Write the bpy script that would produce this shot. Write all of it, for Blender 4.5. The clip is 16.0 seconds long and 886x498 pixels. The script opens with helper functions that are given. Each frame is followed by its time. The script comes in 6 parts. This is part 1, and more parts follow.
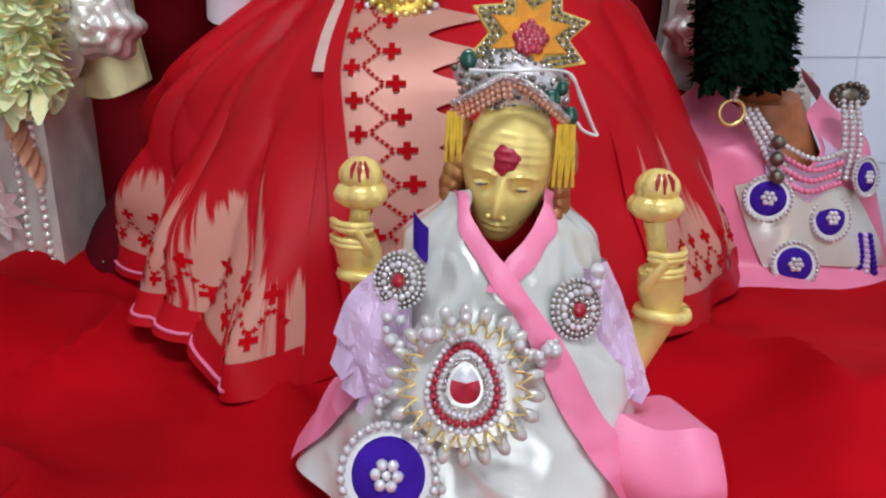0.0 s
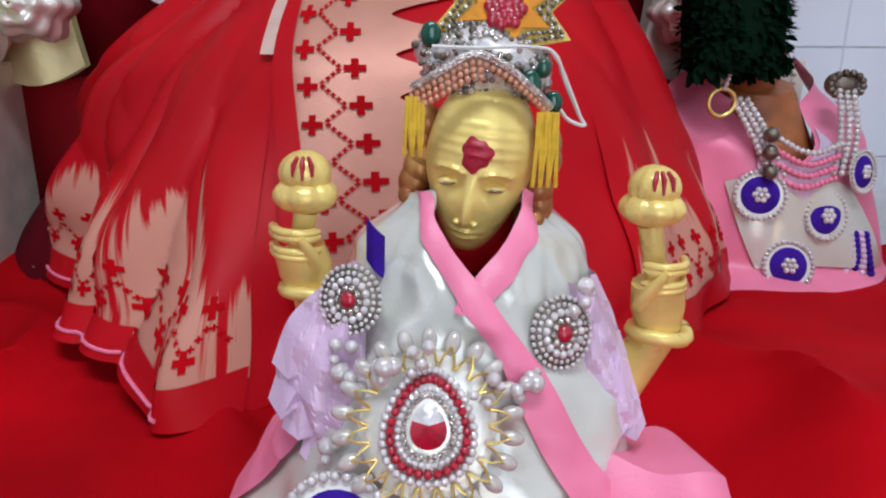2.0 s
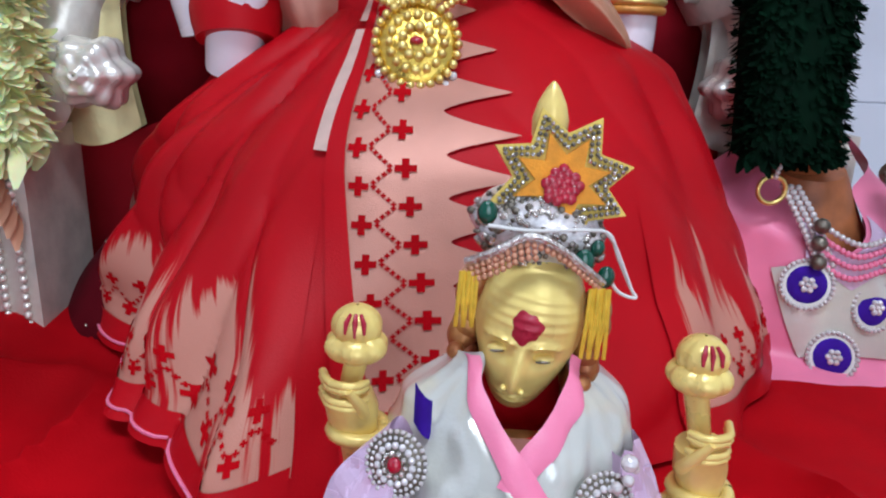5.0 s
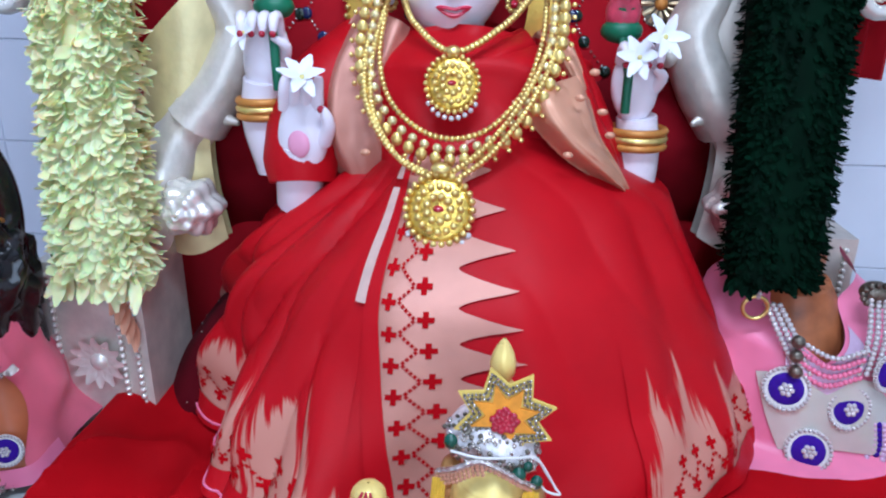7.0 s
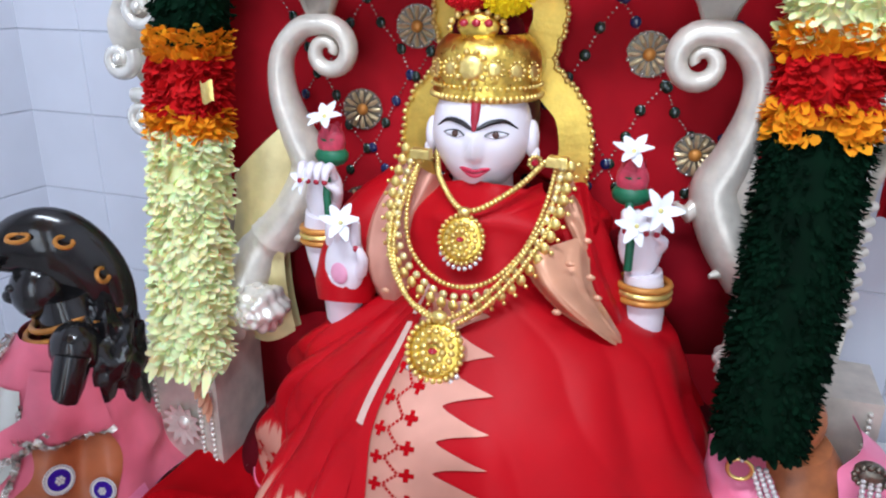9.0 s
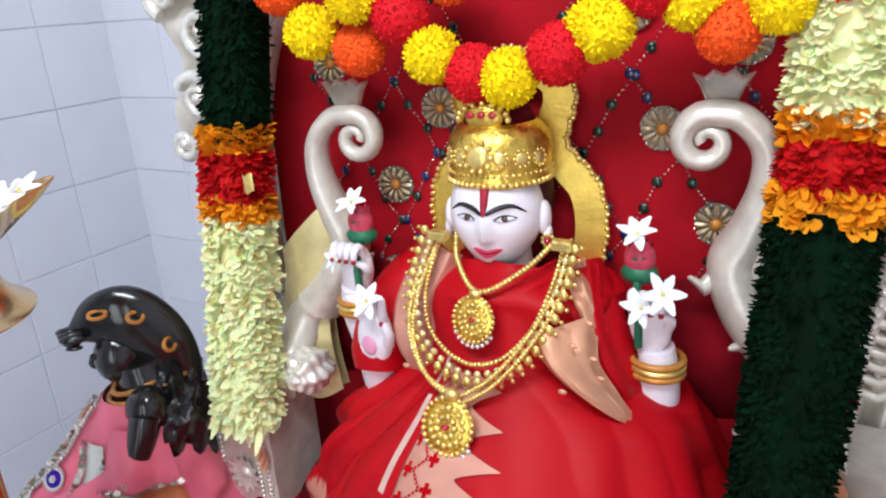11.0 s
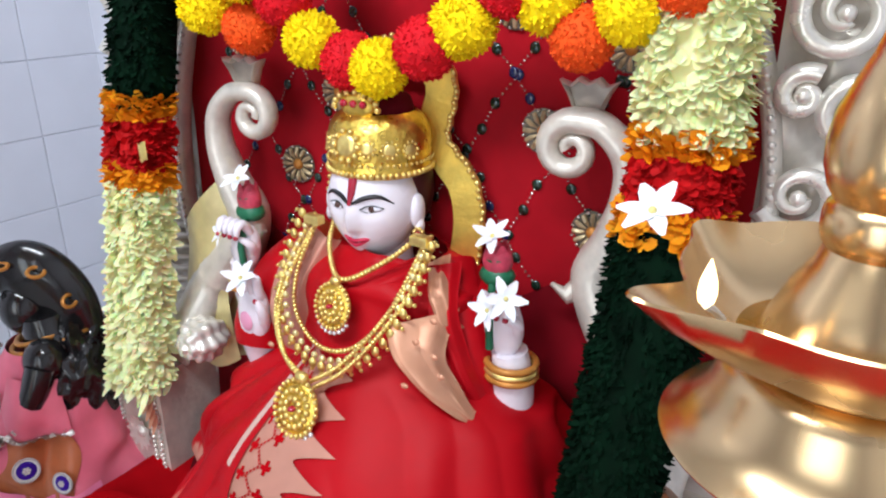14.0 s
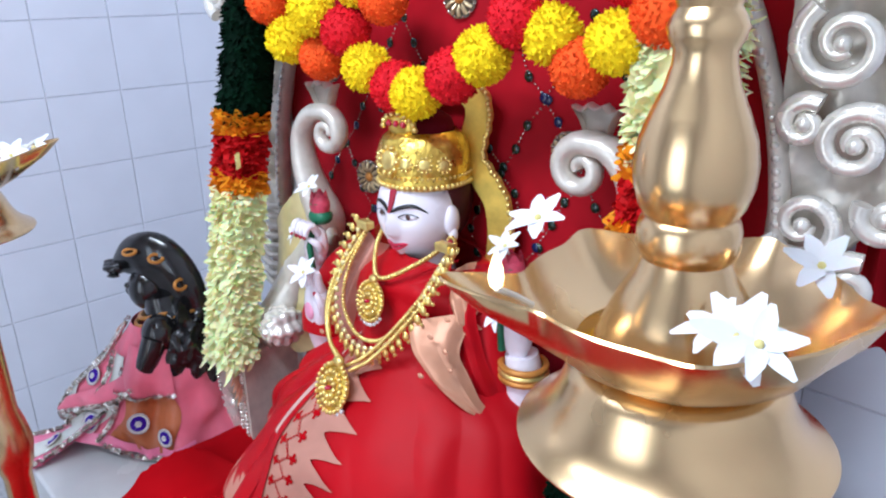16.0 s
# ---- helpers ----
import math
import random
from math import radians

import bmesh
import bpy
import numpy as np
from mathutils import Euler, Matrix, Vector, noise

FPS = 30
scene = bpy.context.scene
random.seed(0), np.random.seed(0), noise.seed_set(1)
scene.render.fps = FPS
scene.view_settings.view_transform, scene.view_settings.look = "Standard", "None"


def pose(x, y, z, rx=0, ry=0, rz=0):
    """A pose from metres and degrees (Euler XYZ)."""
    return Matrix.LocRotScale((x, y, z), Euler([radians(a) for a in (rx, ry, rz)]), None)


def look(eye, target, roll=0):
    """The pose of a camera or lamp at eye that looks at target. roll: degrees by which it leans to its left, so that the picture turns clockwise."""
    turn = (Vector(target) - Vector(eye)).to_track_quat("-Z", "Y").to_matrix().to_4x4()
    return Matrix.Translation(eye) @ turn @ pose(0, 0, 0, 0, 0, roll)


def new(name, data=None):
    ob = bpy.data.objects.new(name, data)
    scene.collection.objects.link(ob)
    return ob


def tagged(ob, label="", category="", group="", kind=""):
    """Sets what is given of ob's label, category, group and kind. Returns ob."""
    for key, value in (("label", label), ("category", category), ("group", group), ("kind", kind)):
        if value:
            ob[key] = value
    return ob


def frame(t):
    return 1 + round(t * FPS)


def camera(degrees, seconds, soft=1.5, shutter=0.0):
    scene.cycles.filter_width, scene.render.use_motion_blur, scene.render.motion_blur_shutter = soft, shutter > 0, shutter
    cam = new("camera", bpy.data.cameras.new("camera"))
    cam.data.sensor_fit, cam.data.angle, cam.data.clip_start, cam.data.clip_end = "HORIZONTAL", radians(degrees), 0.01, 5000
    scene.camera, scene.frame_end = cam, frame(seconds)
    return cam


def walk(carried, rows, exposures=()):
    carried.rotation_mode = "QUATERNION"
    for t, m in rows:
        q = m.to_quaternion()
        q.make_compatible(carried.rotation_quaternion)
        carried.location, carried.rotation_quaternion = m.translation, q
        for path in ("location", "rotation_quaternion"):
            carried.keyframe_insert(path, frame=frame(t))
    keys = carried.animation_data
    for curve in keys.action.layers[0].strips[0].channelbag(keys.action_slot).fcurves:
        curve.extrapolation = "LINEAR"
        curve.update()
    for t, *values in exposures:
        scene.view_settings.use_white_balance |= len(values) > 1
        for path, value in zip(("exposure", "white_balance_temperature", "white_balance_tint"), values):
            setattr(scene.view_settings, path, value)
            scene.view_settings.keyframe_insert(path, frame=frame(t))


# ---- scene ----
cam = camera(63.0, 16.0, soft=2.1)
PATH = [
    (0, (-0.035, 0.02, 0.974), (0.046, 1.937, 0.412), 0.1),
    (0.5, (-0.03, 0.04, 0.97), (0.082, 1.954, 0.4), 0.1),
    (1, (-0.028, 0.051, 0.965), (0.097, 1.962, 0.388), 0.2),
    (1.5, (-0.025, 0.07, 0.963), (0.111, 1.978, 0.381), 0.0),
    (2, (-0.024, 0.086, 0.964), (0.122, 1.994, 0.384), 0.4),
    (2.5, (-0.026, 0.102, 0.969), (0.121, 2.015, 0.404), 0.5),
    (3, (-0.028, 0.112, 0.973), (0.123, 2.027, 0.414), 0.9),
    (3.5, (-0.031, 0.121, 0.983), (0.12, 2.035, 0.42), 1.5),
    (4, (-0.033, 0.127, 0.996), (0.111, 2.044, 0.443), 1.5),
    (4.2, (-0.034, 0.129, 1.003), (0.102, 2.048, 0.457), 1.8),
    (6.3, (-0.016, 0.036, 1.172), (-0.119, 1.906, 0.471), 1.0),
    (6.5, (-0.003, 0.03, 1.198), (-0.119, 1.9, 0.497), 0.9),
    (7, (0.028, 0.02, 1.252), (-0.147, 1.886, 0.555), 0.5),
    (7.5, (0.082, 0.01, 1.311), (-0.19, 1.852, 0.58), 0.3),
    (8, (0.122, 0.003, 1.355), (-0.234, 1.816, 0.59), -0.1),
    (8.5, (0.191, 0.001, 1.411), (-0.338, 1.783, 0.672), -0.2),
    (9, (0.235, 0.006, 1.442), (-0.414, 1.772, 0.763), 0.6),
    (9.5, (0.272, 0.026, 1.487), (-0.45, 1.766, 0.815), -1.6),
    (9.7, (0.285, 0.029, 1.507), (-0.481, 1.754, 0.846), -2.2),
    (11.8, (0.409, 0.065, 1.56), (-0.576, 1.665, 0.876), -3.6),
    (12, (0.418, 0.07, 1.56), (-0.559, 1.677, 0.879), -2.7),
    (12.5, (0.443, 0.09, 1.561), (-0.513, 1.707, 0.874), -1.2),
    (13, (0.477, 0.116, 1.566), (-0.523, 1.694, 0.851), -1.2),
    (13.5, (0.527, 0.152, 1.564), (-0.477, 1.733, 0.863), 0.7),
    (14, (0.561, 0.17, 1.571), (-0.458, 1.726, 0.836), -0.1),
    (14.5, (0.611, 0.19, 1.578), (-0.493, 1.685, 0.838), -0.9),
    (15, (0.654, 0.205, 1.578), (-0.558, 1.64, 0.891), -0.0),
    (15.5, (0.715, 0.211, 1.58), (-0.605, 1.561, 0.921), 0.0),
    (16, (0.771, 0.212, 1.584), (-0.605, 1.499, 0.913), -1.4),
]
walk(cam, [(t, look(eye, target, roll)) for t, eye, target, roll in PATH],
     exposures=[(0, -0.35, 6250, 10), (4, -0.35, 6250, 10), (6.5, -0.12, 5250, 10), (8, -0.05, 5450, 10), (9.5, 0.05, 6250, 10), (12.5, 0.0, 6500, 10), (14.5, 0.0, 6400, 10), (16, 0.05, 5850, 10)])

# ---- world and light ----
world = bpy.data.worlds.new("world")
scene.world = world
world.use_nodes = True
sky = world.node_tree.nodes.new("ShaderNodeTexSky")
sky.sky_type, sky.sun_disc = "NISHITA", False
sky.sun_elevation, sky.sun_rotation = radians(40), radians(200)
world.node_tree.links.new(sky.outputs[0], world.node_tree.nodes["Background"].inputs[0])
world.node_tree.nodes["Background"].inputs[1].default_value = 0.1


def area_lamp(name, m, sx, sy, watts, colour):
    data = bpy.data.lights.new(name, "AREA")
    data.shape, data.size, data.size_y, data.energy, data.color = "RECTANGLE", sx, sy, watts, colour
    ob = new(name, data)
    ob.matrix_world = m
    return ob


# added soft light from behind the camera; its source is unseen
area_lamp("added_front_light", look((0.35, -1.72, 1.35), (0.0, 1.0, 1.1)), 1.1, 1.9, 22, (0.84, 0.92, 1.0))
# added overhead area light, out of view and without a fixture
area_lamp("added_overhead_light", look((0.1, -0.25, 2.72), (0.0, 0.7, 1.0)), 1.2, 0.25, 35, (0.86, 0.93, 1.0))

# ---- mesh tools ----
class Mesh:
    """Collects points and faces of one mesh."""

    def __init__(self):
        self.v, self.f, self.m = [], [], []
        self.slot = 0

    def add(self, verts, faces):
        n = len(self.v)
        self.v.extend(tuple(p) for p in verts)
        self.f.extend(tuple(i + n for i in f) for f in faces)
        self.m.extend([self.slot] * len(faces))
        return self

    def grid(self, fn, nu, nv, wrap=False):
        us = nu if wrap else nu + 1
        verts = [fn(i / nu, j / nv) for j in range(nv + 1) for i in range(us)]
        faces = []
        for j in range(nv):
            for i in range(nu):
                k = (i + 1) % us
                faces.append((j * us + i, j * us + k, (j + 1) * us + k, (j + 1) * us + i))
        return self.add(verts, faces)

    def ball(self, c, r, nu=14, nv=9, m=None):
        rx, ry, rz = r if isinstance(r, (tuple, list)) else (r, r, r)
        c = Vector(c)

        def fn(u, v):
            a, b = 2 * math.pi * u, math.pi * (v * 0.998 + 0.001)
            p = Vector((rx * math.sin(b) * math.cos(a), ry * math.sin(b) * math.sin(a), -rz * math.cos(b)))
            return c + (m @ p if m else p)
        return self.grid(fn, nu, nv, True)

    def tube(self, pts, r, n=8, cap=True, flat=1.0):
        pts = [Vector(p) for p in pts]
        rs = r if isinstance(r, (list, tuple)) else [r] * len(pts)
        side = None
        rings = []
        for i, p in enumerate(pts):
            d = (pts[min(i + 1, len(pts) - 1)] - pts[max(i - 1, 0)]).normalized()
            if side is None:
                side = d.cross(Vector((0, 0, 1)) if abs(d.z) < 0.9 else Vector((1, 0, 0))).normalized()
            side = (side - d * side.dot(d)).normalized()
            up = side.cross(d)
            rings.append([p + side * (math.cos(2 * math.pi * k / n) * rs[i]) + up * (math.sin(2 * math.pi * k / n) * rs[i] * flat) for k in range(n)])
        verts = [p for ring in rings for p in ring]
        faces = [(j * n + k, j * n + (k + 1) % n, (j + 1) * n + (k + 1) % n, (j + 1) * n + k) for j in range(len(pts) - 1) for k in range(n)]
        if cap:
            faces += [tuple(reversed(range(n))), tuple(range((len(pts) - 1) * n, len(pts) * n))]
        return self.add(verts, faces)

    def lathe(self, profile, n=32, at=(0, 0, 0), wave=None):
        c = Vector(at)

        def fn(u, v):
            k = v * (len(profile) - 1)
            r, z = profile[round(k)]
            a = 2 * math.pi * u
            return c + Vector((r * math.cos(a), r * math.sin(a), z))
        return self.grid(fn, n, len(profile) - 1, True)

    def prism(self, outline, m, depth):
        """A flat outline (x, z) made depth thick along y, at the pose m."""
        n = len(outline)
        verts = [m @ Vector((x, 0, z)) for x, z in outline] + [m @ Vector((x, depth, z)) for x, z in outline]
        faces = [tuple(range(n)), tuple(reversed(range(n, 2 * n)))] + [(i, i + n, (i + 1) % n + n, (i + 1) % n) for i in range(n)]
        return self.add(verts, faces)

    def box(self, lo, hi):
        (a, b, c), (d, e, f) = lo, hi
        return self.add([(a, b, c), (d, b, c), (d, e, c), (a, e, c), (a, b, f), (d, b, f), (d, e, f), (a, e, f)],
                        [(0, 3, 2, 1), (4, 5, 6, 7), (0, 1, 5, 4), (1, 2, 6, 5), (2, 3, 7, 6), (3, 0, 4, 7)])

    def petal(self, base, way, up, length, width, curl=0.3, folds=3):
        """A curved petal from base along way, bending towards up."""
        base, way, up = Vector(base), Vector(way).normalized(), Vector(up)
        side = way.cross(up)
        side = side.normalized() if side.length > 1e-6 else way.orthogonal().normalized()
        up = side.cross(way)
        verts, faces = [], []
        shape = (0.45, 1.0, 0.85, 0.25)
        for k in range(4):
            t = k / 3
            c = base + way * (length * t) + up * (curl * length * t * t)
            w = side * (width * 0.5 * shape[k])
            verts += [c - w + up * (0.12 * width * shape[k]), c, c + w + up * (0.12 * width * shape[k])]
        for k in range(3):
            faces += [(k * 3, k * 3 + 1, k * 3 + 4, k * 3 + 3), (k * 3 + 1, k * 3 + 2, k * 3 + 5, k * 3 + 4)]
        return self.add(verts, faces)

    def made(self, name, materials, smooth=True):
        data = bpy.data.meshes.new(name)
        data.from_pydata(self.v, [], self.f)
        for mat in (materials if isinstance(materials, (list, tuple)) else [materials]):
            data.materials.append(mat)
        data.polygons.foreach_set("material_index", self.m)
        bm = bmesh.new()
        bm.from_mesh(data)
        bmesh.ops.recalc_face_normals(bm, faces=bm.faces)
        bm.to_mesh(data)
        bm.free()
        data.polygons.foreach_set("use_smooth", [smooth] * len(self.f))
        if smooth:
            data.set_sharp_from_angle(angle=radians(50))
        data.update()
        return data


def single(name, mesh, materials, label, category, group="", kind="", smooth=True):
    """A thing that is one mesh."""
    return tagged(new(name, mesh.made(name, materials, smooth)), label, category, group, kind)


def thing(name, at, label, category, group="", kind=""):
    """An empty at the base of a thing that has parts."""
    ob = new(name)
    ob.location, ob.empty_display_size = at, 0.02
    return tagged(ob, label, category, group, kind)


def part(name, mesh, materials, parent, label="", smooth=True, kind=""):
    data = mesh if isinstance(mesh, bpy.types.Mesh) else mesh.made(name, materials, smooth)
    ob = new(name, data)
    ob.parent = parent
    place = Matrix.Translation(parent.location) if parent.parent is None else Matrix.Translation(parent.parent.location) @ parent.matrix_parent_inverse @ Matrix.Translation(parent.location)
    ob.matrix_parent_inverse = place.inverted()
    return tagged(ob, label, kind=kind)


def settle(known, centre, shift, scale, lean):
    """Moves all things made since known was noted: one small shift, turn and scale of the whole group."""
    c = Matrix.Translation(centre)
    m = Matrix.Translation(shift) @ c @ Matrix.Rotation(radians(lean), 4, "Y") @ Matrix.Scale(scale, 4) @ c.inverted()
    for ob in scene.objects:
        if ob.parent is None and ob.name not in known:
            ob.matrix_basis = m @ ob.matrix_basis


def made_so_far():
    return {ob.name for ob in scene.objects}


def path_points(pts, n):
    """A smooth line through the given points."""
    pts = [Vector(p) for p in pts]
    pts = [2 * pts[0] - pts[1]] + pts + [2 * pts[-1] - pts[-2]]
    out = []
    for i in range(n + 1):
        t = i / n * (len(pts) - 3)
        k = min(int(t), len(pts) - 4)
        t -= k
        a, b, c, d = pts[k:k + 4]
        out.append(0.5 * ((2 * b) + (c - a) * t + (2 * a - 5 * b + 4 * c - d) * t * t + (3 * b - a - 3 * c + d) * t ** 3))
    return out


def even_points(pts, step):
    """Points at even steps along a line."""
    out, need = [pts[0]], step
    for a, b in zip(pts, pts[1:]):
        d = (b - a).length
        while need <= d:
            out.append(a + (b - a) * (need / d))
            need += step
        need -= d
    return out


def smooth_step(a, b, x):
    t = min(max((x - a) / (b - a), 0), 1)
    return t * t * (3 - 2 * t)


# ---- materials ----
def material(name, colour, rough=0.5, metal=0.0, vary=0.15, scale=20.0, bump=0.0, bump_scale=200.0, sheen=0.0, coat=0.0, sub=0.0, emit=None, second=None, spread=0.5, trans=0.0, ior=1.45, aniso=0.0, island=0.0, detail=3.0, spec=0.5):
    mat = bpy.data.materials.new(name)
    mat.use_nodes = True
    nt = mat.node_tree
    b = nt.nodes["Principled BSDF"]
    coord = nt.nodes.new("ShaderNodeTexCoord")
    n1 = nt.nodes.new("ShaderNodeTexNoise")
    n1.inputs["Scale"].default_value, n1.inputs["Detail"].default_value = scale, detail
    nt.links.new(coord.outputs["Object"], n1.inputs["Vector"])
    ramp = nt.nodes.new("ShaderNodeValToRGB")
    nt.links.new(n1.outputs["Fac"], ramp.inputs["Fac"])
    dark = second or tuple(c * (1 - vary) for c in colour)
    light = colour if second else tuple(min(c * (1 + vary * 0.6), 1) for c in colour)
    ramp.color_ramp.elements[0].color, ramp.color_ramp.elements[1].color = (*dark, 1), (*light, 1)
    ramp.color_ramp.elements[0].position, ramp.color_ramp.elements[1].position = 0.5 - spread / 2, 0.5 + spread / 2
    out = ramp.outputs["Color"]
    if island:
        geo = nt.nodes.new("ShaderNodeNewGeometry")
        hsv = nt.nodes.new("ShaderNodeHueSaturation")
        mul = nt.nodes.new("ShaderNodeMapRange")
        mul.inputs["To Min"].default_value, mul.inputs["To Max"].default_value = 1 - island, 1 + island * 0.5
        nt.links.new(geo.outputs["Random Per Island"], mul.inputs["Value"])
        nt.links.new(mul.outputs["Result"], hsv.inputs["Value"])
        nt.links.new(out, hsv.inputs["Color"])
        out = hsv.outputs["Color"]
    nt.links.new(out, b.inputs["Base Color"])
    n2 = nt.nodes.new("ShaderNodeTexNoise")
    n2.inputs["Scale"].default_value, n2.inputs["Detail"].default_value = bump_scale, 4
    nt.links.new(coord.outputs["Object"], n2.inputs["Vector"])
    rr = nt.nodes.new("ShaderNodeMapRange")
    rr.inputs["To Min"].default_value, rr.inputs["To Max"].default_value = max(rough - 0.1, 0.03), min(rough + 0.1, 1)
    nt.links.new(n1.outputs["Fac"], rr.inputs["Value"])
    nt.links.new(rr.outputs["Result"], b.inputs["Roughness"])
    if bump:
        bp = nt.nodes.new("ShaderNodeBump")
        bp.inputs["Strength"].default_value, bp.inputs["Distance"].default_value = bump, 0.002
        nt.links.new(n2.outputs["Fac"], bp.inputs["Height"])
        nt.links.new(bp.outputs["Normal"], b.inputs["Normal"])
    b.inputs["Metallic"].default_value = metal
    b.inputs["Specular IOR Level"].default_value = spec
    b.inputs["Sheen Weight"].default_value = sheen
    b.inputs["Coat Weight"].default_value = coat
    b.inputs["Subsurface Weight"].default_value = sub
    b.inputs["Subsurface Scale"].default_value = 0.01
    b.inputs["Transmission Weight"].default_value = trans
    b.inputs["IOR"].default_value = ior
    b.inputs["Anisotropic"].default_value = aniso
    if sheen:
        b.inputs["Sheen Roughness"].default_value = 0.4
        b.inputs["Sheen Tint"].default_value = (*tuple(min(1, c * 1.3 + 0.1) for c in colour), 1)
    if emit:
        b.inputs["Emission Color"].default_value, b.inputs["Emission Strength"].default_value = (*emit[:3], 1), emit[3]
    return mat


MARBLE_SKIN = material("white_marble", (0.86, 0.80, 0.86), 0.28, vary=0.05, scale=9, coat=0.2)
PINK_PAINT = material("pink_paint", (0.8, 0.35, 0.5), 0.4, vary=0.2)
LIP_PAINT = material("lip_paint", (0.62, 0.03, 0.08), 0.35)
BLACK_PAINT = material("black_paint", (0.012, 0.01, 0.012), 0.4)
EYE_WHITE = material("eye_white", (0.75, 0.72, 0.78), 0.25)
IRIS_PAINT = material("iris_paint", (0.10, 0.05, 0.04), 0.25)
HAIR_PAINT = material("hair_paint", (0.07, 0.012, 0.012), 0.5, vary=0.4, spec=0.2)
BUD_PAINT = material("rose_paint", (0.62, 0.06, 0.11), 0.4, vary=0.35, scale=90)
PALE_GOLD = material("pale_gold", (1.0, 0.78, 0.40), 0.3, 0.7, vary=0.3, scale=200, bump=0.3, bump_scale=400)
GREEN_PAINT = material("green_paint", (0.01, 0.13, 0.06), 0.4, vary=0.3)
RED_PAINT = material("red_paint", (0.40, 0.01, 0.035), 0.4, vary=0.3)
GOLD = material("gold", (1.0, 0.70, 0.24), 0.36, 0.85, vary=0.3, scale=60, bump=0.35, bump_scale=160)
GOLD_CHASED = material("chased_gold", (0.92, 0.60, 0.12), 0.3, 1.0, vary=0.35, scale=90, bump=1.0, bump_scale=110)
HALO_GOLD = material("yellow_gold_plate", (0.86, 0.60, 0.12), 0.45, 0.6, vary=0.2, scale=50, bump=0.3, bump_scale=200)
IDOL_GOLD = material("worn_gilt", (0.98, 0.70, 0.22), 0.30, 0.2, vary=0.22, scale=45, bump=0.15, bump_scale=150)
STAINED_GILT = material("red_stained_gilt", (0.62, 0.36, 0.10), 0.38, 0.35, second=(0.26, 0.03, 0.02), scale=55, bump=0.3, bump_scale=140)
BRASS = material("polished_brass", (0.77, 0.54, 0.29), 0.25, 1.0, vary=0.14, scale=12, bump=0.06, bump_scale=60)
SILVER = material("embossed_silver", (0.70, 0.645, 0.565), 0.36, 0.30, vary=0.2, scale=35, bump=0.35, bump_scale=120)
SILVER_BRIGHT = material("polished_silver", (0.90, 0.86, 0.78), 0.25, 0.45, vary=0.2, scale=40, bump=0.3, bump_scale=90)
SILK = material("red_silk", (0.47, 0.003, 0.009), 0.42, vary=0.2, scale=7, bump=0.2, bump_scale=900, spec=0.16)
SILK_DEEP = material("red_cotton", (0.49, 0.002, 0.007), 0.75, vary=0.4, scale=5, bump=0.25, bump_scale=500, spec=0.06)
ZARI = material("peach_zari", (0.61, 0.28, 0.205), 0.42, 0.25, vary=0.18, scale=14, bump=0.2, bump_scale=1000)
def streaked(name, cloth, thread):
    """Two woven colours: solid thread at the hem, running out upwards in uneven brushed points."""
    mat = material(name, cloth, 0.42, vary=0.2, scale=7, bump=0.2, bump_scale=900, spec=0.16)
    nt = mat.node_tree
    uv = nt.nodes.new("ShaderNodeUVMap")
    uv.uv_map = "weave"
    sep = nt.nodes.new("ShaderNodeSeparateXYZ")
    nt.links.new(uv.outputs["UV"], sep.inputs[0])
    total = None
    for scale, weight in (((15, 1.3, 1), 2.0), ((80, 3.0, 1), 0.55), ((300, 9.0, 1), 0.30)):
        mp = nt.nodes.new("ShaderNodeMapping")
        mp.inputs["Scale"].default_value = scale
        nz = nt.nodes.new("ShaderNodeTexNoise")
        nz.inputs["Scale"].default_value, nz.inputs["Detail"].default_value = 1.0, 1.0
        nt.links.new(uv.outputs["UV"], mp.inputs["Vector"])
        nt.links.new(mp.outputs["Vector"], nz.inputs["Vector"])
        mul = nt.nodes.new("ShaderNodeMath")
        mul.operation = "MULTIPLY_ADD"
        mul.inputs[1].default_value, mul.inputs[2].default_value = weight, -weight / 2
        nt.links.new(nz.outputs["Fac"], mul.inputs[0])
        if total is not None:
            add = nt.nodes.new("ShaderNodeMath")
            nt.links.new(total, add.inputs[0])
            nt.links.new(mul.outputs[0], add.inputs[1])
            total = add.outputs[0]
        else:
            total = mul.outputs[0]
    rise = nt.nodes.new("ShaderNodeMapRange")
    rise.inputs["From Min"].default_value, rise.inputs["From Max"].default_value = 0.50, 0.84
    rise.inputs["To Min"].default_value, rise.inputs["To Max"].default_value = -0.66, 0.26
    nt.links.new(sep.outputs["Y"], rise.inputs["Value"])
    both = nt.nodes.new("ShaderNodeMath")
    nt.links.new(rise.outputs["Result"], both.inputs[0])
    nt.links.new(total, both.inputs[1])
    edge = nt.nodes.new("ShaderNodeMapRange")
    edge.inputs["From Min"].default_value, edge.inputs["From Max"].default_value = -0.03, 0.06
    nt.links.new(both.outputs[0], edge.inputs["Value"])
    mix = nt.nodes.new("ShaderNodeMix")
    mix.data_type = "RGBA"
    b = nt.nodes["Principled BSDF"]
    woven = b.inputs["Base Color"].links[0].from_socket
    for sock in mix.inputs:
        if sock.name == "A" and sock.type == "RGBA":
            nt.links.new(woven, sock)
        if sock.name == "B" and sock.type == "RGBA":
            sock.default_value = (*thread, 1)
    nt.links.new(edge.outputs["Result"], mix.inputs["Factor"])
    for sock in mix.outputs:
        if sock.type == "RGBA":
            nt.links.new(sock, b.inputs["Base Color"])
    return mat


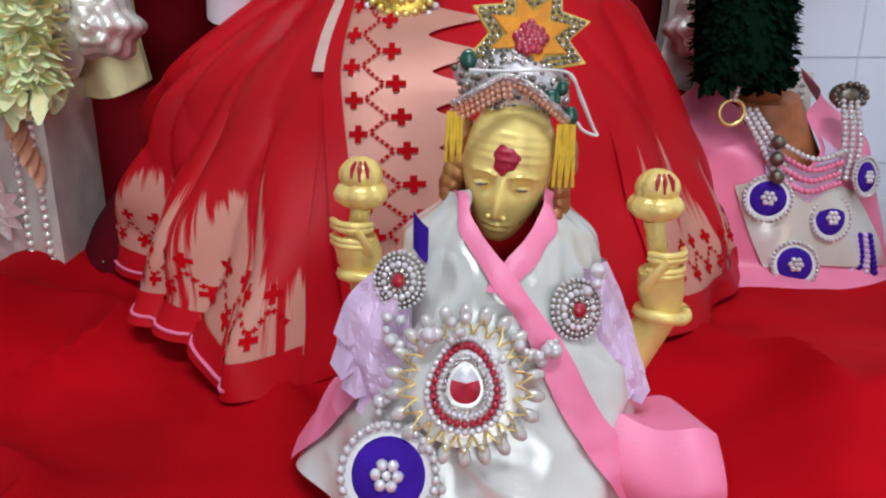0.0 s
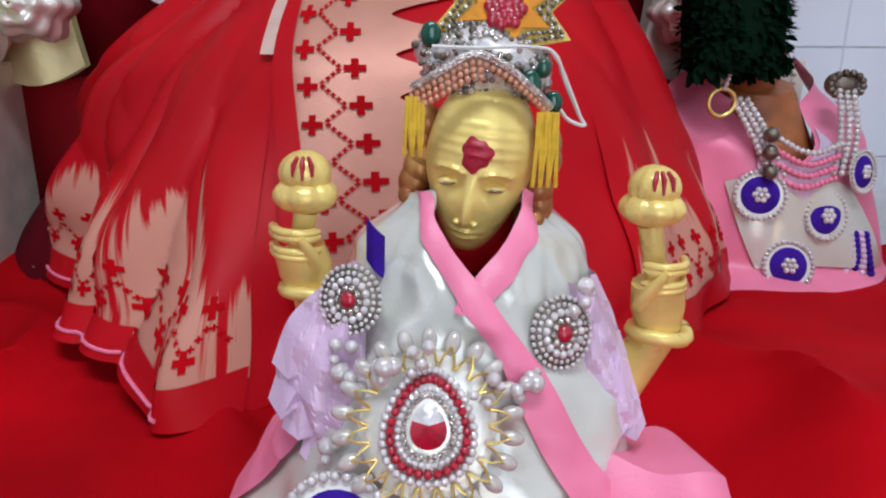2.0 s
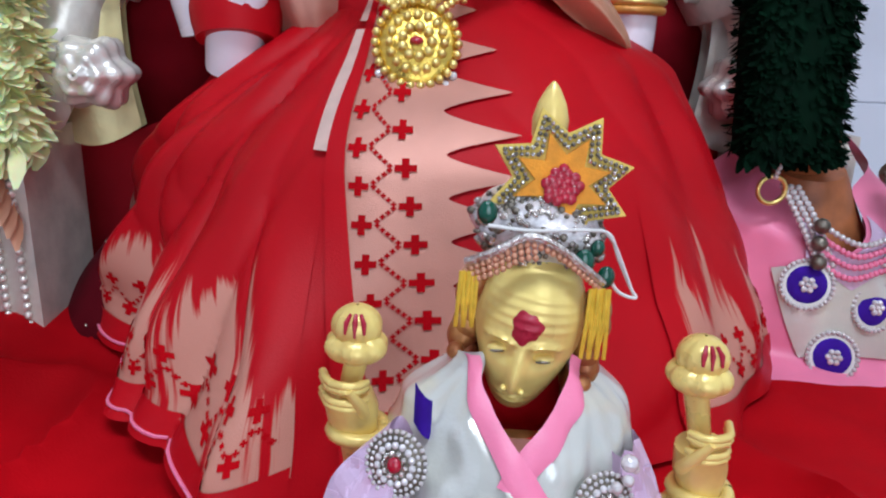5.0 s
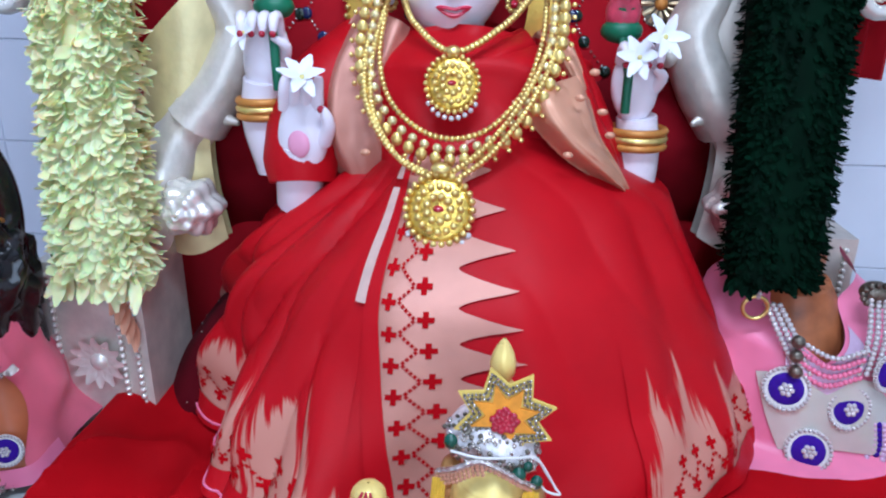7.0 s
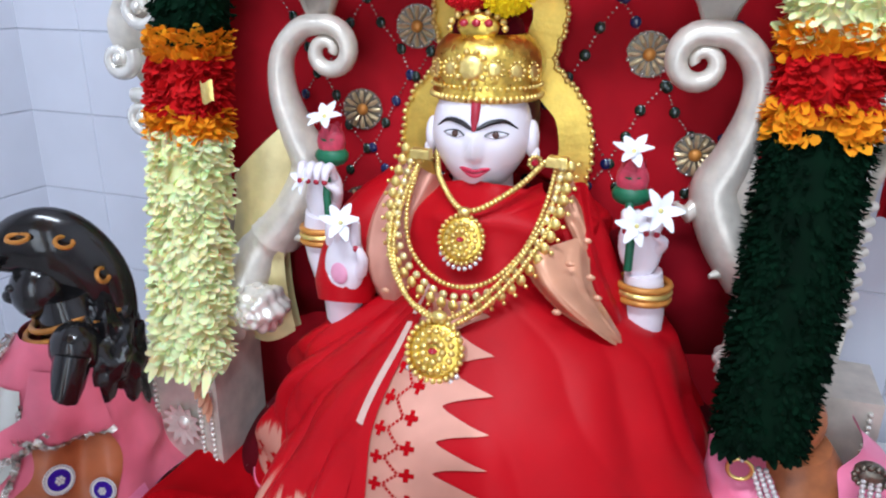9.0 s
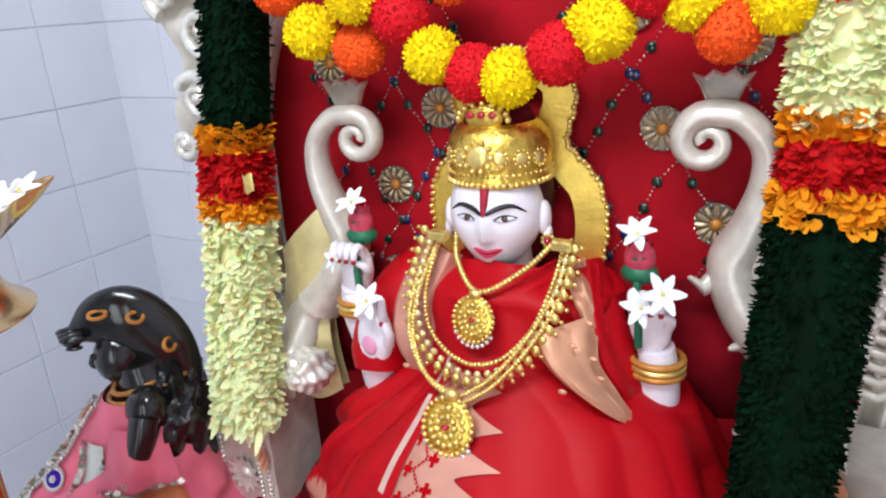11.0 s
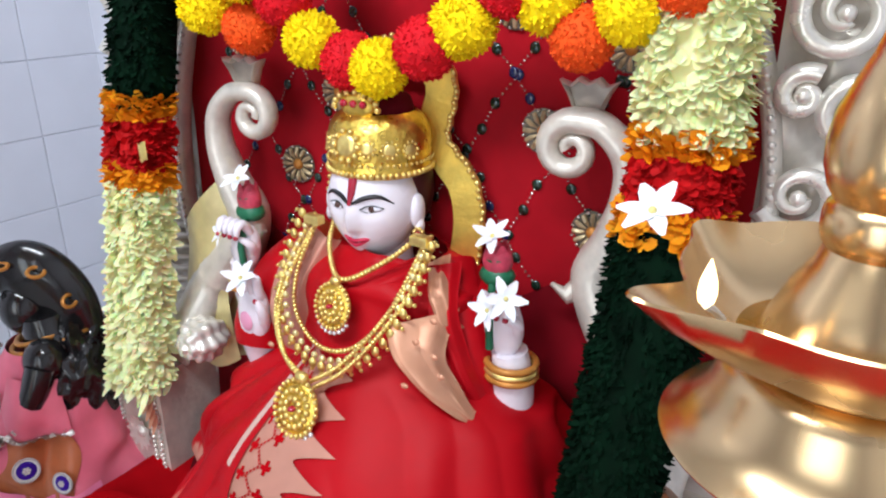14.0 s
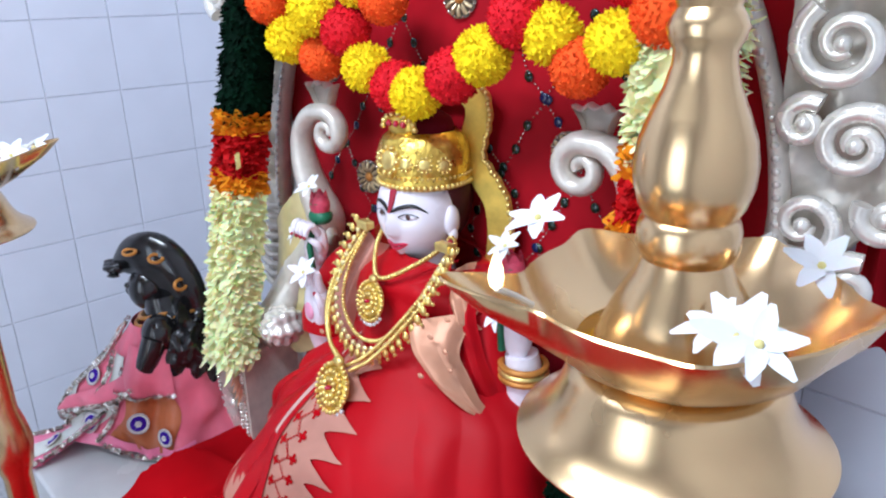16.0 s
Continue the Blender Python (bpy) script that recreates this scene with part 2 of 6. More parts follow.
LINING = material("pale_lining", (0.66, 0.45, 0.38), 0.45, 0.1, vary=0.2, scale=40, bump=0.2, bump_scale=800)
STREAKED = streaked("streaked_zari", (0.47, 0.003, 0.009), (0.56, 0.245, 0.18))
ZARI_GOLD = material("gold_zari", (0.72, 0.36, 0.22), 0.38, 0.3, vary=0.25, scale=14, bump=0.2, bump_scale=1000)
VELVET = material("dark_red_velvet", (0.095, 0.003, 0.008), 0.85, vary=0.45, scale=12, bump=0.2, bump_scale=500, sheen=0.05, spec=0.08)
BACK_CLOTH = material("crimson_cloth", (0.40, 0.006, 0.014), 0.7, vary=0.3, scale=10, bump=0.25, bump_scale=700, spec=0.12)
PETAL_CREAM = material("cream_petals", (0.96, 0.91, 0.50), 0.6, vary=0.06, scale=30, sub=0.45, island=0.06, spec=0.25)
PETAL_ORANGE = material("orange_petals", (0.95, 0.33, 0.01), 0.6, vary=0.12, scale=30, sub=0.2, island=0.2, spec=0.2)
PETAL_RED = material("red_petals", (0.58, 0.007, 0.009), 0.65, vary=0.2, scale=30, island=0.25, spec=0.15)
PETAL_GREEN = material("dark_green_ribbon", (0.0015, 0.012, 0.005), 0.75, vary=0.5, scale=25, island=0.4, spec=0.06)
BALL_YELLOW = material("yellow_wool", (1.0, 0.76, 0.008), 0.8, vary=0.06, scale=30, island=0.06, sheen=0.3, spec=0.15)
BALL_RED = material("red_wool", (0.72, 0.012, 0.022), 0.7, vary=0.1, scale=30, island=0.12, sheen=0.3, spec=0.15)
BALL_ORANGE = material("orange_wool", (0.90, 0.11, 0.015), 0.7, vary=0.1, scale=30, island=0.12, sheen=0.3, spec=0.15)
SATIN = material("white_satin", (0.74, 0.73, 0.66), 0.20, 0.25, vary=0.15, scale=16, bump=0.1, bump_scale=400, coat=0.5)
SATIN_LILAC = material("lilac_satin", (0.72, 0.52, 0.70), 0.26, 0.1, vary=0.2, scale=20, bump=0.1, bump_scale=300)
PINK = material("pink_satin", (0.90, 0.23, 0.38), 0.4, vary=0.15, scale=14, bump=0.1, bump_scale=500, sheen=0.3)
CORAL = material("coral_pink_satin", (0.84, 0.17, 0.25), 0.36, vary=0.2, scale=14, bump=0.1, bump_scale=500, sheen=0.2)
PURPLE = material("purple_felt", (0.05, 0.012, 0.30), 0.8, vary=0.3, scale=60, bump=0.3, bump_scale=900, sheen=0.2, spec=0.1)
PEARL = material("pearl", (0.66, 0.61, 0.60), 0.2, 0.2, vary=0.15, scale=120, coat=0.6)
DROP = material("milky_drop", (0.60, 0.55, 0.50), 0.22, 0.15, vary=0.2, scale=150, coat=0.5)
STONE_WHITE = material("clear_stones", (0.80, 0.76, 0.76), 0.14, 0.3, vary=0.25, scale=250, bump=0.5, bump_scale=400, coat=0.5)
RUBY = material("ruby_glass", (0.45, 0.008, 0.03), 0.1, vary=0.3, scale=150, coat=0.7)
EMERALD = material("green_glass", (0.003, 0.07, 0.04), 0.1, vary=0.3, scale=100, coat=0.7)
TARNISH = material("antique_metal", (0.22, 0.19, 0.15), 0.35, 0.8, vary=0.4, scale=200, bump=0.4, bump_scale=500)
TINSEL = material("silver_tinsel", (0.82, 0.76, 0.70), 0.2, 0.9, vary=0.4, scale=300, bump=1.0, bump_scale=500, island=0.3)
LACQUER = material("black_stone", (0.012, 0.011, 0.012), 0.18, vary=0.4, scale=30, bump=0.25, bump_scale=60, coat=0.4)
OCHRE_PAINT = material("ochre_paint", (0.60, 0.25, 0.05), 0.4, 0.3, vary=0.3, scale=60)
CLAY = material("orange_stone", (0.42, 0.14, 0.05), 0.45, vary=0.35, scale=40, bump=0.2, bump_scale=100)
TILE = material("white_glazed_tile", (0.77, 0.78, 0.86), 0.16, vary=0.05, scale=5, coat=0.3, bump=0.03, bump_scale=12)
GROUT = material("grey_grout", (0.64, 0.65, 0.70), 0.9, vary=0.3, scale=60, bump=0.3)
PAINTED_WALL = material("pale_paint", (0.74, 0.74, 0.76), 0.7, vary=0.06, scale=4, bump=0.1)
MARBLE_SLAB = material("marble_slab", (0.72, 0.72, 0.70), 0.25, second=(0.55, 0.55, 0.56), scale=6, detail=8)
FLOOR_STONE = material("floor_stone", (0.42, 0.40, 0.38), 0.35, vary=0.2, scale=8)
FLOWER = material("white_flower", (0.86, 0.85, 0.88), 0.5, vary=0.05, sub=0.1)
FLOWER_EYE = material("flower_eye", (0.75, 0.65, 0.25), 0.6)
FLAME = material("flame", (1.0, 0.8, 0.5), 0.5, emit=(1.0, 0.72, 0.36, 4))
OIL = material("lamp_oil", (0.45, 0.2, 0.02), 0.05, vary=0.2, trans=0.6)
THREAD = material("white_thread", (0.78, 0.76, 0.72), 0.8)
TASSEL = material("yellow_tassel", (0.85, 0.55, 0.05), 0.45, 0.3, vary=0.2, scale=200)

# ---- room ----
LEFT, RIGHT, BACK, FRONT, TOP = -1.40, 1.55, 1.39, -1.9, 2.9
single("floor", Mesh().box((LEFT - 0.2, FRONT - 0.2, -0.1), (RIGHT + 0.2, BACK + 0.2, 0)), FLOOR_STONE, "grey polished stone floor", "floor", kind="structure", smooth=False)
single("ceiling", Mesh().box((LEFT - 0.2, FRONT - 0.2, TOP), (RIGHT + 0.2, BACK + 0.2, TOP + 0.1)), PAINTED_WALL, "plain pale painted ceiling", "ceiling", kind="structure", smooth=False)
wall_left = single("wall_left", Mesh().box((LEFT - 0.15, FRONT, 0), (LEFT, BACK, TOP)), GROUT, "white tiled wall with dark joints", "wall", kind="structure", smooth=False)
wall_back = single("wall_back", Mesh().box((LEFT - 0.15, BACK, 0), (RIGHT + 0.15, BACK + 0.15, TOP)), GROUT, "white tiled wall with dark joints", "wall", kind="structure", smooth=False)
wall_right = single("wall_right", Mesh().box((RIGHT, FRONT, 0), (RIGHT + 0.15, BACK, TOP)), PAINTED_WALL, "pale painted wall", "wall", kind="structure", smooth=False)
# unseen front wall; its doorway is assumed, to go with the front light
front = Mesh()
front.box((LEFT - 0.15, FRONT - 0.15, 0), (-0.25, FRONT, TOP)).box((0.95, FRONT - 0.15, 0), (RIGHT + 0.15, FRONT, TOP)).box((-0.25, FRONT - 0.15, 2.35), (0.95, FRONT, TOP))
single("wall_front", front, PAINTED_WALL, "pale painted wall with an open doorway", "wall", kind="structure", smooth=False)

# platform under the throne and the side figure's block
slab = Mesh()


def soft_block(mesh, lo, hi, r=0.006):
    (a, b, c), (d, e, f) = lo, hi
    ring = lambda k, z: [(a + k, b + k, z), (d - k, b + k, z), (d - k, e - k, z), (a + k, e - k, z)]
    verts = ring(0, c) + ring(0, f - r) + ring(r * 0.3, f - r * 0.3) + ring(r, f)
    faces = [(k * 4 + i, k * 4 + (i + 1) % 4, k * 4 + 4 + (i + 1) % 4, k * 4 + 4 + i) for k in range(3) for i in range(4)] + [(12, 13, 14, 15), (3, 2, 1, 0)]
    mesh.add(verts, faces)
    return mesh


single("platform", soft_block(Mesh(), (-0.42, 0.16, 0), (0.86, 1.30, 0.695)), MARBLE_SLAB, "white marble platform under the red cloth", "platform", kind="structure", smooth=False)
single("marble_block", soft_block(Mesh(), (-0.80, 0.44, 0), (-0.424, 1.30, 0.70)), MARBLE_SLAB, "white marble block carrying the hooded figure", "plinth", smooth=False)

# ---- the seated marble figure and its clothes ----
# the saree's skirt: u from -1 (left) to 1 (right) round the front, v from waist to hem
def skirt(u, v, out=0.0):
    side = smooth_step(0.14, 0.32, -u)
    wave = u * 15.5 + 5.6 * v + 0.7 * math.sin(4.3 * v + 2 * u)
    a = (u + 0.029 * side * v * math.sin(2 * wave)) * radians(112)
    w = v ** 0.85
    slow = smooth_step(0.25, -0.25, u)
    rx = 0.105 + 0.105 * smooth_step(0, 0.24 + 0.26 * slow, v) + (0.135 if u < 0 else 0.15) * w
    ry = 0.09 + 0.085 * smooth_step(0, 0.45, v) + 0.175 * v ** 0.9 + 0.06 * smooth_step(0.4, 1, v) * smooth_step(0.0, 0.25, -u) * smooth_step(0.85, 0.35, -u) + 0.034 * smooth_step(0.5, 1, v) * smooth_step(0.08, 0.2, -u) * smooth_step(0.5, 0.25, -u)
    left = smooth_step(0.14, 0.32, -u)
    right = smooth_step(0.25, 0.6, u)
    fold = left * v ** 0.65 * ((0.050 + 0.018 * math.sin(u * 6.1)) * abs(math.sin(wave)) ** 0.65 + 0.005 * math.sin(u * 37 + 9 * v) + 0.010 * noise.noise(Vector((u * 9, v * 4, 8.0))) - 0.044) + right * v * (0.014 * math.sin(u * 15 - 2 * v) + 0.005 * math.sin(u * 39))
    fold += 0.004 * math.sin(u * 9 + v * 5) + 0.0035 * smooth_step(0.05, 0.4, v) * math.sin(u * 27 + 9 * v + 2 * math.sin(7 * v))
    crease = noise.noise(Vector((u * 5 + 3, v * 3.2 - u * 2.5, 1.7)))
    fold += 0.016 * abs(crease) * smooth_step(0.0, 0.25, v) * smooth_step(0.06, 0.2, abs(u + 0.05))
    fold += side * 0.020 * v ** 0.4 * smooth_step(0.05, 0.25, v) * (abs(math.sin(u * 23 + 2.4 * v + 1.1 * math.sin(3 * v))) ** 0.5 - 0.75)
    s, c = math.sin(a), math.cos(a)
    rad = 1.0 + (fold + out) / rx
    x = -0.035 + 0.015 * v + rx * rad * math.copysign(abs(s) ** 0.92, s)
    y = 0.925 - ry * rad * math.copysign(abs(c) ** 0.9, c)
    z = 1.085 - 0.374 * v ** 1.05 + 0.034 * smooth_step(0.38, 0.70, -u) * v ** 2.5 + left * v ** 3 * 0.012 * math.sin(u * 12)
    if v < 0.25:
        z += 0.012 * math.sin(3.1 * u + 0.6) * (1 - v * 4)
    return Vector((x, y, z + out * 0.5))


def on_skirt(mesh, u0, u1, v0, v1, nu, nv, out, left=None, right=None, top=None):
    """A strip of cloth lying on the skirt; its edges may be shaped."""
    def fn(a, b):
        v = v0 + (v1 - v0) * b
        lo = left(v) if left else u0
        hi = right(v) if right else u1
        u = lo + (hi - lo) * a
        if top:
            t = top(u)
            v = t + (v1 - t) * b
        return skirt(u, v, out)
    return mesh.grid(fn, nu, nv)


def teeth(x, n):
    """Temple-border teeth: 0 at a notch, 1 at a tip, slightly concave."""
    t = (x * n) % 1.0
    return (1 - abs(2 * t - 1)) ** 1.5


saree = thing("saree", (-0.03, 0.85, 0.70), "red silk saree with peach woven borders, draped in folds", "saree")
m = Mesh().grid(lambda a, b: skirt(a * 2 - 1, b), 260, 90)
part("skirt", m, SILK, saree, "red silk skirt falling in folds")

strip_left = lambda v: -0.172 + 0.09 * v - 0.04 * smooth_step(0.25, 0, v)
strip_right = lambda v: 0.010 + 0.015 * v + 0.105 * teeth(v + 0.02, 12)
m = Mesh()
on_skirt(m, 0, 0, 0.03, 0.97, 24, 260, 0.0035, strip_left, strip_right)
part("front_panel", m, ZARI, saree, "peach front panel with a toothed edge")
m = Mesh()
on_skirt(m, 0, 0, 0.03, 0.99, 3, 90, 0.006, lambda v: strip_left(v) - 0.004, lambda v: strip_left(v) + 0.022 + 0.01 * v)
part("selvedge", m, SILK, saree, "plain red edge stripe")
for v0, v1 in ((0.04, 0.13), (0.15, 0.40)):
    m = Mesh()
    on_skirt(m, 0, 0, v0, v1, 3, 30, 0.0055, lambda v: strip_left(v) - 0.022 - 0.012 * (1 - v), lambda v: strip_left(v) - 0.004)
    part("selvedge_lining", m, LINING, saree, "turned-out pale lining")
def streaked_band(u0, u1, nu, nv):
    """The hem's woven band, with its place along and down the cloth kept as a map for the weave."""
    m = Mesh().grid(lambda a, b: skirt(u0 + (u1 - u0) * a, 0.50 + 0.445 * b, 0.0003 + 0.0027 * smooth_step(0.02, 0.35, b)), nu, nv)
    ob = part("hem_band", m, STREAKED, saree, "peach hem band drawn out upwards in frayed streaks")
    layer = ob.data.uv_layers.new(name="weave")
    at = [(u0 + (u1 - u0) * (k % (nu + 1)) / nu, 0.50 + 0.445 * (k // (nu + 1)) / nv) for k in range(len(ob.data.vertices))]
    for loop in ob.data.loops:
        layer.data[loop.index].uv = at[loop.vertex_index]
    return ob


streaked_band(-1, -0.14, 220, 30)
streaked_band(0.30, 1, 180, 30)
for u0, u1 in ((-1, -0.14), (0.30, 1)):
    part("hem_border", on_skirt(Mesh(), u0, u1, 0.928, 0.998, 200, 6, 0.0044), SILK, saree, "plain red hem border")


def cross(mesh, u, v, du, dv, out):
    """A stepped plus-shaped woven motif."""
    a = 0.34
    pts = [(-a, -1), (a, -1), (a, -a), (1, -a), (1, a), (a, a), (a, 1), (-a, 1), (-a, a), (-1, a), (-1, -a), (-a, -a)]
    verts = [skirt(u + x * du, v + y * dv, out) for x, y in pts]
    mesh.add(verts, [(0, 1, 2, 11), (3, 4, 5, 2), (5, 6, 7, 8), (9, 10, 11, 8), (11, 2, 5, 8)])


m = Mesh()
v = 0.10
while v < 0.95:
    u0 = strip_left(v) + 0.040 + 0.012 * v
    wide = 1 - 0.25 * v
    cross(m, u0 - 0.002, v, 0.0150 * wide, 0.0185, 0.0050)
    cross(m, u0 + 0.070 * wide, v + 0.036, 0.0150 * wide, 0.0185, 0.0050)
    for i in range(9):
        t = i / 9
        cross(m, u0 + (0.020 + 0.032 * (1 - abs(2 * t - 1))) * wide, v + 0.072 * t, 0.0040 * wide, 0.0052, 0.0050)
    v += 0.072
for u, u_to in ((-0.95, -0.16), (0.36, 0.98)):
    while u < u_to:
        cross(m, u, 0.892, 0.0108, 0.0170, 0.0040)
        cross(m, u + 0.021, 0.822, 0.0108, 0.0170, 0.0040)
        for i in range(7):
            t = i / 7
            cross(m, u + 0.042 * t, 0.845 + 0.042 * abs(2 * t - 1), 0.0036, 0.0056, 0.0040)
        u += 0.042
part("woven_motif", m, SILK_DEEP, saree, "red woven cross motifs", kind="stuff")
m = Mesh()
m.tube([skirt(-0.66 + 0.009 * i, 0.978, 0.005) for i in range(50)], 0.0016, 6)
part("hem_piping", m, PINK, saree, "shiny pink hem piping")

# blouse, drape over the shoulder
CX, CY = -0.035, 0.945


def torso(u, v, out=0.0):
    a = u * math.pi
    rx = 0.085 + 0.075 * smooth_step(0, 0.22, v) - 0.02 * smooth_step(0.4, 1.0, v)
    ry = 0.060 + 0.045 * smooth_step(0, 0.30, v) + 0.030 * smooth_step(0.5, 1, v)
    z = 1.195 - 0.145 * v + 0.010 * math.cos(a * 2) * (1 - v)
    r = 1 + (out + 0.004 * math.sin(u * 19 + v * 9) + 0.003 * math.sin(u * 31 - v * 12)) / rx
    return Vector((CX + rx * r * math.sin(a), CY - ry * r * math.cos(a), z))


m = Mesh().grid(lambda a, b: torso(a * 2 - 1, b), 120, 40, True)
m.tube(path_points([(-0.14, 0.945, 1.175), (-0.20, 0.90, 1.12), (-0.222, 0.865, 1.06), (-0.222, 0.85, 1.02)], 14), [0.045, 0.05, 0.05, 0.052, 0.052, 0.052, 0.05, 0.05, 0.05, 0.048, 0.046, 0.046, 0.044, 0.042, 0.04], 20)
m.tube(path_points([(0.055, 0.955, 1.175), (0.092, 0.930, 1.125), (0.122, 0.910, 1.065), (0.140, 0.905, 1.015)], 14), [0.040 - 0.0004 * i for i in range(15)], 20)
part("blouse", m, SILK, saree, "red silk blouse with full sleeves")


def drape(path, widths, thick, waves, seed, ragged=0.0, pleat=0.0, wrap=0.0):
    """A folded band of cloth along a line over the chest."""
    pts = path_points(path, 40)
    m = Mesh()

    def fn(a, b):
        t = b * 40
        i = min(int(t), 39)
        p = pts[i].lerp(pts[i + 1], t - i)
        d = (pts[min(i + 1, 40)] - pts[max(i - 1, 0)]).normalized()
        face = Vector((0.05, -0.97, 0.25)).normalized()
        side = d.cross(face).normalized()
        w = widths[0] + (widths[1] - widths[0]) * b + (widths[2] * math.sin(math.pi * b) if len(widths) > 2 else 0)
        off = (a - 0.5) * w * (1 - ragged * smooth_step(0.55, 1, a) * teeth(b, 15))
        rise = thick * math.sin(math.pi * a) + 0.0018 * math.sin(a * waves * 0.7 + seed + 3 * b) + 0.008 * noise.noise(Vector((a * 3, b * 3.5, seed * 7))) + pleat * abs(math.sin(a * 8.5 + 1.6 * b)) ** 0.7 - 0.030 * smooth_step(0.70, 1, a) - 0.014 * smooth_step(0.16, 0, a) - 0.010 * smooth_step(0.85, 1, b) - wrap * smooth_step(0.65, 0, a) * (1 - b)
        return p + side * off + face * rise
    return m.grid(fn, 48, 90)


part("chest_drape", drape([(0.072, 0.822, 1.150), (0.086, 0.806, 1.122), (0.108, 0.806, 1.088), (0.142, 0.822, 1.052), (0.172, 0.842, 1.018)], (0.096, 0.006, 0.0), 0.003, 9, 0, 0.02, 0.0016, 0.054), ZARI_GOLD, saree, "gold-shot peach border folded across the chest")
part("shoulder_fold", drape([(0.060, 0.915, 1.200), (0.082, 0.880, 1.178), (0.100, 0.868, 1.150), (0.112, 0.872, 1.125)], (0.040, 0.020), 0.004, 9, 2.0, 0.02, 0.0006), ZARI_GOLD, saree, "gold-shot border turned over the shoulder")
part("shoulder_drape", drape([(0.070, 0.91, 1.198), (0.090, 0.878, 1.15), (0.114, 0.864, 1.10), (0.140, 0.864, 1.055), (0.156, 0.875, 1.015)], (0.055, 0.030), 0.008, 22, 1.5), SILK, saree)
part("sleeve_drape", drape([(-0.128, 0.895, 1.215), (-0.155, 0.855, 1.15), (-0.158, 0.838, 1.10), (-0.146, 0.842, 1.05), (-0.132, 0.865, 1.00)], (0.070, 0.060, 0.014), 0.004, 9, 0.4, 0.02, 0.0008), ZARI, saree, "pale peach border over the sleeve")
part("neck_drape", drape([(-0.115, 0.91, 1.185), (-0.075, 0.870, 1.168), (-0.036, 0.855, 1.158), (0.01, 0.865, 1.168), (0.05, 0.905, 1.185)], (0.05, 0.05), 0.008, 16, 1.1), SILK, saree)
# sparse woven gold dots on the drape
m = Mesh()
for x, y, z in ((0.10, 0.812, 1.135), (0.125, 0.815, 1.12), (0.115, 0.83, 1.16), (0.135, 0.815, 1.095), (0.09, 0.80, 1.075), (-0.13, 0.785, 1.075)):
    m.ball((x, y, z), (0.006, 0.003, 0.004), 8, 5)
part("woven_dots", m, ZARI_GOLD, saree, kind="stuff")

# the figure: one mesh, painted in several colours
HX, HY, HZ = -0.050, 0.930, 1.262
GAZE = Matrix.Translation((HX, HY, 0)) @ Matrix.Rotation(radians(8), 4, "Z") @ Matrix.Translation((-HX, -HY, 0))
m = Mesh()


def head(a, b):
    th, ph = 2 * math.pi * a, math.pi * (0.002 + 0.996 * b)
    x, y, z = math.sin(ph) * math.sin(th), -math.sin(ph) * math.cos(th), -math.cos(ph)
    rx, ry, rz = 0.067, 0.064, 0.085
    low = smooth_step(0.0, -1.0, z)
    jaw = 1 - 0.22 * low
    px, py, pz = x * rx * jaw, y * ry * (1 - 0.10 * low), z * rz
    front = smooth_step(0.2, 0.9, -y)
    py -= front * 0.0145 * math.exp(-((px / 0.0080) ** 2)) * smooth_step(0.028, -0.012, pz) * smooth_step(-0.033, -0.022, pz)
    py += front * 0.0045 * math.exp(-(((abs(px) - 0.027) / 0.014) ** 2 + ((pz - 0.008) / 0.012) ** 2))
    py -= front * 0.004 * math.exp(-((px / 0.014) ** 2 + ((pz + 0.070) / 0.012) ** 2))
    py -= front * 0.004 * math.exp(-((px / 0.018) ** 2 + ((pz + 0.044) / 0.010) ** 2))
    return Vector((HX + px, HY + py, HZ + pz))


m.grid(head, 72, 56, True)


def on_face(x, z, out=0.001):
    best = min((head(i / 240 % 1, j / 120) for i in range(-40, 41) for j in range(8, 112)), key=lambda p: (p.x - HX - x) ** 2 + (p.z - HZ - z) ** 2)
    return Vector((HX + x, best.y - out, HZ + z))


m.tube([(HX, 0.95, 1.15), (HX, 0.945, 1.20), (HX, 0.945, 1.235)], [0.046, 0.042, 0.04], 20)
for s in (-1, 1):
    m.ball((HX + s * 0.067, 0.928, 1.256), (0.010, 0.015, 0.025), 14, 10)
    m.ball((HX + s * 0.072, 0.925, 1.236), (0.007, 0.008, 0.012), 10, 8)
m.slot = 1
for s in (-1, 1):
    m.ball(on_face(s * 0.027, 0.006, -0.0035), (0.0130, 0.006, 0.0044), 16, 10)
m.slot = 2
for s in (-1, 1):
    m.tube(path_points([on_face(s * 0.003, 0.014), on_face(s * 0.018, 0.0215), on_face(s * 0.036, 0.0235), on_face(s * 0.052, 0.013)], 10), [0.0018, 0.0026, 0.0031, 0.0034, 0.0035, 0.0034, 0.0031, 0.0027, 0.0022, 0.0016, 0.0009], 6)
    m.tube(path_points([on_face(s * 0.013, 0.006, 0.0018), on_face(s * 0.021, 0.0105, 0.002), on_face(s * 0.031, 0.0105, 0.002), on_face(s * 0.042, 0.007, 0.001)], 10), 0.0009, 5)
    m.tube(path_points([on_face(s * 0.014, 0.005, 0.002), on_face(s * 0.026, 0.0018, 0.002), on_face(s * 0.041, 0.006, 0.001)], 8), 0.0004, 5)
m.slot = 3
for s in (-1, 1):
    m.ball(on_face(s * 0.026, 0.0062, 0.0012), (0.0048, 0.002, 0.0043), 12, 8)
m.slot = 4
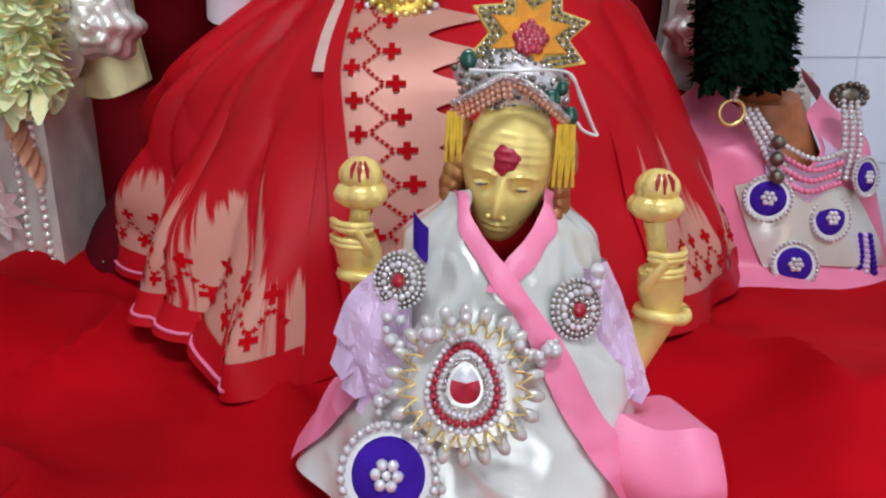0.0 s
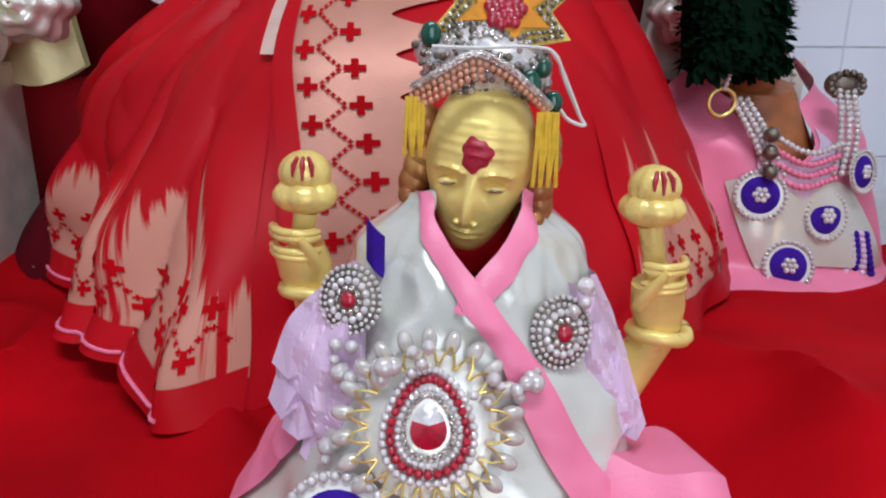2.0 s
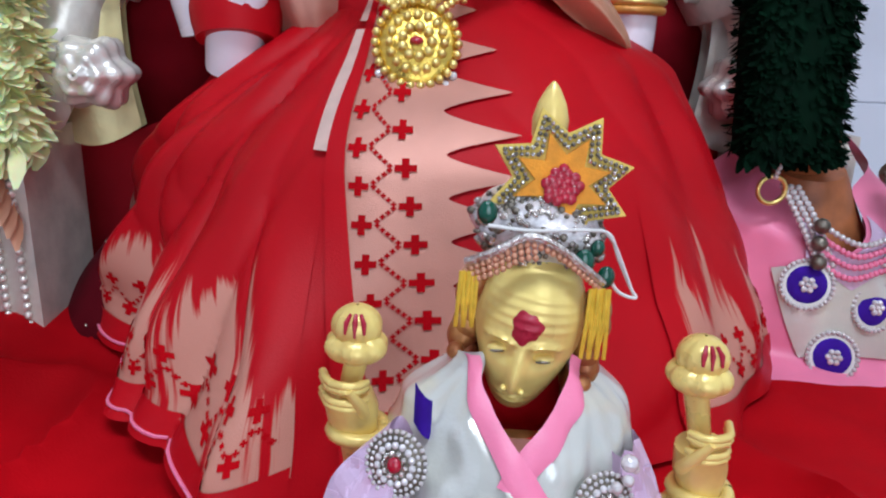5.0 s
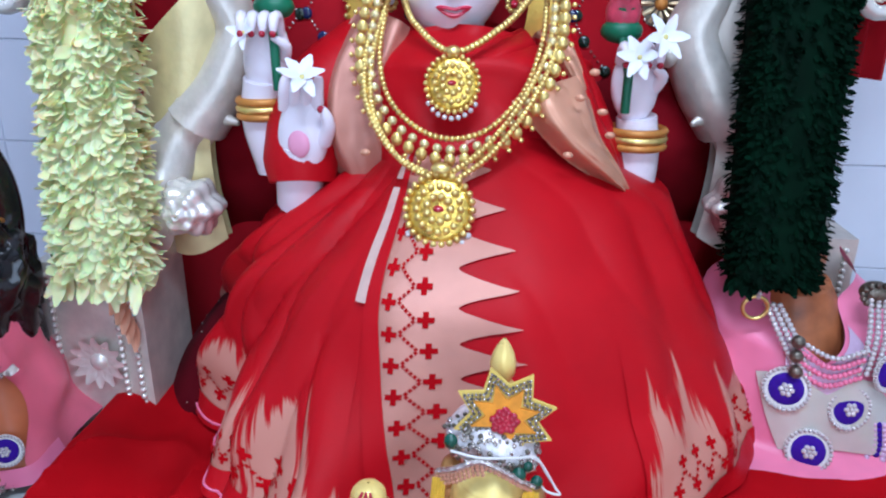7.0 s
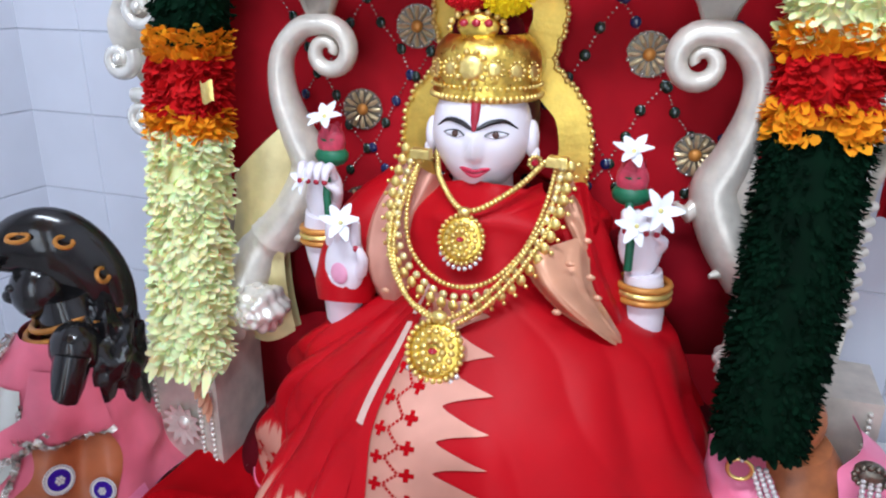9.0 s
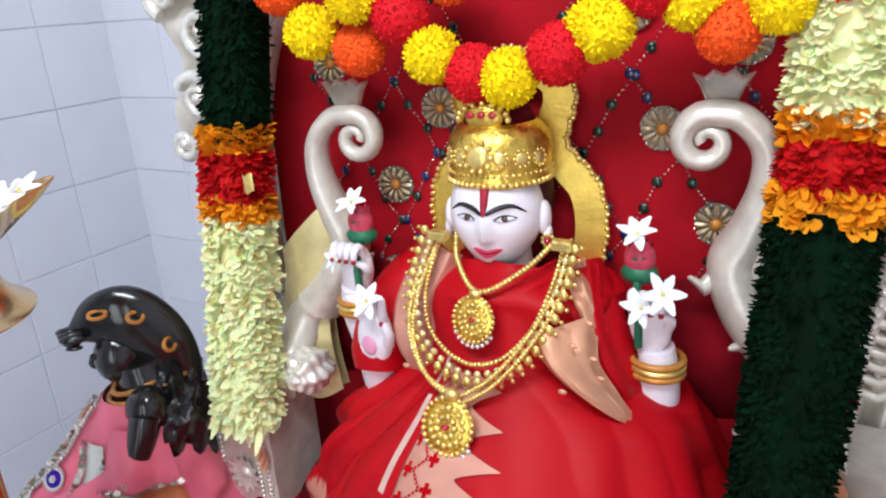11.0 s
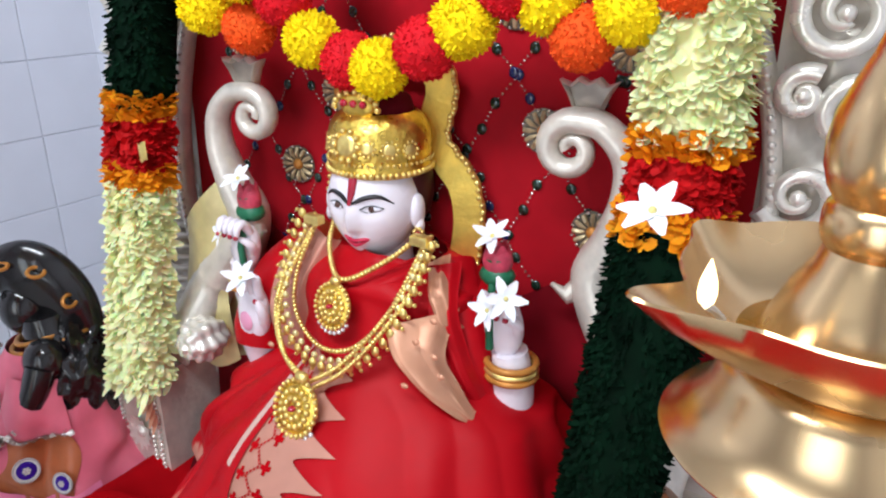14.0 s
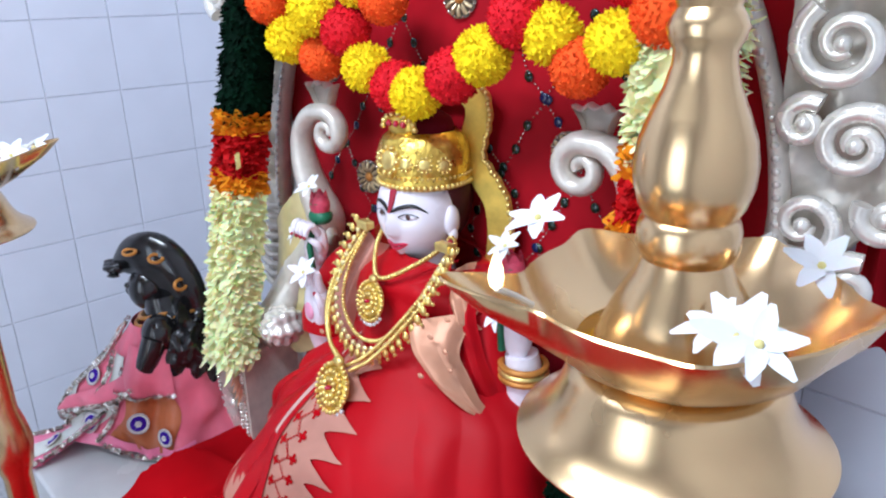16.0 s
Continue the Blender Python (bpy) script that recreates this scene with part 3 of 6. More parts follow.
lip = [on_face(-0.0205, -0.0385, 0.0005), on_face(-0.009, -0.0390, 0.002), on_face(0.0, -0.0408, 0.0025), on_face(0.009, -0.0390, 0.002), on_face(0.0205, -0.0385, 0.0005)]
m.tube(path_points(lip, 12), [0.0006] + [0.0022] * 11 + [0.0006], 7)
lip = [on_face(-0.0195, -0.0395, 0.0005), on_face(0.0, -0.0475, 0.003), on_face(0.0195, -0.0395, 0.0005)]
m.tube(path_points(lip, 12), [0.0006, 0.0015, 0.002, 0.0026, 0.003, 0.0032, 0.0034, 0.0032, 0.003, 0.0026, 0.002, 0.0015, 0.0006], 7)
m.slot = 6
m.tube([on_face(0, 0.012, 0.001), on_face(0, 0.026, 0.002), on_face(0, 0.042, 0.002), on_face(0, 0.060, 0.001)], [0.0022, 0.0052, 0.0062, 0.0046], 8, flat=0.5)
m.v = [tuple(GAZE @ Vector(q)) for q in m.v]
m.slot = 5
m.ball((HX, 0.962, 1.28), (0.070, 0.055, 0.078), 24, 16)
m.slot = 0


def forearm(pts, radii, hand_at, lean, fingers):
    m.tube(path_points(pts, 12), [radii[0] + (radii[1] - radii[0]) * i / 12 for i in range(13)], 18)
    h = Vector(hand_at)
    m.ball(h - Vector((0, 0, 0.006)), (0.028, 0.018, 0.043), 18, 12, Matrix.Rotation(lean, 3, "Y"))
    for i in range(4):
        base = h + Vector((-0.019 + 0.0125 * i, -0.006, 0.022))
        bend = path_points([base, base + Vector((0.001 * i, -0.013, 0.018)), base + Vector((0.002, -0.024, 0.014 if fingers else 0.045)), base + Vector((0.002, -0.027, 0.0 if fingers else 0.055))], 8)
        m.tube(bend, [0.0072, 0.0072, 0.007, 0.0068, 0.0065, 0.006, 0.0056, 0.005, 0.003], 8)
        m.slot = 6
        m.ball(bend[-1] + Vector((0, -0.002, 0)), 0.004, 8, 6)
        m.slot = 0
    thumb = path_points([h + Vector((0.022, -0.004, -0.008)), h + Vector((0.028, -0.016, 0.008)), h + Vector((0.016, -0.026, 0.018))], 6)
    m.tube(thumb, [0.008, 0.008, 0.0075, 0.007, 0.006, 0.005, 0.003], 8)


def lotus(at, tilt):
    """A painted bud with leaves and stalk held in a hand."""
    c = Vector(at)
    m.slot = 7
    m.tube([c + Vector((0.008, -0.030, -0.105)), c + Vector((0.008, -0.033, -0.060)), c + Vector((0, -0.012, -0.02))], 0.0055, 8)
    for k in range(7):
        a = 2 * math.pi * k / 7
        m.petal(c + Vector((0, 0, -0.022)), (math.cos(a) * 0.75, math.sin(a) * 0.75, 0.7), (0, 0, 1), 0.036, 0.026, 0.35)
    m.ball(c + Vector((0, 0, -0.014)), (0.025, 0.020, 0.015), 12, 8)
    m.slot = 8
    m.ball(c + Vector((0, 0, 0.006)), (0.0205, 0.017, 0.024), 14, 10)
    for k in range(6):
        a = 2 * math.pi * k / 6 + 0.3
        m.petal(c + Vector((math.cos(a) * 0.012, math.sin(a) * 0.010, -0.006)), (math.cos(a) * 0.35, math.sin(a) * 0.35, 1), (-math.cos(a), -math.sin(a), 0), 0.036, 0.02, 0.25)
    m.slot = 0


forearm([(-0.262, 0.895, 1.03), (-0.276, 0.885, 1.09), (-0.270, 0.875, 1.14)], (0.030, 0.023), (-0.262, 0.872, 1.172), 0.2, True)
lotus((-0.252, 0.880, 1.236), 0)
# the lower right palm, open to the front
m.tube(path_points([(-0.228, 0.862, 0.995), (-0.224, 0.848, 1.03), (-0.216, 0.838, 1.07)], 12), [0.030 - 0.0004 * i for i in range(13)], 18)
m.ball((-0.212, 0.832, 1.082), (0.030, 0.017, 0.050), 22, 16, Matrix.Rotation(0.12, 3, "Y"))
for i in range(4):
    x = -0.231 + 0.0125 * i
    m.tube(path_points([(x, 0.830, 1.112), (x + 0.003, 0.824, 1.135), (x + 0.006, 0.822, 1.150 + 0.004 * math.sin(i))], 8), [0.0078, 0.0078, 0.0076, 0.0074, 0.0072, 0.007, 0.0066, 0.006, 0.004], 10)
m.tube(path_points([(-0.187, 0.828, 1.075), (-0.178, 0.818, 1.098), (-0.182, 0.812, 1.118)], 6), [0.009, 0.009, 0.0085, 0.008, 0.007, 0.006, 0.003], 10)
forearm([(0.178, 0.925, 1.00), (0.182, 0.918, 1.055), (0.178, 0.914, 1.10)], (0.031, 0.024), (0.171, 0.908, 1.142), -0.1, True)
lotus((0.152, 0.922, 1.212), 0)
m.slot = 9
m.ball((-0.213, 0.8155, 1.075), (0.013, 0.0035, 0.016), 14, 8)
m.slot = 6
m.ball((-0.184, 0.811, 1.116), (0.0045, 0.003, 0.0045), 8, 6)
single("seated_marble_statue", m, [MARBLE_SKIN, EYE_WHITE, BLACK_PAINT, IRIS_PAINT, LIP_PAINT, HAIR_PAINT, RED_PAINT, GREEN_PAINT, BUD_PAINT, PINK_PAINT],
       "painted white marble seated figure with raised palms holding lotus buds", "statue")

# bangles
for at, r, lab in (((-0.274, 0.882, 1.105), 0.029, "orange-gold bangles on a marble wrist"), ((0.180, 0.916, 1.074), 0.033, "orange-gold bangles on a marble wrist")):
    b = thing("bangle_set", at, lab, "bangle", "bangles on the wrists")
    for i in range(3):
        part("bangle", Mesh().tube([Vector(at) + Vector((r * math.cos(t * math.pi / 14), r * 0.95 * math.sin(t * math.pi / 14), -0.009 + 0.009 * i)) for t in range(29)], 0.0048, 8, False), OCHRE_PAINT if i != 1 else GOLD, b)

# crown and gold halo
crown = thing("crown", (HX, HY, 1.305), "embossed gold crown with a jewelled centre crest", "crown")
m = Mesh()
prof = [(0.0690, 1.306), (0.0715, 1.308), (0.0720, 1.318), (0.0695, 1.322), (0.0705, 1.330), (0.0718, 1.345), (0.0708, 1.358), (0.0675, 1.370), (0.061, 1.380), (0.0535, 1.386), (0.0505, 1.388), (0.048, 1.385), (0.047, 1.378)]
m.lathe(prof, 64, (HX, 0.945, 0))
part("cap", m, GOLD_CHASED, crown)
m = Mesh().lathe([(0.0475, 1.380), (0.047, 1.394), (0.043, 1.405), (0.032, 1.413), (0.016, 1.417), (0.001, 1.418)], 40, (HX, 0.945, 0))
part("cap_lining", m, VELVET, crown, "dark red domed lining")
m = Mesh()
for k in range(52):
    a = 2 * math.pi * k / 52
    m.ball((HX + 0.0725 * math.cos(a), 0.945 + 0.0725 * math.sin(a), 1.312), 0.0042, 8, 6)
    m.ball((HX + 0.0725 * math.cos(a + 0.06), 0.945 + 0.0725 * math.sin(a + 0.06), 1.325), 0.0026, 6, 5)
part("beaded_band", m, GOLD, crown)
for k in range(-3, 4):
    a = -math.pi / 2 + k * 0.42
    c = Vector((HX + 0.0705 * math.cos(a), 0.945 + 0.0705 * math.sin(a), 1.350 - 0.002 * abs(k)))
    n = Vector((math.cos(a), math.sin(a), 0.15)).normalized()
    q = n.to_track_quat("Z", "Y").to_matrix()
    m = Mesh()
    size = 0.017 if k == 0 else 0.0095
    m.ball(c, (size, size, size * 0.35), 16, 8, q)
    for j in range(10):
        b = 2 * math.pi * j / 10
        m.ball(c + q @ Vector((size * 1.15 * math.cos(b), size * 1.15 * math.sin(b), 0.001)), size * 0.26, 7, 5)
    part("boss", m, GOLD, crown, kind="stuff")
m = Mesh()
m.ball((HX, 0.900, 1.398), (0.028, 0.009, 0.018), 18, 10)
part("crest", m, GOLD_CHASED, crown)
for k in range(9):
    a = math.pi * k / 8
    m = Mesh()
    m.ball((HX + 0.036 * math.cos(a), 0.896, 1.396 + 0.020 * math.sin(a)), 0.0046, 8, 6)
    part("crest_bead", m, GOLD, crown)
for x in (-0.016, 0, 0.016):
    m = Mesh()
    m.ball((HX + x, 0.891, 1.402), (0.006, 0.004, 0.005), 10, 7)
    part("crest_stone", m, RUBY, crown)

halo = thing("halo_frame", (HX, 0.995, 1.13), "scalloped yellow-gold frame standing behind the head", "halo")


def halo_line(off):
    base = [(-0.120, 1.140), (-0.136, 1.195), (-0.139, 1.245), (-0.127, 1.292), (-0.098, 1.325), (-0.079, 1.345), (-0.082, 1.372), (-0.091, 1.402), (-0.086, 1.436), (-0.055, 1.462), (0.0, 1.474)]
    full = base + [(-0.94 * x, z) for x, z in reversed(base[:-1])]
    pts = path_points([(x, 0, z) for x, z in full], 96)
    out = []
    for i, p in enumerate(pts):
        d = (pts[min(i + 1, 96)] - pts[max(i - 1, 0)]).normalized()
        n = Vector((-d.z, 0, d.x))
        s = off + (0.0035 * abs(math.sin(i * 0.9)) if off > 0 else 0)
        out.append(p + n * s)
    return out


outer, inner = halo_line(0.003), halo_line(-0.040)
loop = [(0.0, 0.995), (1.0, 0.988), (1.0, 0.994), (0.0, 1.001), (0.0, 0.995)]


def halo_at(a, b):
    i, (t, y) = round(a * 96), loop[round(b * 4)]
    q = outer[i].lerp(inner[i], t)
    return Vector((HX + 0.002 + q.x, y, q.z))


m = Mesh().grid(halo_at, 96, 4)
part("plate", m, HALO_GOLD, halo, smooth=False)
m = Mesh()
for i in range(0, 97, 1):
    p = outer[i]
    m.ball((HX + 0.002 + p.x, 0.992, p.z), 0.0042, 7, 5)
part("beaded_rim", m, GOLD, halo)
# earrings
for s in (-1, 1):
    e = thing("earring", (HX + s * 0.075, 0.925, 1.23), "small round gold earring with stones", "earring", "earrings")
    m = Mesh()
    for j in range(9):
        b = 2 * math.pi * j / 9
        m.ball((HX + s * 0.075 + 0.008 * math.cos(b), 0.928, 1.226 + 0.008 * math.sin(b)), 0.0034, 7, 5)
    part("rim", m, GOLD, e)
    part("stone", Mesh().ball((HX + s * 0.075, 0.925, 1.226), 0.005, 10, 7), RUBY, e)


# necklaces
def bead_line(mesh, pts, step, r):
    for p in even_points(path_points(pts, 60), step):
        mesh.ball(p, r, 8, 6)
    return mesh


def pendant(parent, at, r, tip):
    c = Vector(at)
    n = Vector((0, -1, 0.42 if r > 0.035 else 0.28)).normalized()
    q = n.to_track_quat("Z", "Y").to_matrix()
    if (q @ Vector((0, 1, 0))).z < 0:
        q = q @ Matrix.Rotation(math.pi, 3, "Z")
    m = Mesh()
    m.ball(c, (r * 0.9, r * 0.95, r * 0.2), 24, 10, q)
    part("pendant_plate", m, GOLD_CHASED, parent)
    m = Mesh()
    for ring, size, count in ((0.95, 0.10, 26), (0.62, 0.11, 16), (0.34, 0.12, 9)):
        for j in range(count):
            b = 2 * math.pi * j / count
            m.ball(c + q @ Vector((r * ring * 0.95 * math.cos(b), r * ring * math.sin(b), r * (0.30 - 0.2 * ring))), r * size, 7, 5)
    part("granulation", m, GOLD, parent, kind="stuff")
    part("pendant_stone", Mesh().ball(c + q @ Vector((0, 0, r * 0.27)), (r * 0.16, r * 0.16, r * 0.1), 10, 6), RUBY, parent)
    m = Mesh()
    for j in range(9):
        b = -math.pi / 2 + (j - 4) * 0.24
        m.ball(c + q @ Vector((r * 0.98 * math.cos(b), r * 1.16 * math.sin(b), 0)), r * 0.10, 8, 6)
    part("fringe_pearls", m, STONE_WHITE, parent)
    m = Mesh()
    m.ball(c + q @ Vector((0, r * 1.08, r * 0.1)), (r * 0.28, r * 0.2, r * 0.18), 12, 8, q)
    part("bail", m, GOLD, parent)


short = thing("short_necklace", (-0.04, 0.84, 1.15), "short gold necklace with a round embossed pendant", "necklace", "gold necklaces")
part("chain", bead_line(Mesh(), [(-0.105, 0.905, 1.235), (-0.085, 0.868, 1.205), (-0.038, 0.835, 1.178), (0.015, 0.862, 1.205), (0.045, 0.902, 1.235)], 0.006, 0.0042), GOLD, short, kind="stuff")
pendant(short, (-0.038, 0.818, 1.146), 0.032, 0)
coin = thing("coin_necklace", (-0.04, 0.83, 1.1), "broad gold necklace hung with small gold drops and stones", "necklace", "gold necklaces")
line = [(-0.118, 0.885, 1.235), (-0.122, 0.842, 1.175), (-0.108, 0.815, 1.13), (-0.075, 0.802, 1.100), (-0.036, 0.797, 1.090), (0.005, 0.802, 1.102), (0.04, 0.82, 1.140), (0.058, 0.85, 1.19), (0.062, 0.89, 1.235)]
part("chain", bead_line(Mesh(), line, 0.0062, 0.0036), GOLD, coin, kind="stuff")
for i, p in enumerate(even_points(path_points(line, 60), 0.0135)):
    d = (p - Vector((-0.034, 0.83, 1.20)))
    d = Vector((d.x, -0.01, d.z)).normalized()
    part("clear_stone", Mesh().ball(p + d * 0.010 + Vector((0, -0.008, 0)), (0.0054, 0.004, 0.0054), 9, 6), PALE_GOLD, coin)
    dp = part("gold_drop", Mesh().ball(p + d * 0.021 + Vector((0, -0.010, 0)), (0.0064, 0.004, 0.0078), 9, 6), GOLD, coin)
    part("drop_tip", Mesh().ball(p + d * 0.031 + Vector((0, -0.009, 0)), 0.0030, 6, 5), GOLD, dp)
haram = thing("long_necklace", (-0.045, 0.79, 1.0), "long double gold chain with a large fan-shaped pendant", "necklace", "gold necklaces")
line = [(-0.125, 0.885, 1.240), (-0.136, 0.838, 1.180), (-0.130, 0.800, 1.125), (-0.098, 0.776, 1.078), (-0.052, 0.768, 1.055)]
line2 = [(-0.040, 0.768, 1.055), (0.0, 0.778, 1.085), (0.04, 0.802, 1.135), (0.066, 0.842, 1.19), (0.072, 0.89, 1.245)]
mm = Mesh()
for l in (line, line2):
    bead_line(mm, l, 0.0054, 0.0036)
    bead_line(mm, [(x + 0.007, y - 0.002, z - 0.006) for x, y, z in l], 0.0054, 0.0036)
part("chain", mm, GOLD, haram, kind="stuff")
for lo, hi in (((-0.128, 0.865, 1.232), (-0.102, 0.880, 1.245)), ((0.052, 0.868, 1.236), (0.078, 0.883, 1.249))):
    part("clasp_bar", soft_block(Mesh(), lo, hi, 0.003), GOLD, haram, smooth=False)
pendant(haram, (-0.044, 0.742, 1.026), 0.039, 0)

# ---- throne ----
# silver with the yellow garland's reflection put into its base colour
SILVER_REFLECTION = material("silver_yellow_reflection", (0.70, 0.60, 0.30), 0.35, 0.3, vary=0.2, scale=30, bump=0.3, bump_scale=100)
# the throne stands a little askew: its own x runs to the right, y to the back
THRONE = pose(-0.04, 1.03, 0, 0, 0, 7.5)
tp = lambda x, y, z: THRONE @ Vector((x, y, z))
throne = thing("throne", (-0.04, 1.03, 0.70), "embossed silver throne with scrolled arms and a red cloth back", "throne")


def spiral(c, r0, turns, start, sign, n=30, y=0.0):
    """A flat curl, from its outside to its eye."""
    return [(c[0] + sign * r0 * (1 - 0.82 * i / n) * math.cos(start + turns * 2 * math.pi * i / n), y, c[1] + r0 * (1 - 0.82 * i / n) * math.sin(start + turns * 2 * math.pi * i / n)) for i in range(n + 1)]


def cloth_y(a, b):
    """How far back the hanging cloth lies, in the throne's own y."""
    return 0.006 + 0.006 * math.sin(a * 13 + b * 5) + 0.02 * math.cos(a * math.pi * 2) + 0.05 * (b - 0.5) + 0.003 * noise.noise(Vector((a * 11, b * 5, 3.0)))


m = Mesh()
m.grid(lambda a, b: tp(-0.47 + 0.94 * a, cloth_y(a, b), 0.72 + 1.08 * b), 90, 80)
part("back_cloth", m, BACK_CLOTH, throne, "red cloth back sewn with stones")
m = Mesh()
m.add([tp(-0.56, 0.085, 0.7), tp(0.49, 0.085, 0.7), tp(0.49, 0.12, 1.75), tp(-0.56, 0.12, 1.75), tp(-0.56, 0.12, 0.7), tp(0.49, 0.12, 0.7), tp(0.49, 0.155, 1.75), tp(-0.56, 0.155, 1.75)],
      [(0, 1, 2, 3), (7, 6, 5, 4), (0, 4, 5, 1), (1, 5, 6, 2), (2, 6, 7, 3), (3, 7, 4, 0)])
part("back_board", m, VELVET, throne, smooth=False)
# arched silver frame round the cloth
for s in (-1, 1):
    line = path_points([(s * 0.455, -0.005, 1.02), (s * 0.478, 0.0, 1.18), (s * 0.475, 0.01, 1.33), (s * 0.445, 0.02, 1.47), (s * 0.39, 0.03, 1.60), (s * 0.30, 0.04, 1.72)], 40)
    m = Mesh().tube([tp(*p) for p in line], 0.017, 12, True, 0.7)
    f = part("frame_rail", m, SILVER, throne)
    m = Mesh()
    for p in even_points([tp(p.x, p.y - 0.014, p.z) for p in line], 0.016):
        m.ball(p, 0.0055, 7, 5)
    part("studs", m, SILVER_BRIGHT, f, kind="stuff")
    # carved wing beside the frame
    x0, x1 = (0.47, 0.66) if s < 0 else (0.46, 0.60)
    low = 0.58 if s < 0 else 0.51
    m = Mesh()

    def wing(a, b):
        z = 0.74 + 0.96 * b
        edge = low + (x1 - low) * smooth_step(1.18, 1.34, z)
        x = s * (x0 + (edge - x0) * a * (0.92 + 0.08 * math.sin(b * 31)))
        y = 0.02 + 0.010 * math.sin(a * math.pi) - 0.012 * math.sin(a * 9) * math.sin(b * 40)
        return tp(x, y, z)
    m.grid(wing, 24, 90)
    m.grid(lambda a, b: wing(a, b) + Vector((0, 0.05, 0)), 4, 30)
    part("wing_panel", m, SILVER, throne, "embossed silver side panel")
    grow = 1.0 if s < 0 else 0.94
    for i, (cx, cz, r, st, tu) in enumerate(((0.555, 1.52, 0.050, 2.2, 1.5), (0.585, 1.41, 0.042, 0.5, 1.5), (0.54, 1.31, 0.046, 3.6, 1.4), (0.60, 1.24, 0.036, 1.2, 1.5), (0.555, 1.62, 0.045, 4.0, 1.4), (0.625, 1.58, 0.034, 5.0, 1.3), (0.525, 1.43, 0.028, 1.0, 1.2), (0.63, 1.33, 0.028, 2.6, 1.3))):
        cx *= grow
        pts = spiral((s * cx, cz), r, tu, st, s, 26, -0.004)
        m = Mesh().tube([tp(*p) for p in pts], [0.0125 - 0.006 * k / 26 for k in range(27)], 10)
        m.ball(tp(s * cx, -0.008, cz), 0.010, 12, 8)
        part("raised_scroll", m, SILVER_BRIGHT, throne)
    for k in range(9):
        z = 1.17 - 0.022 * k
        part("reed", Mesh().tube([tp(s * x0, -0.002, z), tp(s * (x0 + low) / 2, -0.014, z - 0.004), tp(s * low * 0.985, -0.002, z)], 0.0075, 8), SILVER, throne)
    # curled neck on the arm
    top = Vector((s * 0.247, -0.075, 1.358))
    pts = list(reversed(spiral((top.x, top.z), 0.036, -1.3, 1.6, -s, 26, -0.075)))
    curl = [Vector(p) for p in pts]
    tail = path_points([curl[-1], (s * 0.285, -0.075, 1.388), (s * 0.316, -0.073, 1.352), (s * 0.320, -0.07, 1.300), (s * 0.304, -0.065, 1.240), (s * 0.286, -0.06, 1.190), (s * 0.310, -0.06, 1.130), (s * 0.35, -0.06, 1.08)], 44)
    line = curl + tail[1:]
    fat = 1.0 if s < 0 else 1.3
    rad = [0.009 + 0.010 * fat * i / 26 for i in range(27)] + [0.009 + 0.010 * fat + 0.004 * i / 14 for i in range(14)] + [0.013 + 0.010 * fat + 0.034 * (i / 30) ** 1.2 for i in range(30)]
    m = Mesh().tube([tp(*p) for p in line], rad, 14, True, 0.75)
    m.tube([tp(s * 0.29, -0.062, 1.19), tp(s * 0.252, -0.075, 1.160), tp(s * 0.235, -0.085, 1.178)], [0.022, 0.012, 0.003], 10)
    m.tube([tp(s * 0.33, -0.062, 1.13), tp(s * 0.315, -0.08, 1.085), tp(s * 0.290, -0.09, 1.08)], [0.03, 0.015, 0.003], 10)
    part("arm_scroll", m, SILVER, throne, "silver arm rising to a curled scroll")
    # lotus finial behind the curl
    m = Mesh()
    half = [(0.019, 0.0), (0.023, 0.006), (0.015, 0.014), (0.021, 0.028), (0.026, 0.040), (0.036, 0.056), (0.022, 0.051), (0.012, 0.060)]
    cup = [(-x, z) for x, z in half] + [(0.0, 0.054)] + [(x, z) for x, z in reversed(half)]
    n = len(cup)
    rings = [(1.0, 0.0), (1.0, 0.010), (0.86, 0.017)]
    verts = []
    for d in (-1, 1):
        for k, (f, t) in enumerate(rings if d < 0 else list(reversed(rings))):
            verts += [tp(s * 0.262 + x * f, -0.06 + d * t * 0.7 - 0.006 * (z / 0.06), 1.385 + 0.03 + (z - 0.03) * f) for x, z in cup]
    faces = [(q * n + i, q * n + (i + 1) % n, (q + 1) * n + (i + 1) % n, (q + 1) * n + i) for q in range(5) for i in range(n)]
    m.add(verts, faces + [tuple(range(n)), tuple(reversed(range(5 * n, 6 * n)))])
    part("lotus_finial", m, SILVER, throne)
    # arm body and front post
    m = Mesh()
    for k in (0.0, 0.022):
        m.grid(lambda a, b: tp(s * (0.318 + 0.095 * a + 0.012 * math.sin(b * 5)), -0.085 + k - 0.012 * math.sin(a * math.pi) * (1 if k == 0 else -1), 0.925 + 0.335 * b * (1 - 0.25 * a * a) - 0.02 * math.sin(a * 3)), 16, 24)
    # left panel's yellow is a painted reflection of the garland beside it
    part("arm_panel", m, SILVER_REFLECTION if s < 0 else SILVER, throne, "silver arm panel with yellow garland reflection in its colour" if s < 0 else "silver arm panel")
    m = Mesh()
    arm = path_points([(s * 0.35, -0.05, 1.10), (s * 0.38, -0.06, 1.05), (s * 0.40, -0.10, 0.99), (s * 0.40, -0.16, 0.955)], 16)
    m.tube([tp(*p) for p in arm], [0.055 - 0.012 * i / 16 for i in range(17)], 14, True, 0.8)
    part("arm_rest", m, SILVER, throne)
    m = Mesh()
    c = tp(s * 0.345, -0.130, 0.985)
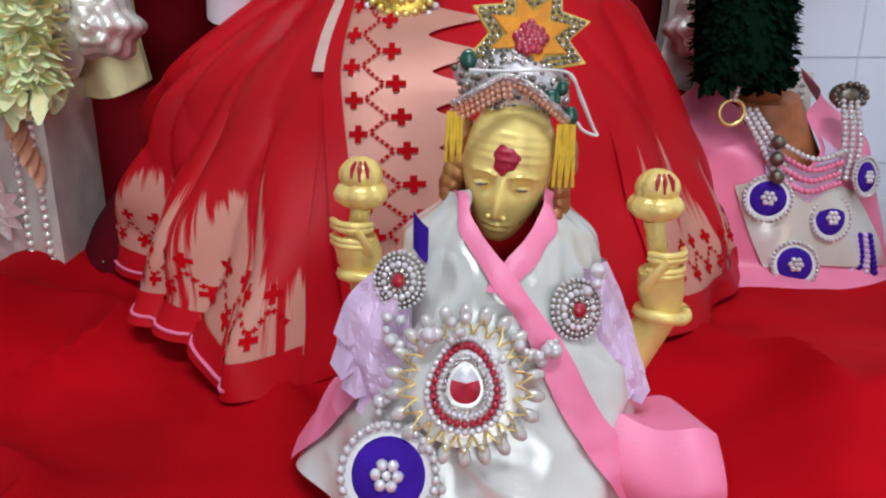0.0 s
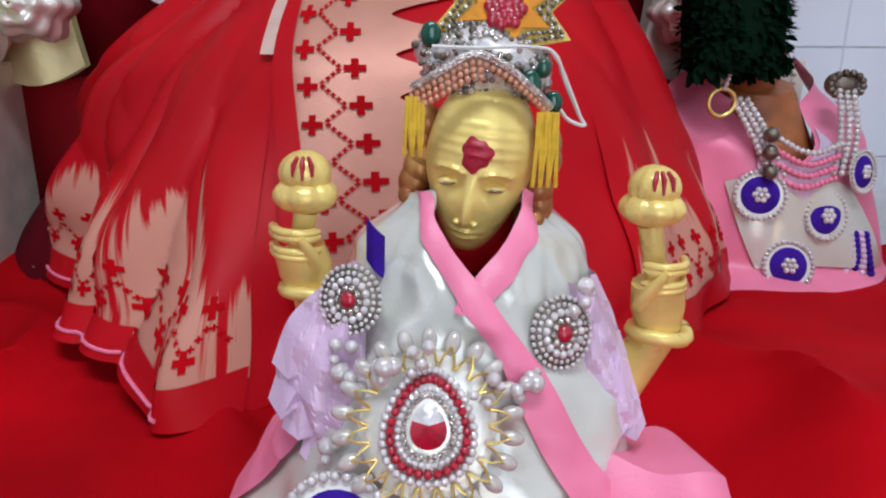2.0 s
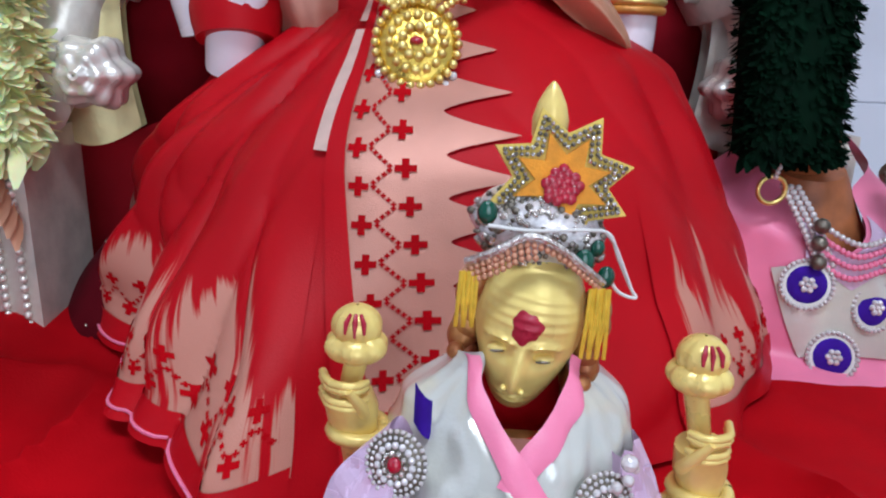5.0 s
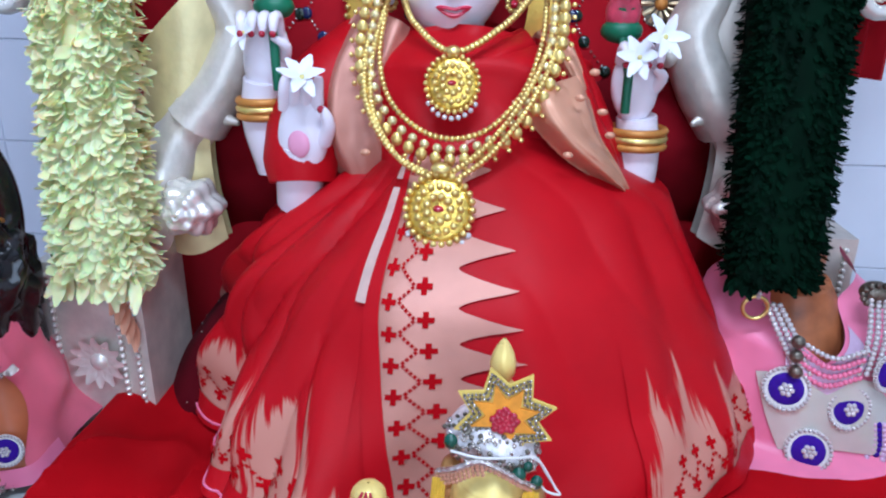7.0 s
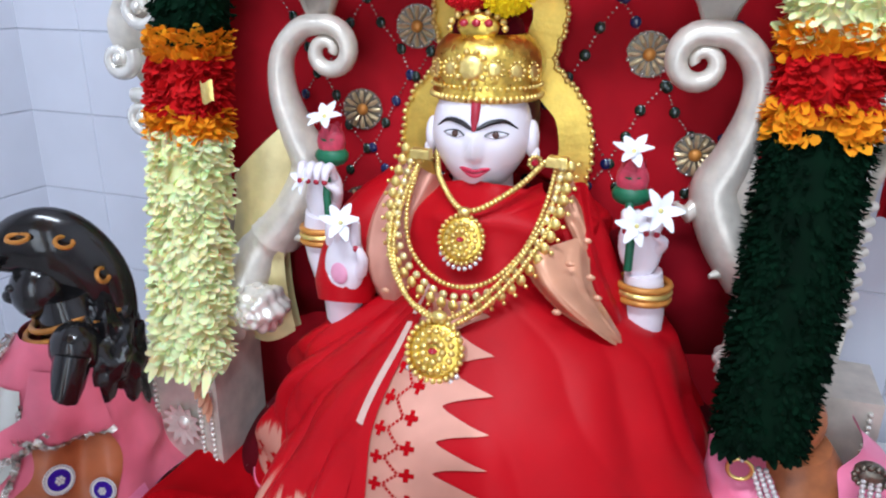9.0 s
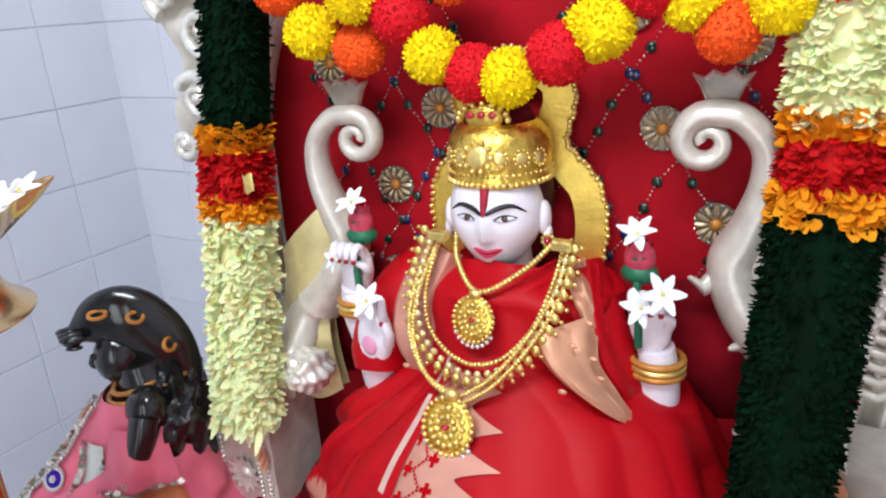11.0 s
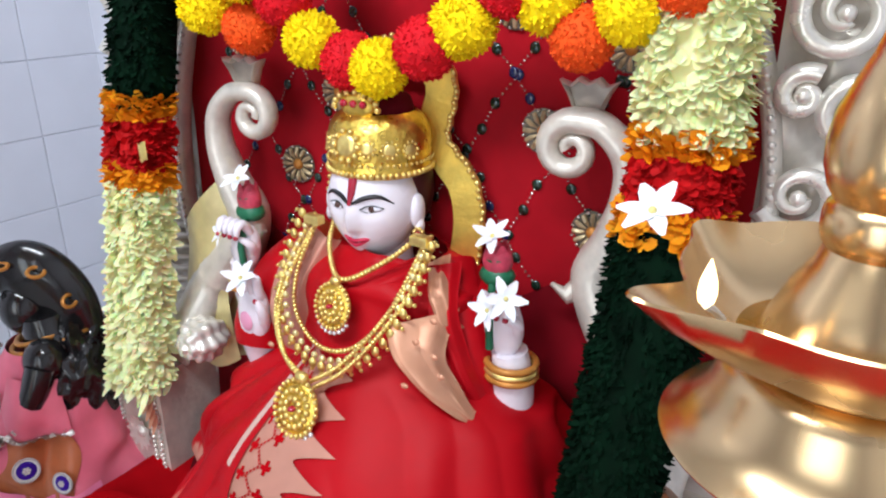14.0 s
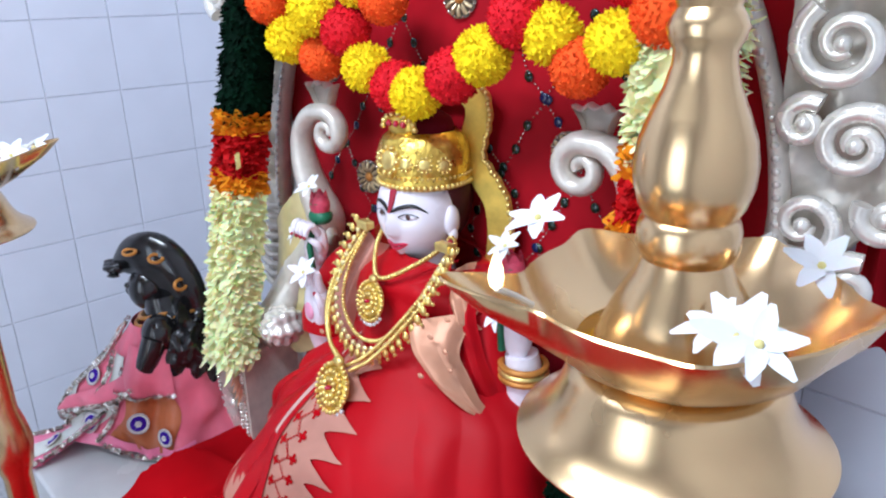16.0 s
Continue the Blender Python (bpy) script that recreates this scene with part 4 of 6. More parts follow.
    def knob(a, b):
        t, ph = 2 * math.pi * a, math.pi * (0.01 + 0.98 * b)
        k = 1 + 0.13 * math.cos(6 * t) * math.sin(ph) ** 2 + 0.05 * math.sin(14 * ph)
        return c + Vector((0.037 * k * math.sin(ph) * math.cos(t), -0.044 * k * math.cos(ph) - 0.008, 0.034 * k * math.sin(ph) * math.sin(t)))
    m.grid(knob, 60, 36, True)
    part("arm_knob", m, SILVER_BRIGHT, throne, "bright cast silver arm knob")
    m = Mesh()
    y0 = -0.20 if s < 0 else -0.10
    a, b = tp(s * 0.40, y0, 0), tp(s * 0.53, y0, 0)
    m.box((min(a.x, b.x), a.y, 0.70), (max(a.x, b.x), a.y + 0.12, 0.93))
    post = part("arm_post", m, SILVER, throne, "silver post with beaded edges", smooth=False)
    m = Mesh()
    for x in (s * 0.412, s * 0.432, s * 0.515):
        p = tp(x, y0, 0)
        for k in range(22):
            m.ball((p.x, a.y - 0.003, 0.715 + k * 0.0095), 0.0042, 7, 5)
    c = Vector(((a.x + b.x) / 2, a.y - 0.002, 0.80))
    for k in range(12):
        t = 2 * math.pi * k / 12
        m.petal(c, (math.cos(t), -0.05, math.sin(t)), (0, -1, 0), 0.036, 0.016, 0.15)
    m.ball(c, (0.012, 0.008, 0.012), 12, 8)
    part("embossing", m, SILVER_BRIGHT, post)

# sewn rosettes, stones and chains on the cloth
roset = Mesh()
petals, eye = Mesh(), Mesh()
for k in range(12):
    a = 2 * math.pi * k / 12
    roset.tube([(0.010 * math.cos(a), -0.003, 0.010 * math.sin(a)), (0.018 * math.cos(a), -0.006, 0.018 * math.sin(a)), (0.0275 * math.cos(a), -0.003, 0.0275 * math.sin(a))], [0.0012, 0.0036, 0.0030], 6)
    petals.ball((0.029 * math.cos(a + 0.26), -0.003, 0.029 * math.sin(a + 0.26)), 0.0028, 6, 5)
eye.ball((0, -0.003, 0), (0.009, 0.006, 0.009), 12, 8)
RAY = material("dull_gold_ray", (0.68, 0.54, 0.32), 0.4, 0.6, vary=0.3, scale=120)
eye.slot = 1
eye.lathe([(0.0, 0.0), (0.031, 0.0)], 24)
eye.v[-48:] = [(x, -0.0012, y) for x, y, z in eye.v[-48:]]
RA, RB, RC = roset.made("rosette_rays", RAY), petals.made("rosette_beads", TINSEL), eye.made("rosette_disc", [OCHRE_PAINT, TARNISH])
for x, z in ((-0.224, 1.268), (-0.139, 1.390), (0.187, 1.360), (0.263, 1.225), (-0.005, 1.575), (0.142, 1.52), (-0.225, 1.12), (0.29, 1.47), (-0.33, 1.46)):
    p = tp(x, cloth_y((x + 0.47) / 0.94, (z - 0.72) / 1.08) - 0.004, z)
    r = thing("sewn_rosette", (p.x, p.y, p.z), "round dark metal rosette with fine rays, sewn on red cloth", "rosette", "rosettes on the throne back")
    r.rotation_euler = (0, 0, radians(7.5))
    for name, data in (("rays", RA), ("beads", RB), ("disc", RC)):
        o = tagged(new(name, data), kind="" if name == "disc" else "stuff")
        o.parent = r
m2 = Mesh()
DARK_STONE = material("dark_green_glass", (0.006, 0.022, 0.014), 0.12, coat=0.5)
BLUE_STONE = material("blue_glass", (0.008, 0.015, 0.08), 0.1, coat=0.7)
rnd = random.Random(4)
for x0, way in ((-0.33, 1), (-0.255, -1), (-0.18, 1), (-0.105, -1), (0.045, 1), (0.11, -1), (0.175, 1), (0.245, -1), (0.315, 1)):
    nodes = []
    for k in range(13):
        z = 1.10 + 0.037 * k + rnd.uniform(-0.006, 0.006)
        x = x0 + way * 0.034 * (abs((k % 6) / 3 - 1) * 2 - 1) + rnd.uniform(-0.005, 0.005)
        nodes.append((x, z))
    for k, (x, z) in enumerate(nodes):
        p = tp(x, cloth_y((x + 0.47) / 0.94, (z - 0.72) / 1.08) - 0.002, z)
        blue = rnd.random() < 0.22
        part("blue_sewn_stone" if blue else "green_sewn_stone", Mesh().ball(p, (0.0080, 0.0034, 0.0083), 10, 6), BLUE_STONE if blue else DARK_STONE, throne)
        if k < 12:
            for j in range(1, 6):
                cx, cz = x + (nodes[k + 1][0] - x) * j / 6, z + (nodes[k + 1][1] - z) * j / 6
                m2.ball(tp(cx, cloth_y((cx + 0.47) / 0.94, (cz - 0.72) / 1.08) - 0.002, cz), 0.0019, 5, 4)
part("sewn_chain", m2, TINSEL, throne, kind="stuff")

# velvet seat and bolster
m = Mesh()


def seat(a, b):
    t = a * 2 * math.pi
    r = 0.02 + 0.98 * b
    x = 0.44 * r * math.copysign(abs(math.sin(t)) ** 0.7, math.sin(t))
    y = -0.06 - 0.20 * r * math.copysign(abs(math.cos(t)) ** 0.7, math.cos(t))
    z = 0.70 + 0.235 * (1 - r ** 3.2) + 0.016 * r * noise.noise(Vector((x * 9, y * 9, 2.0)))
    return tp(x, y, max(z, 0.70))


m.grid(seat, 110, 40, True)
cushion = thing("seat_cushion", (-0.04, 0.98, 0.70), "dark crimson velvet seat cushion sprinkled with sequins", "cushion")
part("velvet_cover", m, VELVET, cushion)
m = Mesh()
rnd = random.Random(41)
for i in range(60):
    m.ball(seat(rnd.random(), rnd.uniform(0.5, 0.97)) + Vector((0, -0.001, 0.001)), rnd.uniform(0.0012, 0.0024), 6, 4)
part("sequin", m, TINSEL, cushion, kind="stuff")
m = Mesh()
m.grid(lambda a, b: tp(-0.38 + 0.76 * a, -0.005 - 0.045 * math.sin(b * math.pi) + 0.008 * math.sin(a * 21) + 0.012 * noise.noise(Vector((a * 9, b * 3, 5))), 0.90 + 0.23 * b + 0.02 * math.sin(a * 9) + 0.03 * b * noise.noise(Vector((a * 7, 1.0, 4.0)))), 80, 24)
single("back_bolster", m, material("crimson_velvet", (0.17, 0.003, 0.008), 0.85, vary=0.4, scale=10, bump=0.2, bump_scale=500, sheen=0.05, spec=0.08), "dark crimson velvet bolster against the throne back", "cushion")

# red cloth spread on the platform
m = Mesh()


def spread(a, b):
    x = -0.46 + 1.36 * a
    y = 0.125 + 0.80 * b
    z = 0.703 + 0.004 * math.sin(x * 17 + y * 6) * math.sin(y * 11 + 1) + 0.003 * math.sin(x * 31 - y * 13) + 0.001
    z += 0.10 * smooth_step(0.16, 0.34, x) * smooth_step(0.30, 0.45, y) * smooth_step(0.66, 0.46, y) * 0.45
    z += 0.05 * smooth_step(-0.37, -0.45, x) * smooth_step(0.50, 0.68, y)
    z += 0.010 * max(0, noise.noise(Vector((x * 7, y * 9, 8.0)))) * smooth_step(0.14, 0.26, abs(x - 0.02)) * smooth_step(0.16, 0.24, y)
    ridge = 1 - abs(noise.noise(Vector((x * 4.5 + y * 3, y * 5 - x * 4, 5.0)))) * 2.2
    z += (0.024 * max(0, ridge) ** 3 + 0.005 * max(0, noise.noise(Vector((x * 22, y * 16, 2.0))))) * smooth_step(0.10, 0.20, abs(x - 0.02)) * smooth_step(0.17, 0.24, y) * (1 - smooth_step(0.16, 0.30, x) * smooth_step(0.50, 0.62, y))
    if y < 0.16:
        z = 0.703 - (0.16 - y) * 9
        y = 0.150
    if x < -0.425:
        z -= (-0.425 - x) * 0.2
    return Vector((x, y, z))


m.grid(spread, 220, 150)
single("platform_cloth", m, SILK_DEEP, "plain red cloth spread in soft folds over the platform", "cloth")
# red drape hanging behind the right wing
m = Mesh().grid(lambda a, b: tp(0.55 + 0.12 * a, 0.12 + 0.012 * math.sin(a * 20), 1.12 + 0.50 * b - 0.06 * a + 0.05 * (1 - b) * a), 20, 20)
single("side_drape", m, BACK_CLOTH, "crimson cloth hanging behind the throne's side", "cloth")

# ---- garlands ----
def strip_part(parent, name, mat, centre, z0, z1, width, depth, count, length, pw, seed, droop=-0.5, label="", taper=0.0):
    """One colour of a flat petal garland: a core wrapped in overlapping petals."""
    rnd = random.Random(seed)
    m = Mesh()

    def core(a, b):
        t = a * 2 * math.pi
        z = z0 + (z1 - z0) * b
        c = centre(z)
        thin = taper * (1 - b) ** 2
        return Vector((c[0] - 0.43 * width * thin + width * (1 - thin) * 0.43 * math.copysign(abs(math.sin(t)) ** 0.6, math.sin(t)), c[1] - depth * 0.42 * math.copysign(abs(math.cos(t)) ** 0.6, math.cos(t)), z))
    m.grid(core, 20, 12, True)
    for i in range(count):
        a = rnd.uniform(-1.9, 1.9)
        b = (i + rnd.random()) / count
        p = core((a / (2 * math.pi)) % 1, b)
        n = Vector((math.sin(a) * (1.2 if abs(a) > 0.9 else 0.6), -math.cos(a), 0))
        way = n * rnd.uniform(0.25, 0.7) + Vector((rnd.uniform(-0.6, 0.6), 0, droop + rnd.uniform(-0.5, 0.5)))
        m.petal(p, way, n + Vector((0, 0, rnd.uniform(-0.4, 0.6))), length * rnd.uniform(0.7, 1.2), pw * rnd.uniform(0.7, 1.2), rnd.uniform(0.0, 0.6))
    return part(name, m, mat, parent, label, kind="stuff")


LX = lambda z: (-0.460 + 0.045 * max(1.30 - z, 0), 0.855 - 0.20 * max(1.30 - z, -0.3))
g = thing("petal_garland", (-0.43, 0.83, 0.90), "flat hanging garland of cream, orange, red and dark green petals", "garland", "hanging garlands")
strip_part(g, "green_section", PETAL_GREEN, LX, 1.366, 1.80, 0.112, 0.09, 1500, 0.011, 0.008, 1)
strip_part(g, "orange_ruffle", PETAL_ORANGE, LX, 1.344, 1.380, 0.106, 0.08, 200, 0.019, 0.017, 2, 0.6)
strip_part(g, "red_section", PETAL_RED, LX, 1.274, 1.350, 0.108, 0.08, 420, 0.015, 0.015, 3)
strip_part(g, "orange_ruffle", PETAL_ORANGE, LX, 1.246, 1.280, 0.106, 0.08, 200, 0.019, 0.017, 4)
strip_part(g, "cream_section", PETAL_CREAM, LX, 0.925, 1.252, 0.104, 0.08, 1500, 0.018, 0.017, 5)
m = Mesh()
rnd = random.Random(6)
for i in range(60):
    c = LX(0.92)
    m.petal((c[0] + rnd.uniform(-0.05, 0.05), c[1] + rnd.uniform(-0.03, 0.02), 0.925), (rnd.uniform(-0.5, 0.5), rnd.uniform(-0.6, 0.2), -1), (0, -1, 0.2), rnd.uniform(0.022, 0.042), 0.018, 0.4)
part("fringe", m, PETAL_CREAM, g)
m = Mesh()
for i in range(5):
    m.petal((-0.432 + 0.003 * i, 0.775, 0.905 - 0.012 * i), (0.1 * (i - 2), -0.3, -1), (0, -1, 0), 0.035, 0.015, 0.2)
part("end_bud", m, ZARI_GOLD, g, "small dried end tuft")
m = Mesh().grid(lambda a, b: Vector((-0.408 + 0.020 * a, 0.812 - 0.003 * math.sin(a * 3.1), 1.295 + 0.028 * b - 0.003 * math.sin(a * 5))), 6, 6)
part("gold_tag", m, GOLD, g, "small gold foil tag")

RX = lambda z: (0.357 - 0.025 * (1.34 - z), 0.975 - 0.29 * max(1.36 - z, 0))
g = thing("petal_garland", (0.35, 0.92, 0.87), "flat hanging garland of dark green, orange, red and cream petals", "garland", "hanging garlands")
strip_part(g, "cream_section", PETAL_CREAM, RX, 1.396, 1.80, 0.112, 0.09, 1600, 0.018, 0.017, 7)
strip_part(g, "orange_ruffle", PETAL_ORANGE, RX, 1.372, 1.404, 0.112, 0.09, 200, 0.019, 0.017, 8, 0.4)
strip_part(g, "red_section", PETAL_RED, RX, 1.314, 1.378, 0.114, 0.09, 420, 0.015, 0.015, 9)
strip_part(g, "orange_ruffle", PETAL_ORANGE, RX, 1.288, 1.324, 0.112, 0.09, 220, 0.020, 0.018, 10)
strip_part(g, "green_section", PETAL_GREEN, RX, 0.925, 1.295, 0.132, 0.09, 2300, 0.010, 0.007, 11, taper=0.14)
m = Mesh()
for i in range(50):
    c = RX(0.92)
    m.petal((c[0] - 0.008 + rnd.uniform(-0.05, 0.05), c[1] + rnd.uniform(-0.03, 0.02), 0.932), (rnd.uniform(-0.5, 0.5), rnd.uniform(-0.6, 0.2), -1), (0, -1, 0.2), rnd.uniform(0.012, 0.026), 0.012, 0.4)
part("fringe", m, PETAL_GREEN, g)


# pompom swag
def pompom(r, fluffy, seed):
    rnd = random.Random(seed)
    m = Mesh()
    m.ball((0, 0, 0), r * 0.93, 20, 14)
    for i in range(900):
        z = 1 - 2 * (i + 0.5) / 900
        a = i * 2.399963
        n = Vector((math.sqrt(1 - z * z) * math.cos(a), math.sqrt(1 - z * z) * math.sin(a), z))
        m.petal(n * r * 0.82, n + Vector((rnd.uniform(-1, 1), rnd.uniform(-1, 1), rnd.uniform(-1, 1))) * (0.6 if fluffy else 0.5), Vector((rnd.uniform(-1, 1), rnd.uniform(-1, 1), rnd.uniform(-1, 1))), r * (0.25 if fluffy else 0.19) * rnd.uniform(0.7, 1.2), r * 0.13, rnd.uniform(-0.4, 0.4))
    return m


BALLS = {"y": [pompom(0.037, True, s).made("yellow_pompom", BALL_YELLOW) for s in (1, 2)],
         "r": [pompom(0.040, False, s).made("red_pompom", BALL_RED) for s in (3, 4)],
         "o": [pompom(0.038, False, s).made("orange_pompom", BALL_ORANGE) for s in (5, 6)]}
swag = thing("pompom_garland", (-0.03, 0.91, 1.45), "swag of fluffy yellow, red and orange woollen pompoms", "garland")
rnd = random.Random(9)
for i, (c, x, z, dy) in enumerate((("o", -0.345, 1.575, 0), ("y", -0.300, 1.515, 0), ("o", -0.235, 1.488, 0.012), ("y", -0.222, 1.560, -0.012), ("r", -0.162, 1.530, 0), ("y", -0.120, 1.478, 0), ("r", -0.066, 1.453, 0.006),
                                   ("y", -0.014, 1.448, -0.006), ("r", 0.048, 1.475, 0), ("y", 0.104, 1.505, -0.004), ("y", 0.088, 1.500, 0.01), ("r", 0.156, 1.550, 0), ("y", 0.200, 1.532, 0.006), ("o", 0.238, 1.494, 0.01), ("y", 0.292, 1.525, 0),
                                   ("o", 0.345, 1.555, 0), ("y", -0.14, 1.60, 0.01), ("o", -0.29, 1.63, 0), ("y", 0.36, 1.63, 0), ("o", -0.10, 1.575, 0.02), ("r", 0.30, 1.60, 0.01), ("y", 0.22, 1.62, 0))):
    y = 0.905 + 0.10 * (x + 0.04) + dy
    o = new({"y": "yellow_pompom", "r": "red_pompom", "o": "orange_pompom"}[c], BALLS[c][i % 2])
    o.parent = swag
    o.matrix_parent_inverse = Matrix.Translation(swag.location).inverted()
    o.location, o.rotation_euler = (x, y, z), (rnd.uniform(0, 6), rnd.uniform(0, 6), rnd.uniform(0, 6))


# fresh white flowers
def jasmine(size, seed):
    rnd = random.Random(seed)
    m = Mesh()
    for k in range(6):
        a = 2 * math.pi * k / 6 + rnd.uniform(-0.15, 0.15)
        m.petal((0, 0, 0.001), (math.cos(a), math.sin(a), 0.35 + rnd.uniform(-0.2, 0.35)), (0, 0, 1), size * rnd.uniform(0.85, 1.1), size * 0.52, rnd.uniform(-0.35, 0.1))
    m.tube([(0, 0, -size * 0.5), (0, 0, 0.002)], [size * 0.05, size * 0.09], 7)
    return m


F1, F2 = jasmine(0.027, 1), jasmine(0.029, 2)
FM = [f.made("petals", FLOWER) for f in (F1, F2)]
EM = Mesh().ball((0, 0, 0.003), 0.0032, 8, 6).made("centre", FLOWER_EYE)


def flower(at, facing, i=0, scale=1.0, label="fresh white six-petalled flower"):
    f = thing("white_flower", at, label, "flower", "fresh white flowers")
    f.rotation_euler = Vector(facing).to_track_quat("Z", "Y").to_euler()
    f.scale = (scale, scale, scale)
    for name, data in (("petals", FM[i % 2]), ("centre", EM)):
        o = new(name, data)
        o.parent = f


flower((-0.250, 0.862, 1.277), (0.1, -0.6, 0.8), 0, 0.95, "fresh white flower on a painted lotus bud")
flower((-0.202, 0.806, 1.150), (0.2, -0.6, 0.8), 1, 1.0, "fresh white flower resting on marble fingers")
flower((-0.275, 0.840, 1.194), (-0.4, -0.7, 0.5), 1, 0.75, "fresh white flower resting on marble fingers")
flower((0.152, 0.908, 1.254), (0.0, -0.5, 0.9), 1, 0.95, "fresh white flower on a painted lotus bud")
flower((0.192, 0.872, 1.194), (0.4, -0.8, 0.4), 0, 1.0, "fresh white flower resting on marble fingers")
flower((0.168, 0.872, 1.172), (-0.2, -0.8, 0.3), 1, 0.9, "fresh white flower resting on marble fingers")

# ---- small gilt figure in front ----
known = made_so_far()
GX, GY = 0.017, 0.428
m = Mesh()


TURNED = Matrix.Translation((GX, GY - 0.001, 0.8955)) @ pose(0, 0, 0, 0, 7, -13) @ Matrix.Diagonal((1.10, 1.04, 1.07, 1))


def gilt_head(a, b):
    th, ph = 2 * math.pi * a, math.pi * (0.002 + 0.996 * b)
    sp = math.sin(ph) ** 0.72
    x, y, z = sp * math.sin(th), -sp * math.cos(th), -math.cos(ph)
    low = smooth_step(0.1, -1.0, z)
    px, py, pz = x * 0.0255 * (1 - 0.30 * low), y * 0.026, z * 0.0385 * (1 + 0.12 * low)
    f = smooth_step(0.2, 0.9, -y)
    py -= f * 0.0085 * math.exp(-((px / 0.0036) ** 2)) * smooth_step(0.002, -0.021, pz) * smooth_step(-0.0285, -0.0235, pz)
    py += f * 0.0046 * math.exp(-(((abs(px) - 0.0105) / 0.0065) ** 2 + ((pz + 0.0070) / 0.0045) ** 2))
    py -= f * 0.0030 * math.exp(-((px / 0.007) ** 2 + ((pz + 0.0292) / 0.0015) ** 2))
    py += f * 0.0018 * math.exp(-((px / 0.008) ** 2 + ((pz + 0.0312) / 0.0008) ** 2))
    py -= f * 0.0024 * math.exp(-((px / 0.0055) ** 2 + ((pz + 0.0328) / 0.0012) ** 2))
    for zz in (0.0075, 0.012, 0.0165, 0.021):
        py -= f * 0.0007 * math.exp(-((pz - zz) / 0.0011) ** 2)
    for s in (-1, 1):
        py -= f * 0.0026 * math.exp(-((pz - 0.0005 + abs(px - s * 0.011) * 0.25) / 0.0013) ** 2) * smooth_step(0.010, 0.004, abs(px - s * 0.011))
    return TURNED @ Vector((px, py, pz))


m.grid(gilt_head, 120, 110, True)
m.tube([(GX, GY + 0.008, 0.83), (GX, GY + 0.008, 0.875)], [0.014, 0.012], 16)
for s in (-1, 1):
    m.ball(TURNED @ Vector((s * 0.027, 0.002, -0.008)), (0.004, 0.006, 0.013), 10, 8)
    m.ball(TURNED @ Vector((s * 0.0105, -0.0205, -0.0070)), (0.0056, 0.0030, 0.0025), 14, 10)
    m.ball(TURNED @ Vector((s * 0.0040, -0.0255, -0.0240)), (0.0019, 0.0024, 0.0016), 10, 8)
m.slot = 3
for s in (-1, 1):
    for k in range(7):
        m.ball(TURNED @ Vector((s * (0.0285 + 0.0016 * math.sin(k * 2.1)), 0.004, 0.014 - 0.0075 * k)), (0.0085, 0.011, 0.0105), 14, 10)
    m.ball(TURNED @ Vector((s * 0.0305, -0.008, -0.020)), (0.0048, 0.0048, 0.0048), 12, 8)
m.slot = 0


def gilt_arm(s, elbow, wrist, hand, bud):
    m.tube(path_points([elbow, wrist], 6), [0.0135, 0.0135, 0.013, 0.0125, 0.012, 0.0115, 0.011], 14)
    w, h, c = Vector(wrist), Vector(hand), Vector(bud)
    m.tube([w + Vector((0.0145 * math.cos(t * math.pi / 12), 0.0145 * math.sin(t * math.pi / 12), 0.001 * math.sin(t * 0.5))) for t in range(25)], 0.0042, 8, False)
    m.tube([w, (w + h) / 2, h], [0.011, 0.0145, 0.0135], 14)
    for i in range(4):
        z = h.z + 0.012 - 0.0050 * i + 0.002 * (i % 2)
        m.tube(path_points([(h.x + s * 0.014, h.y + 0.002, z), (h.x + s * 0.008, h.y - 0.013, z + 0.001), (h.x - s * 0.004, h.y - 0.0155, z + 0.0005), (h.x - s * 0.011, h.y - 0.008, z)], 8), [0.0024] * 8 + [0.0016], 8)
    m.tube([h + Vector((-s * 0.010, -0.004, -0.012)), h + Vector((-s * 0.008, -0.014, 0.0)), h + Vector((-s * 0.002, -0.018, 0.011))], [0.004, 0.0036, 0.0022], 8)
    m.tube([h, c - Vector((0, 0, 0.012))], [0.0058, 0.0065], 10)
    # lotus bud: a lower whorl and a closed upper one
    def whorl(cc, r, h0, n, depth):
        def fn(a, b):
            t, ph = 2 * math.pi * a, math.pi * (0.02 + 0.96 * b)
            k = 1 - depth * abs(math.cos(n * t / 2)) ** 8
            return cc + Vector((r * k * math.sin(ph) * math.cos(t), r * k * math.sin(ph) * math.sin(t), -h0 * math.cos(ph)))
        m.grid(fn, 64, 14, True)
    whorl(c + Vector((0, 0, -0.003)), 0.0172, 0.0098, 6, 0.10)
    whorl(c + Vector((0, 0, 0.0080)), 0.0136, 0.0118, 7, 0.06)
    m.slot = 1
    for j in range(3):
        x = 0.0045 * (j - 1)
        m.tube([c + Vector((x * 0.6, -0.0085, 0.0175)), c + Vector((x, -0.0122, 0.0140)), c + Vector((x * 1.1, -0.0136, 0.0085 - 0.002 * (j % 2)))], [0.0010, 0.0015, 0.0007], 6)
    m.slot = 0


gilt_arm(-1, (-0.062, 0.440, 0.786), (-0.070, 0.434, 0.825), (-0.076, 0.432, 0.847), (-0.072, 0.431, 0.880))
gilt_arm(1, (0.100, 0.425, 0.768), (0.119, 0.418, 0.806), (0.114, 0.416, 0.835), (0.107, 0.417, 0.878))
m.slot = 1

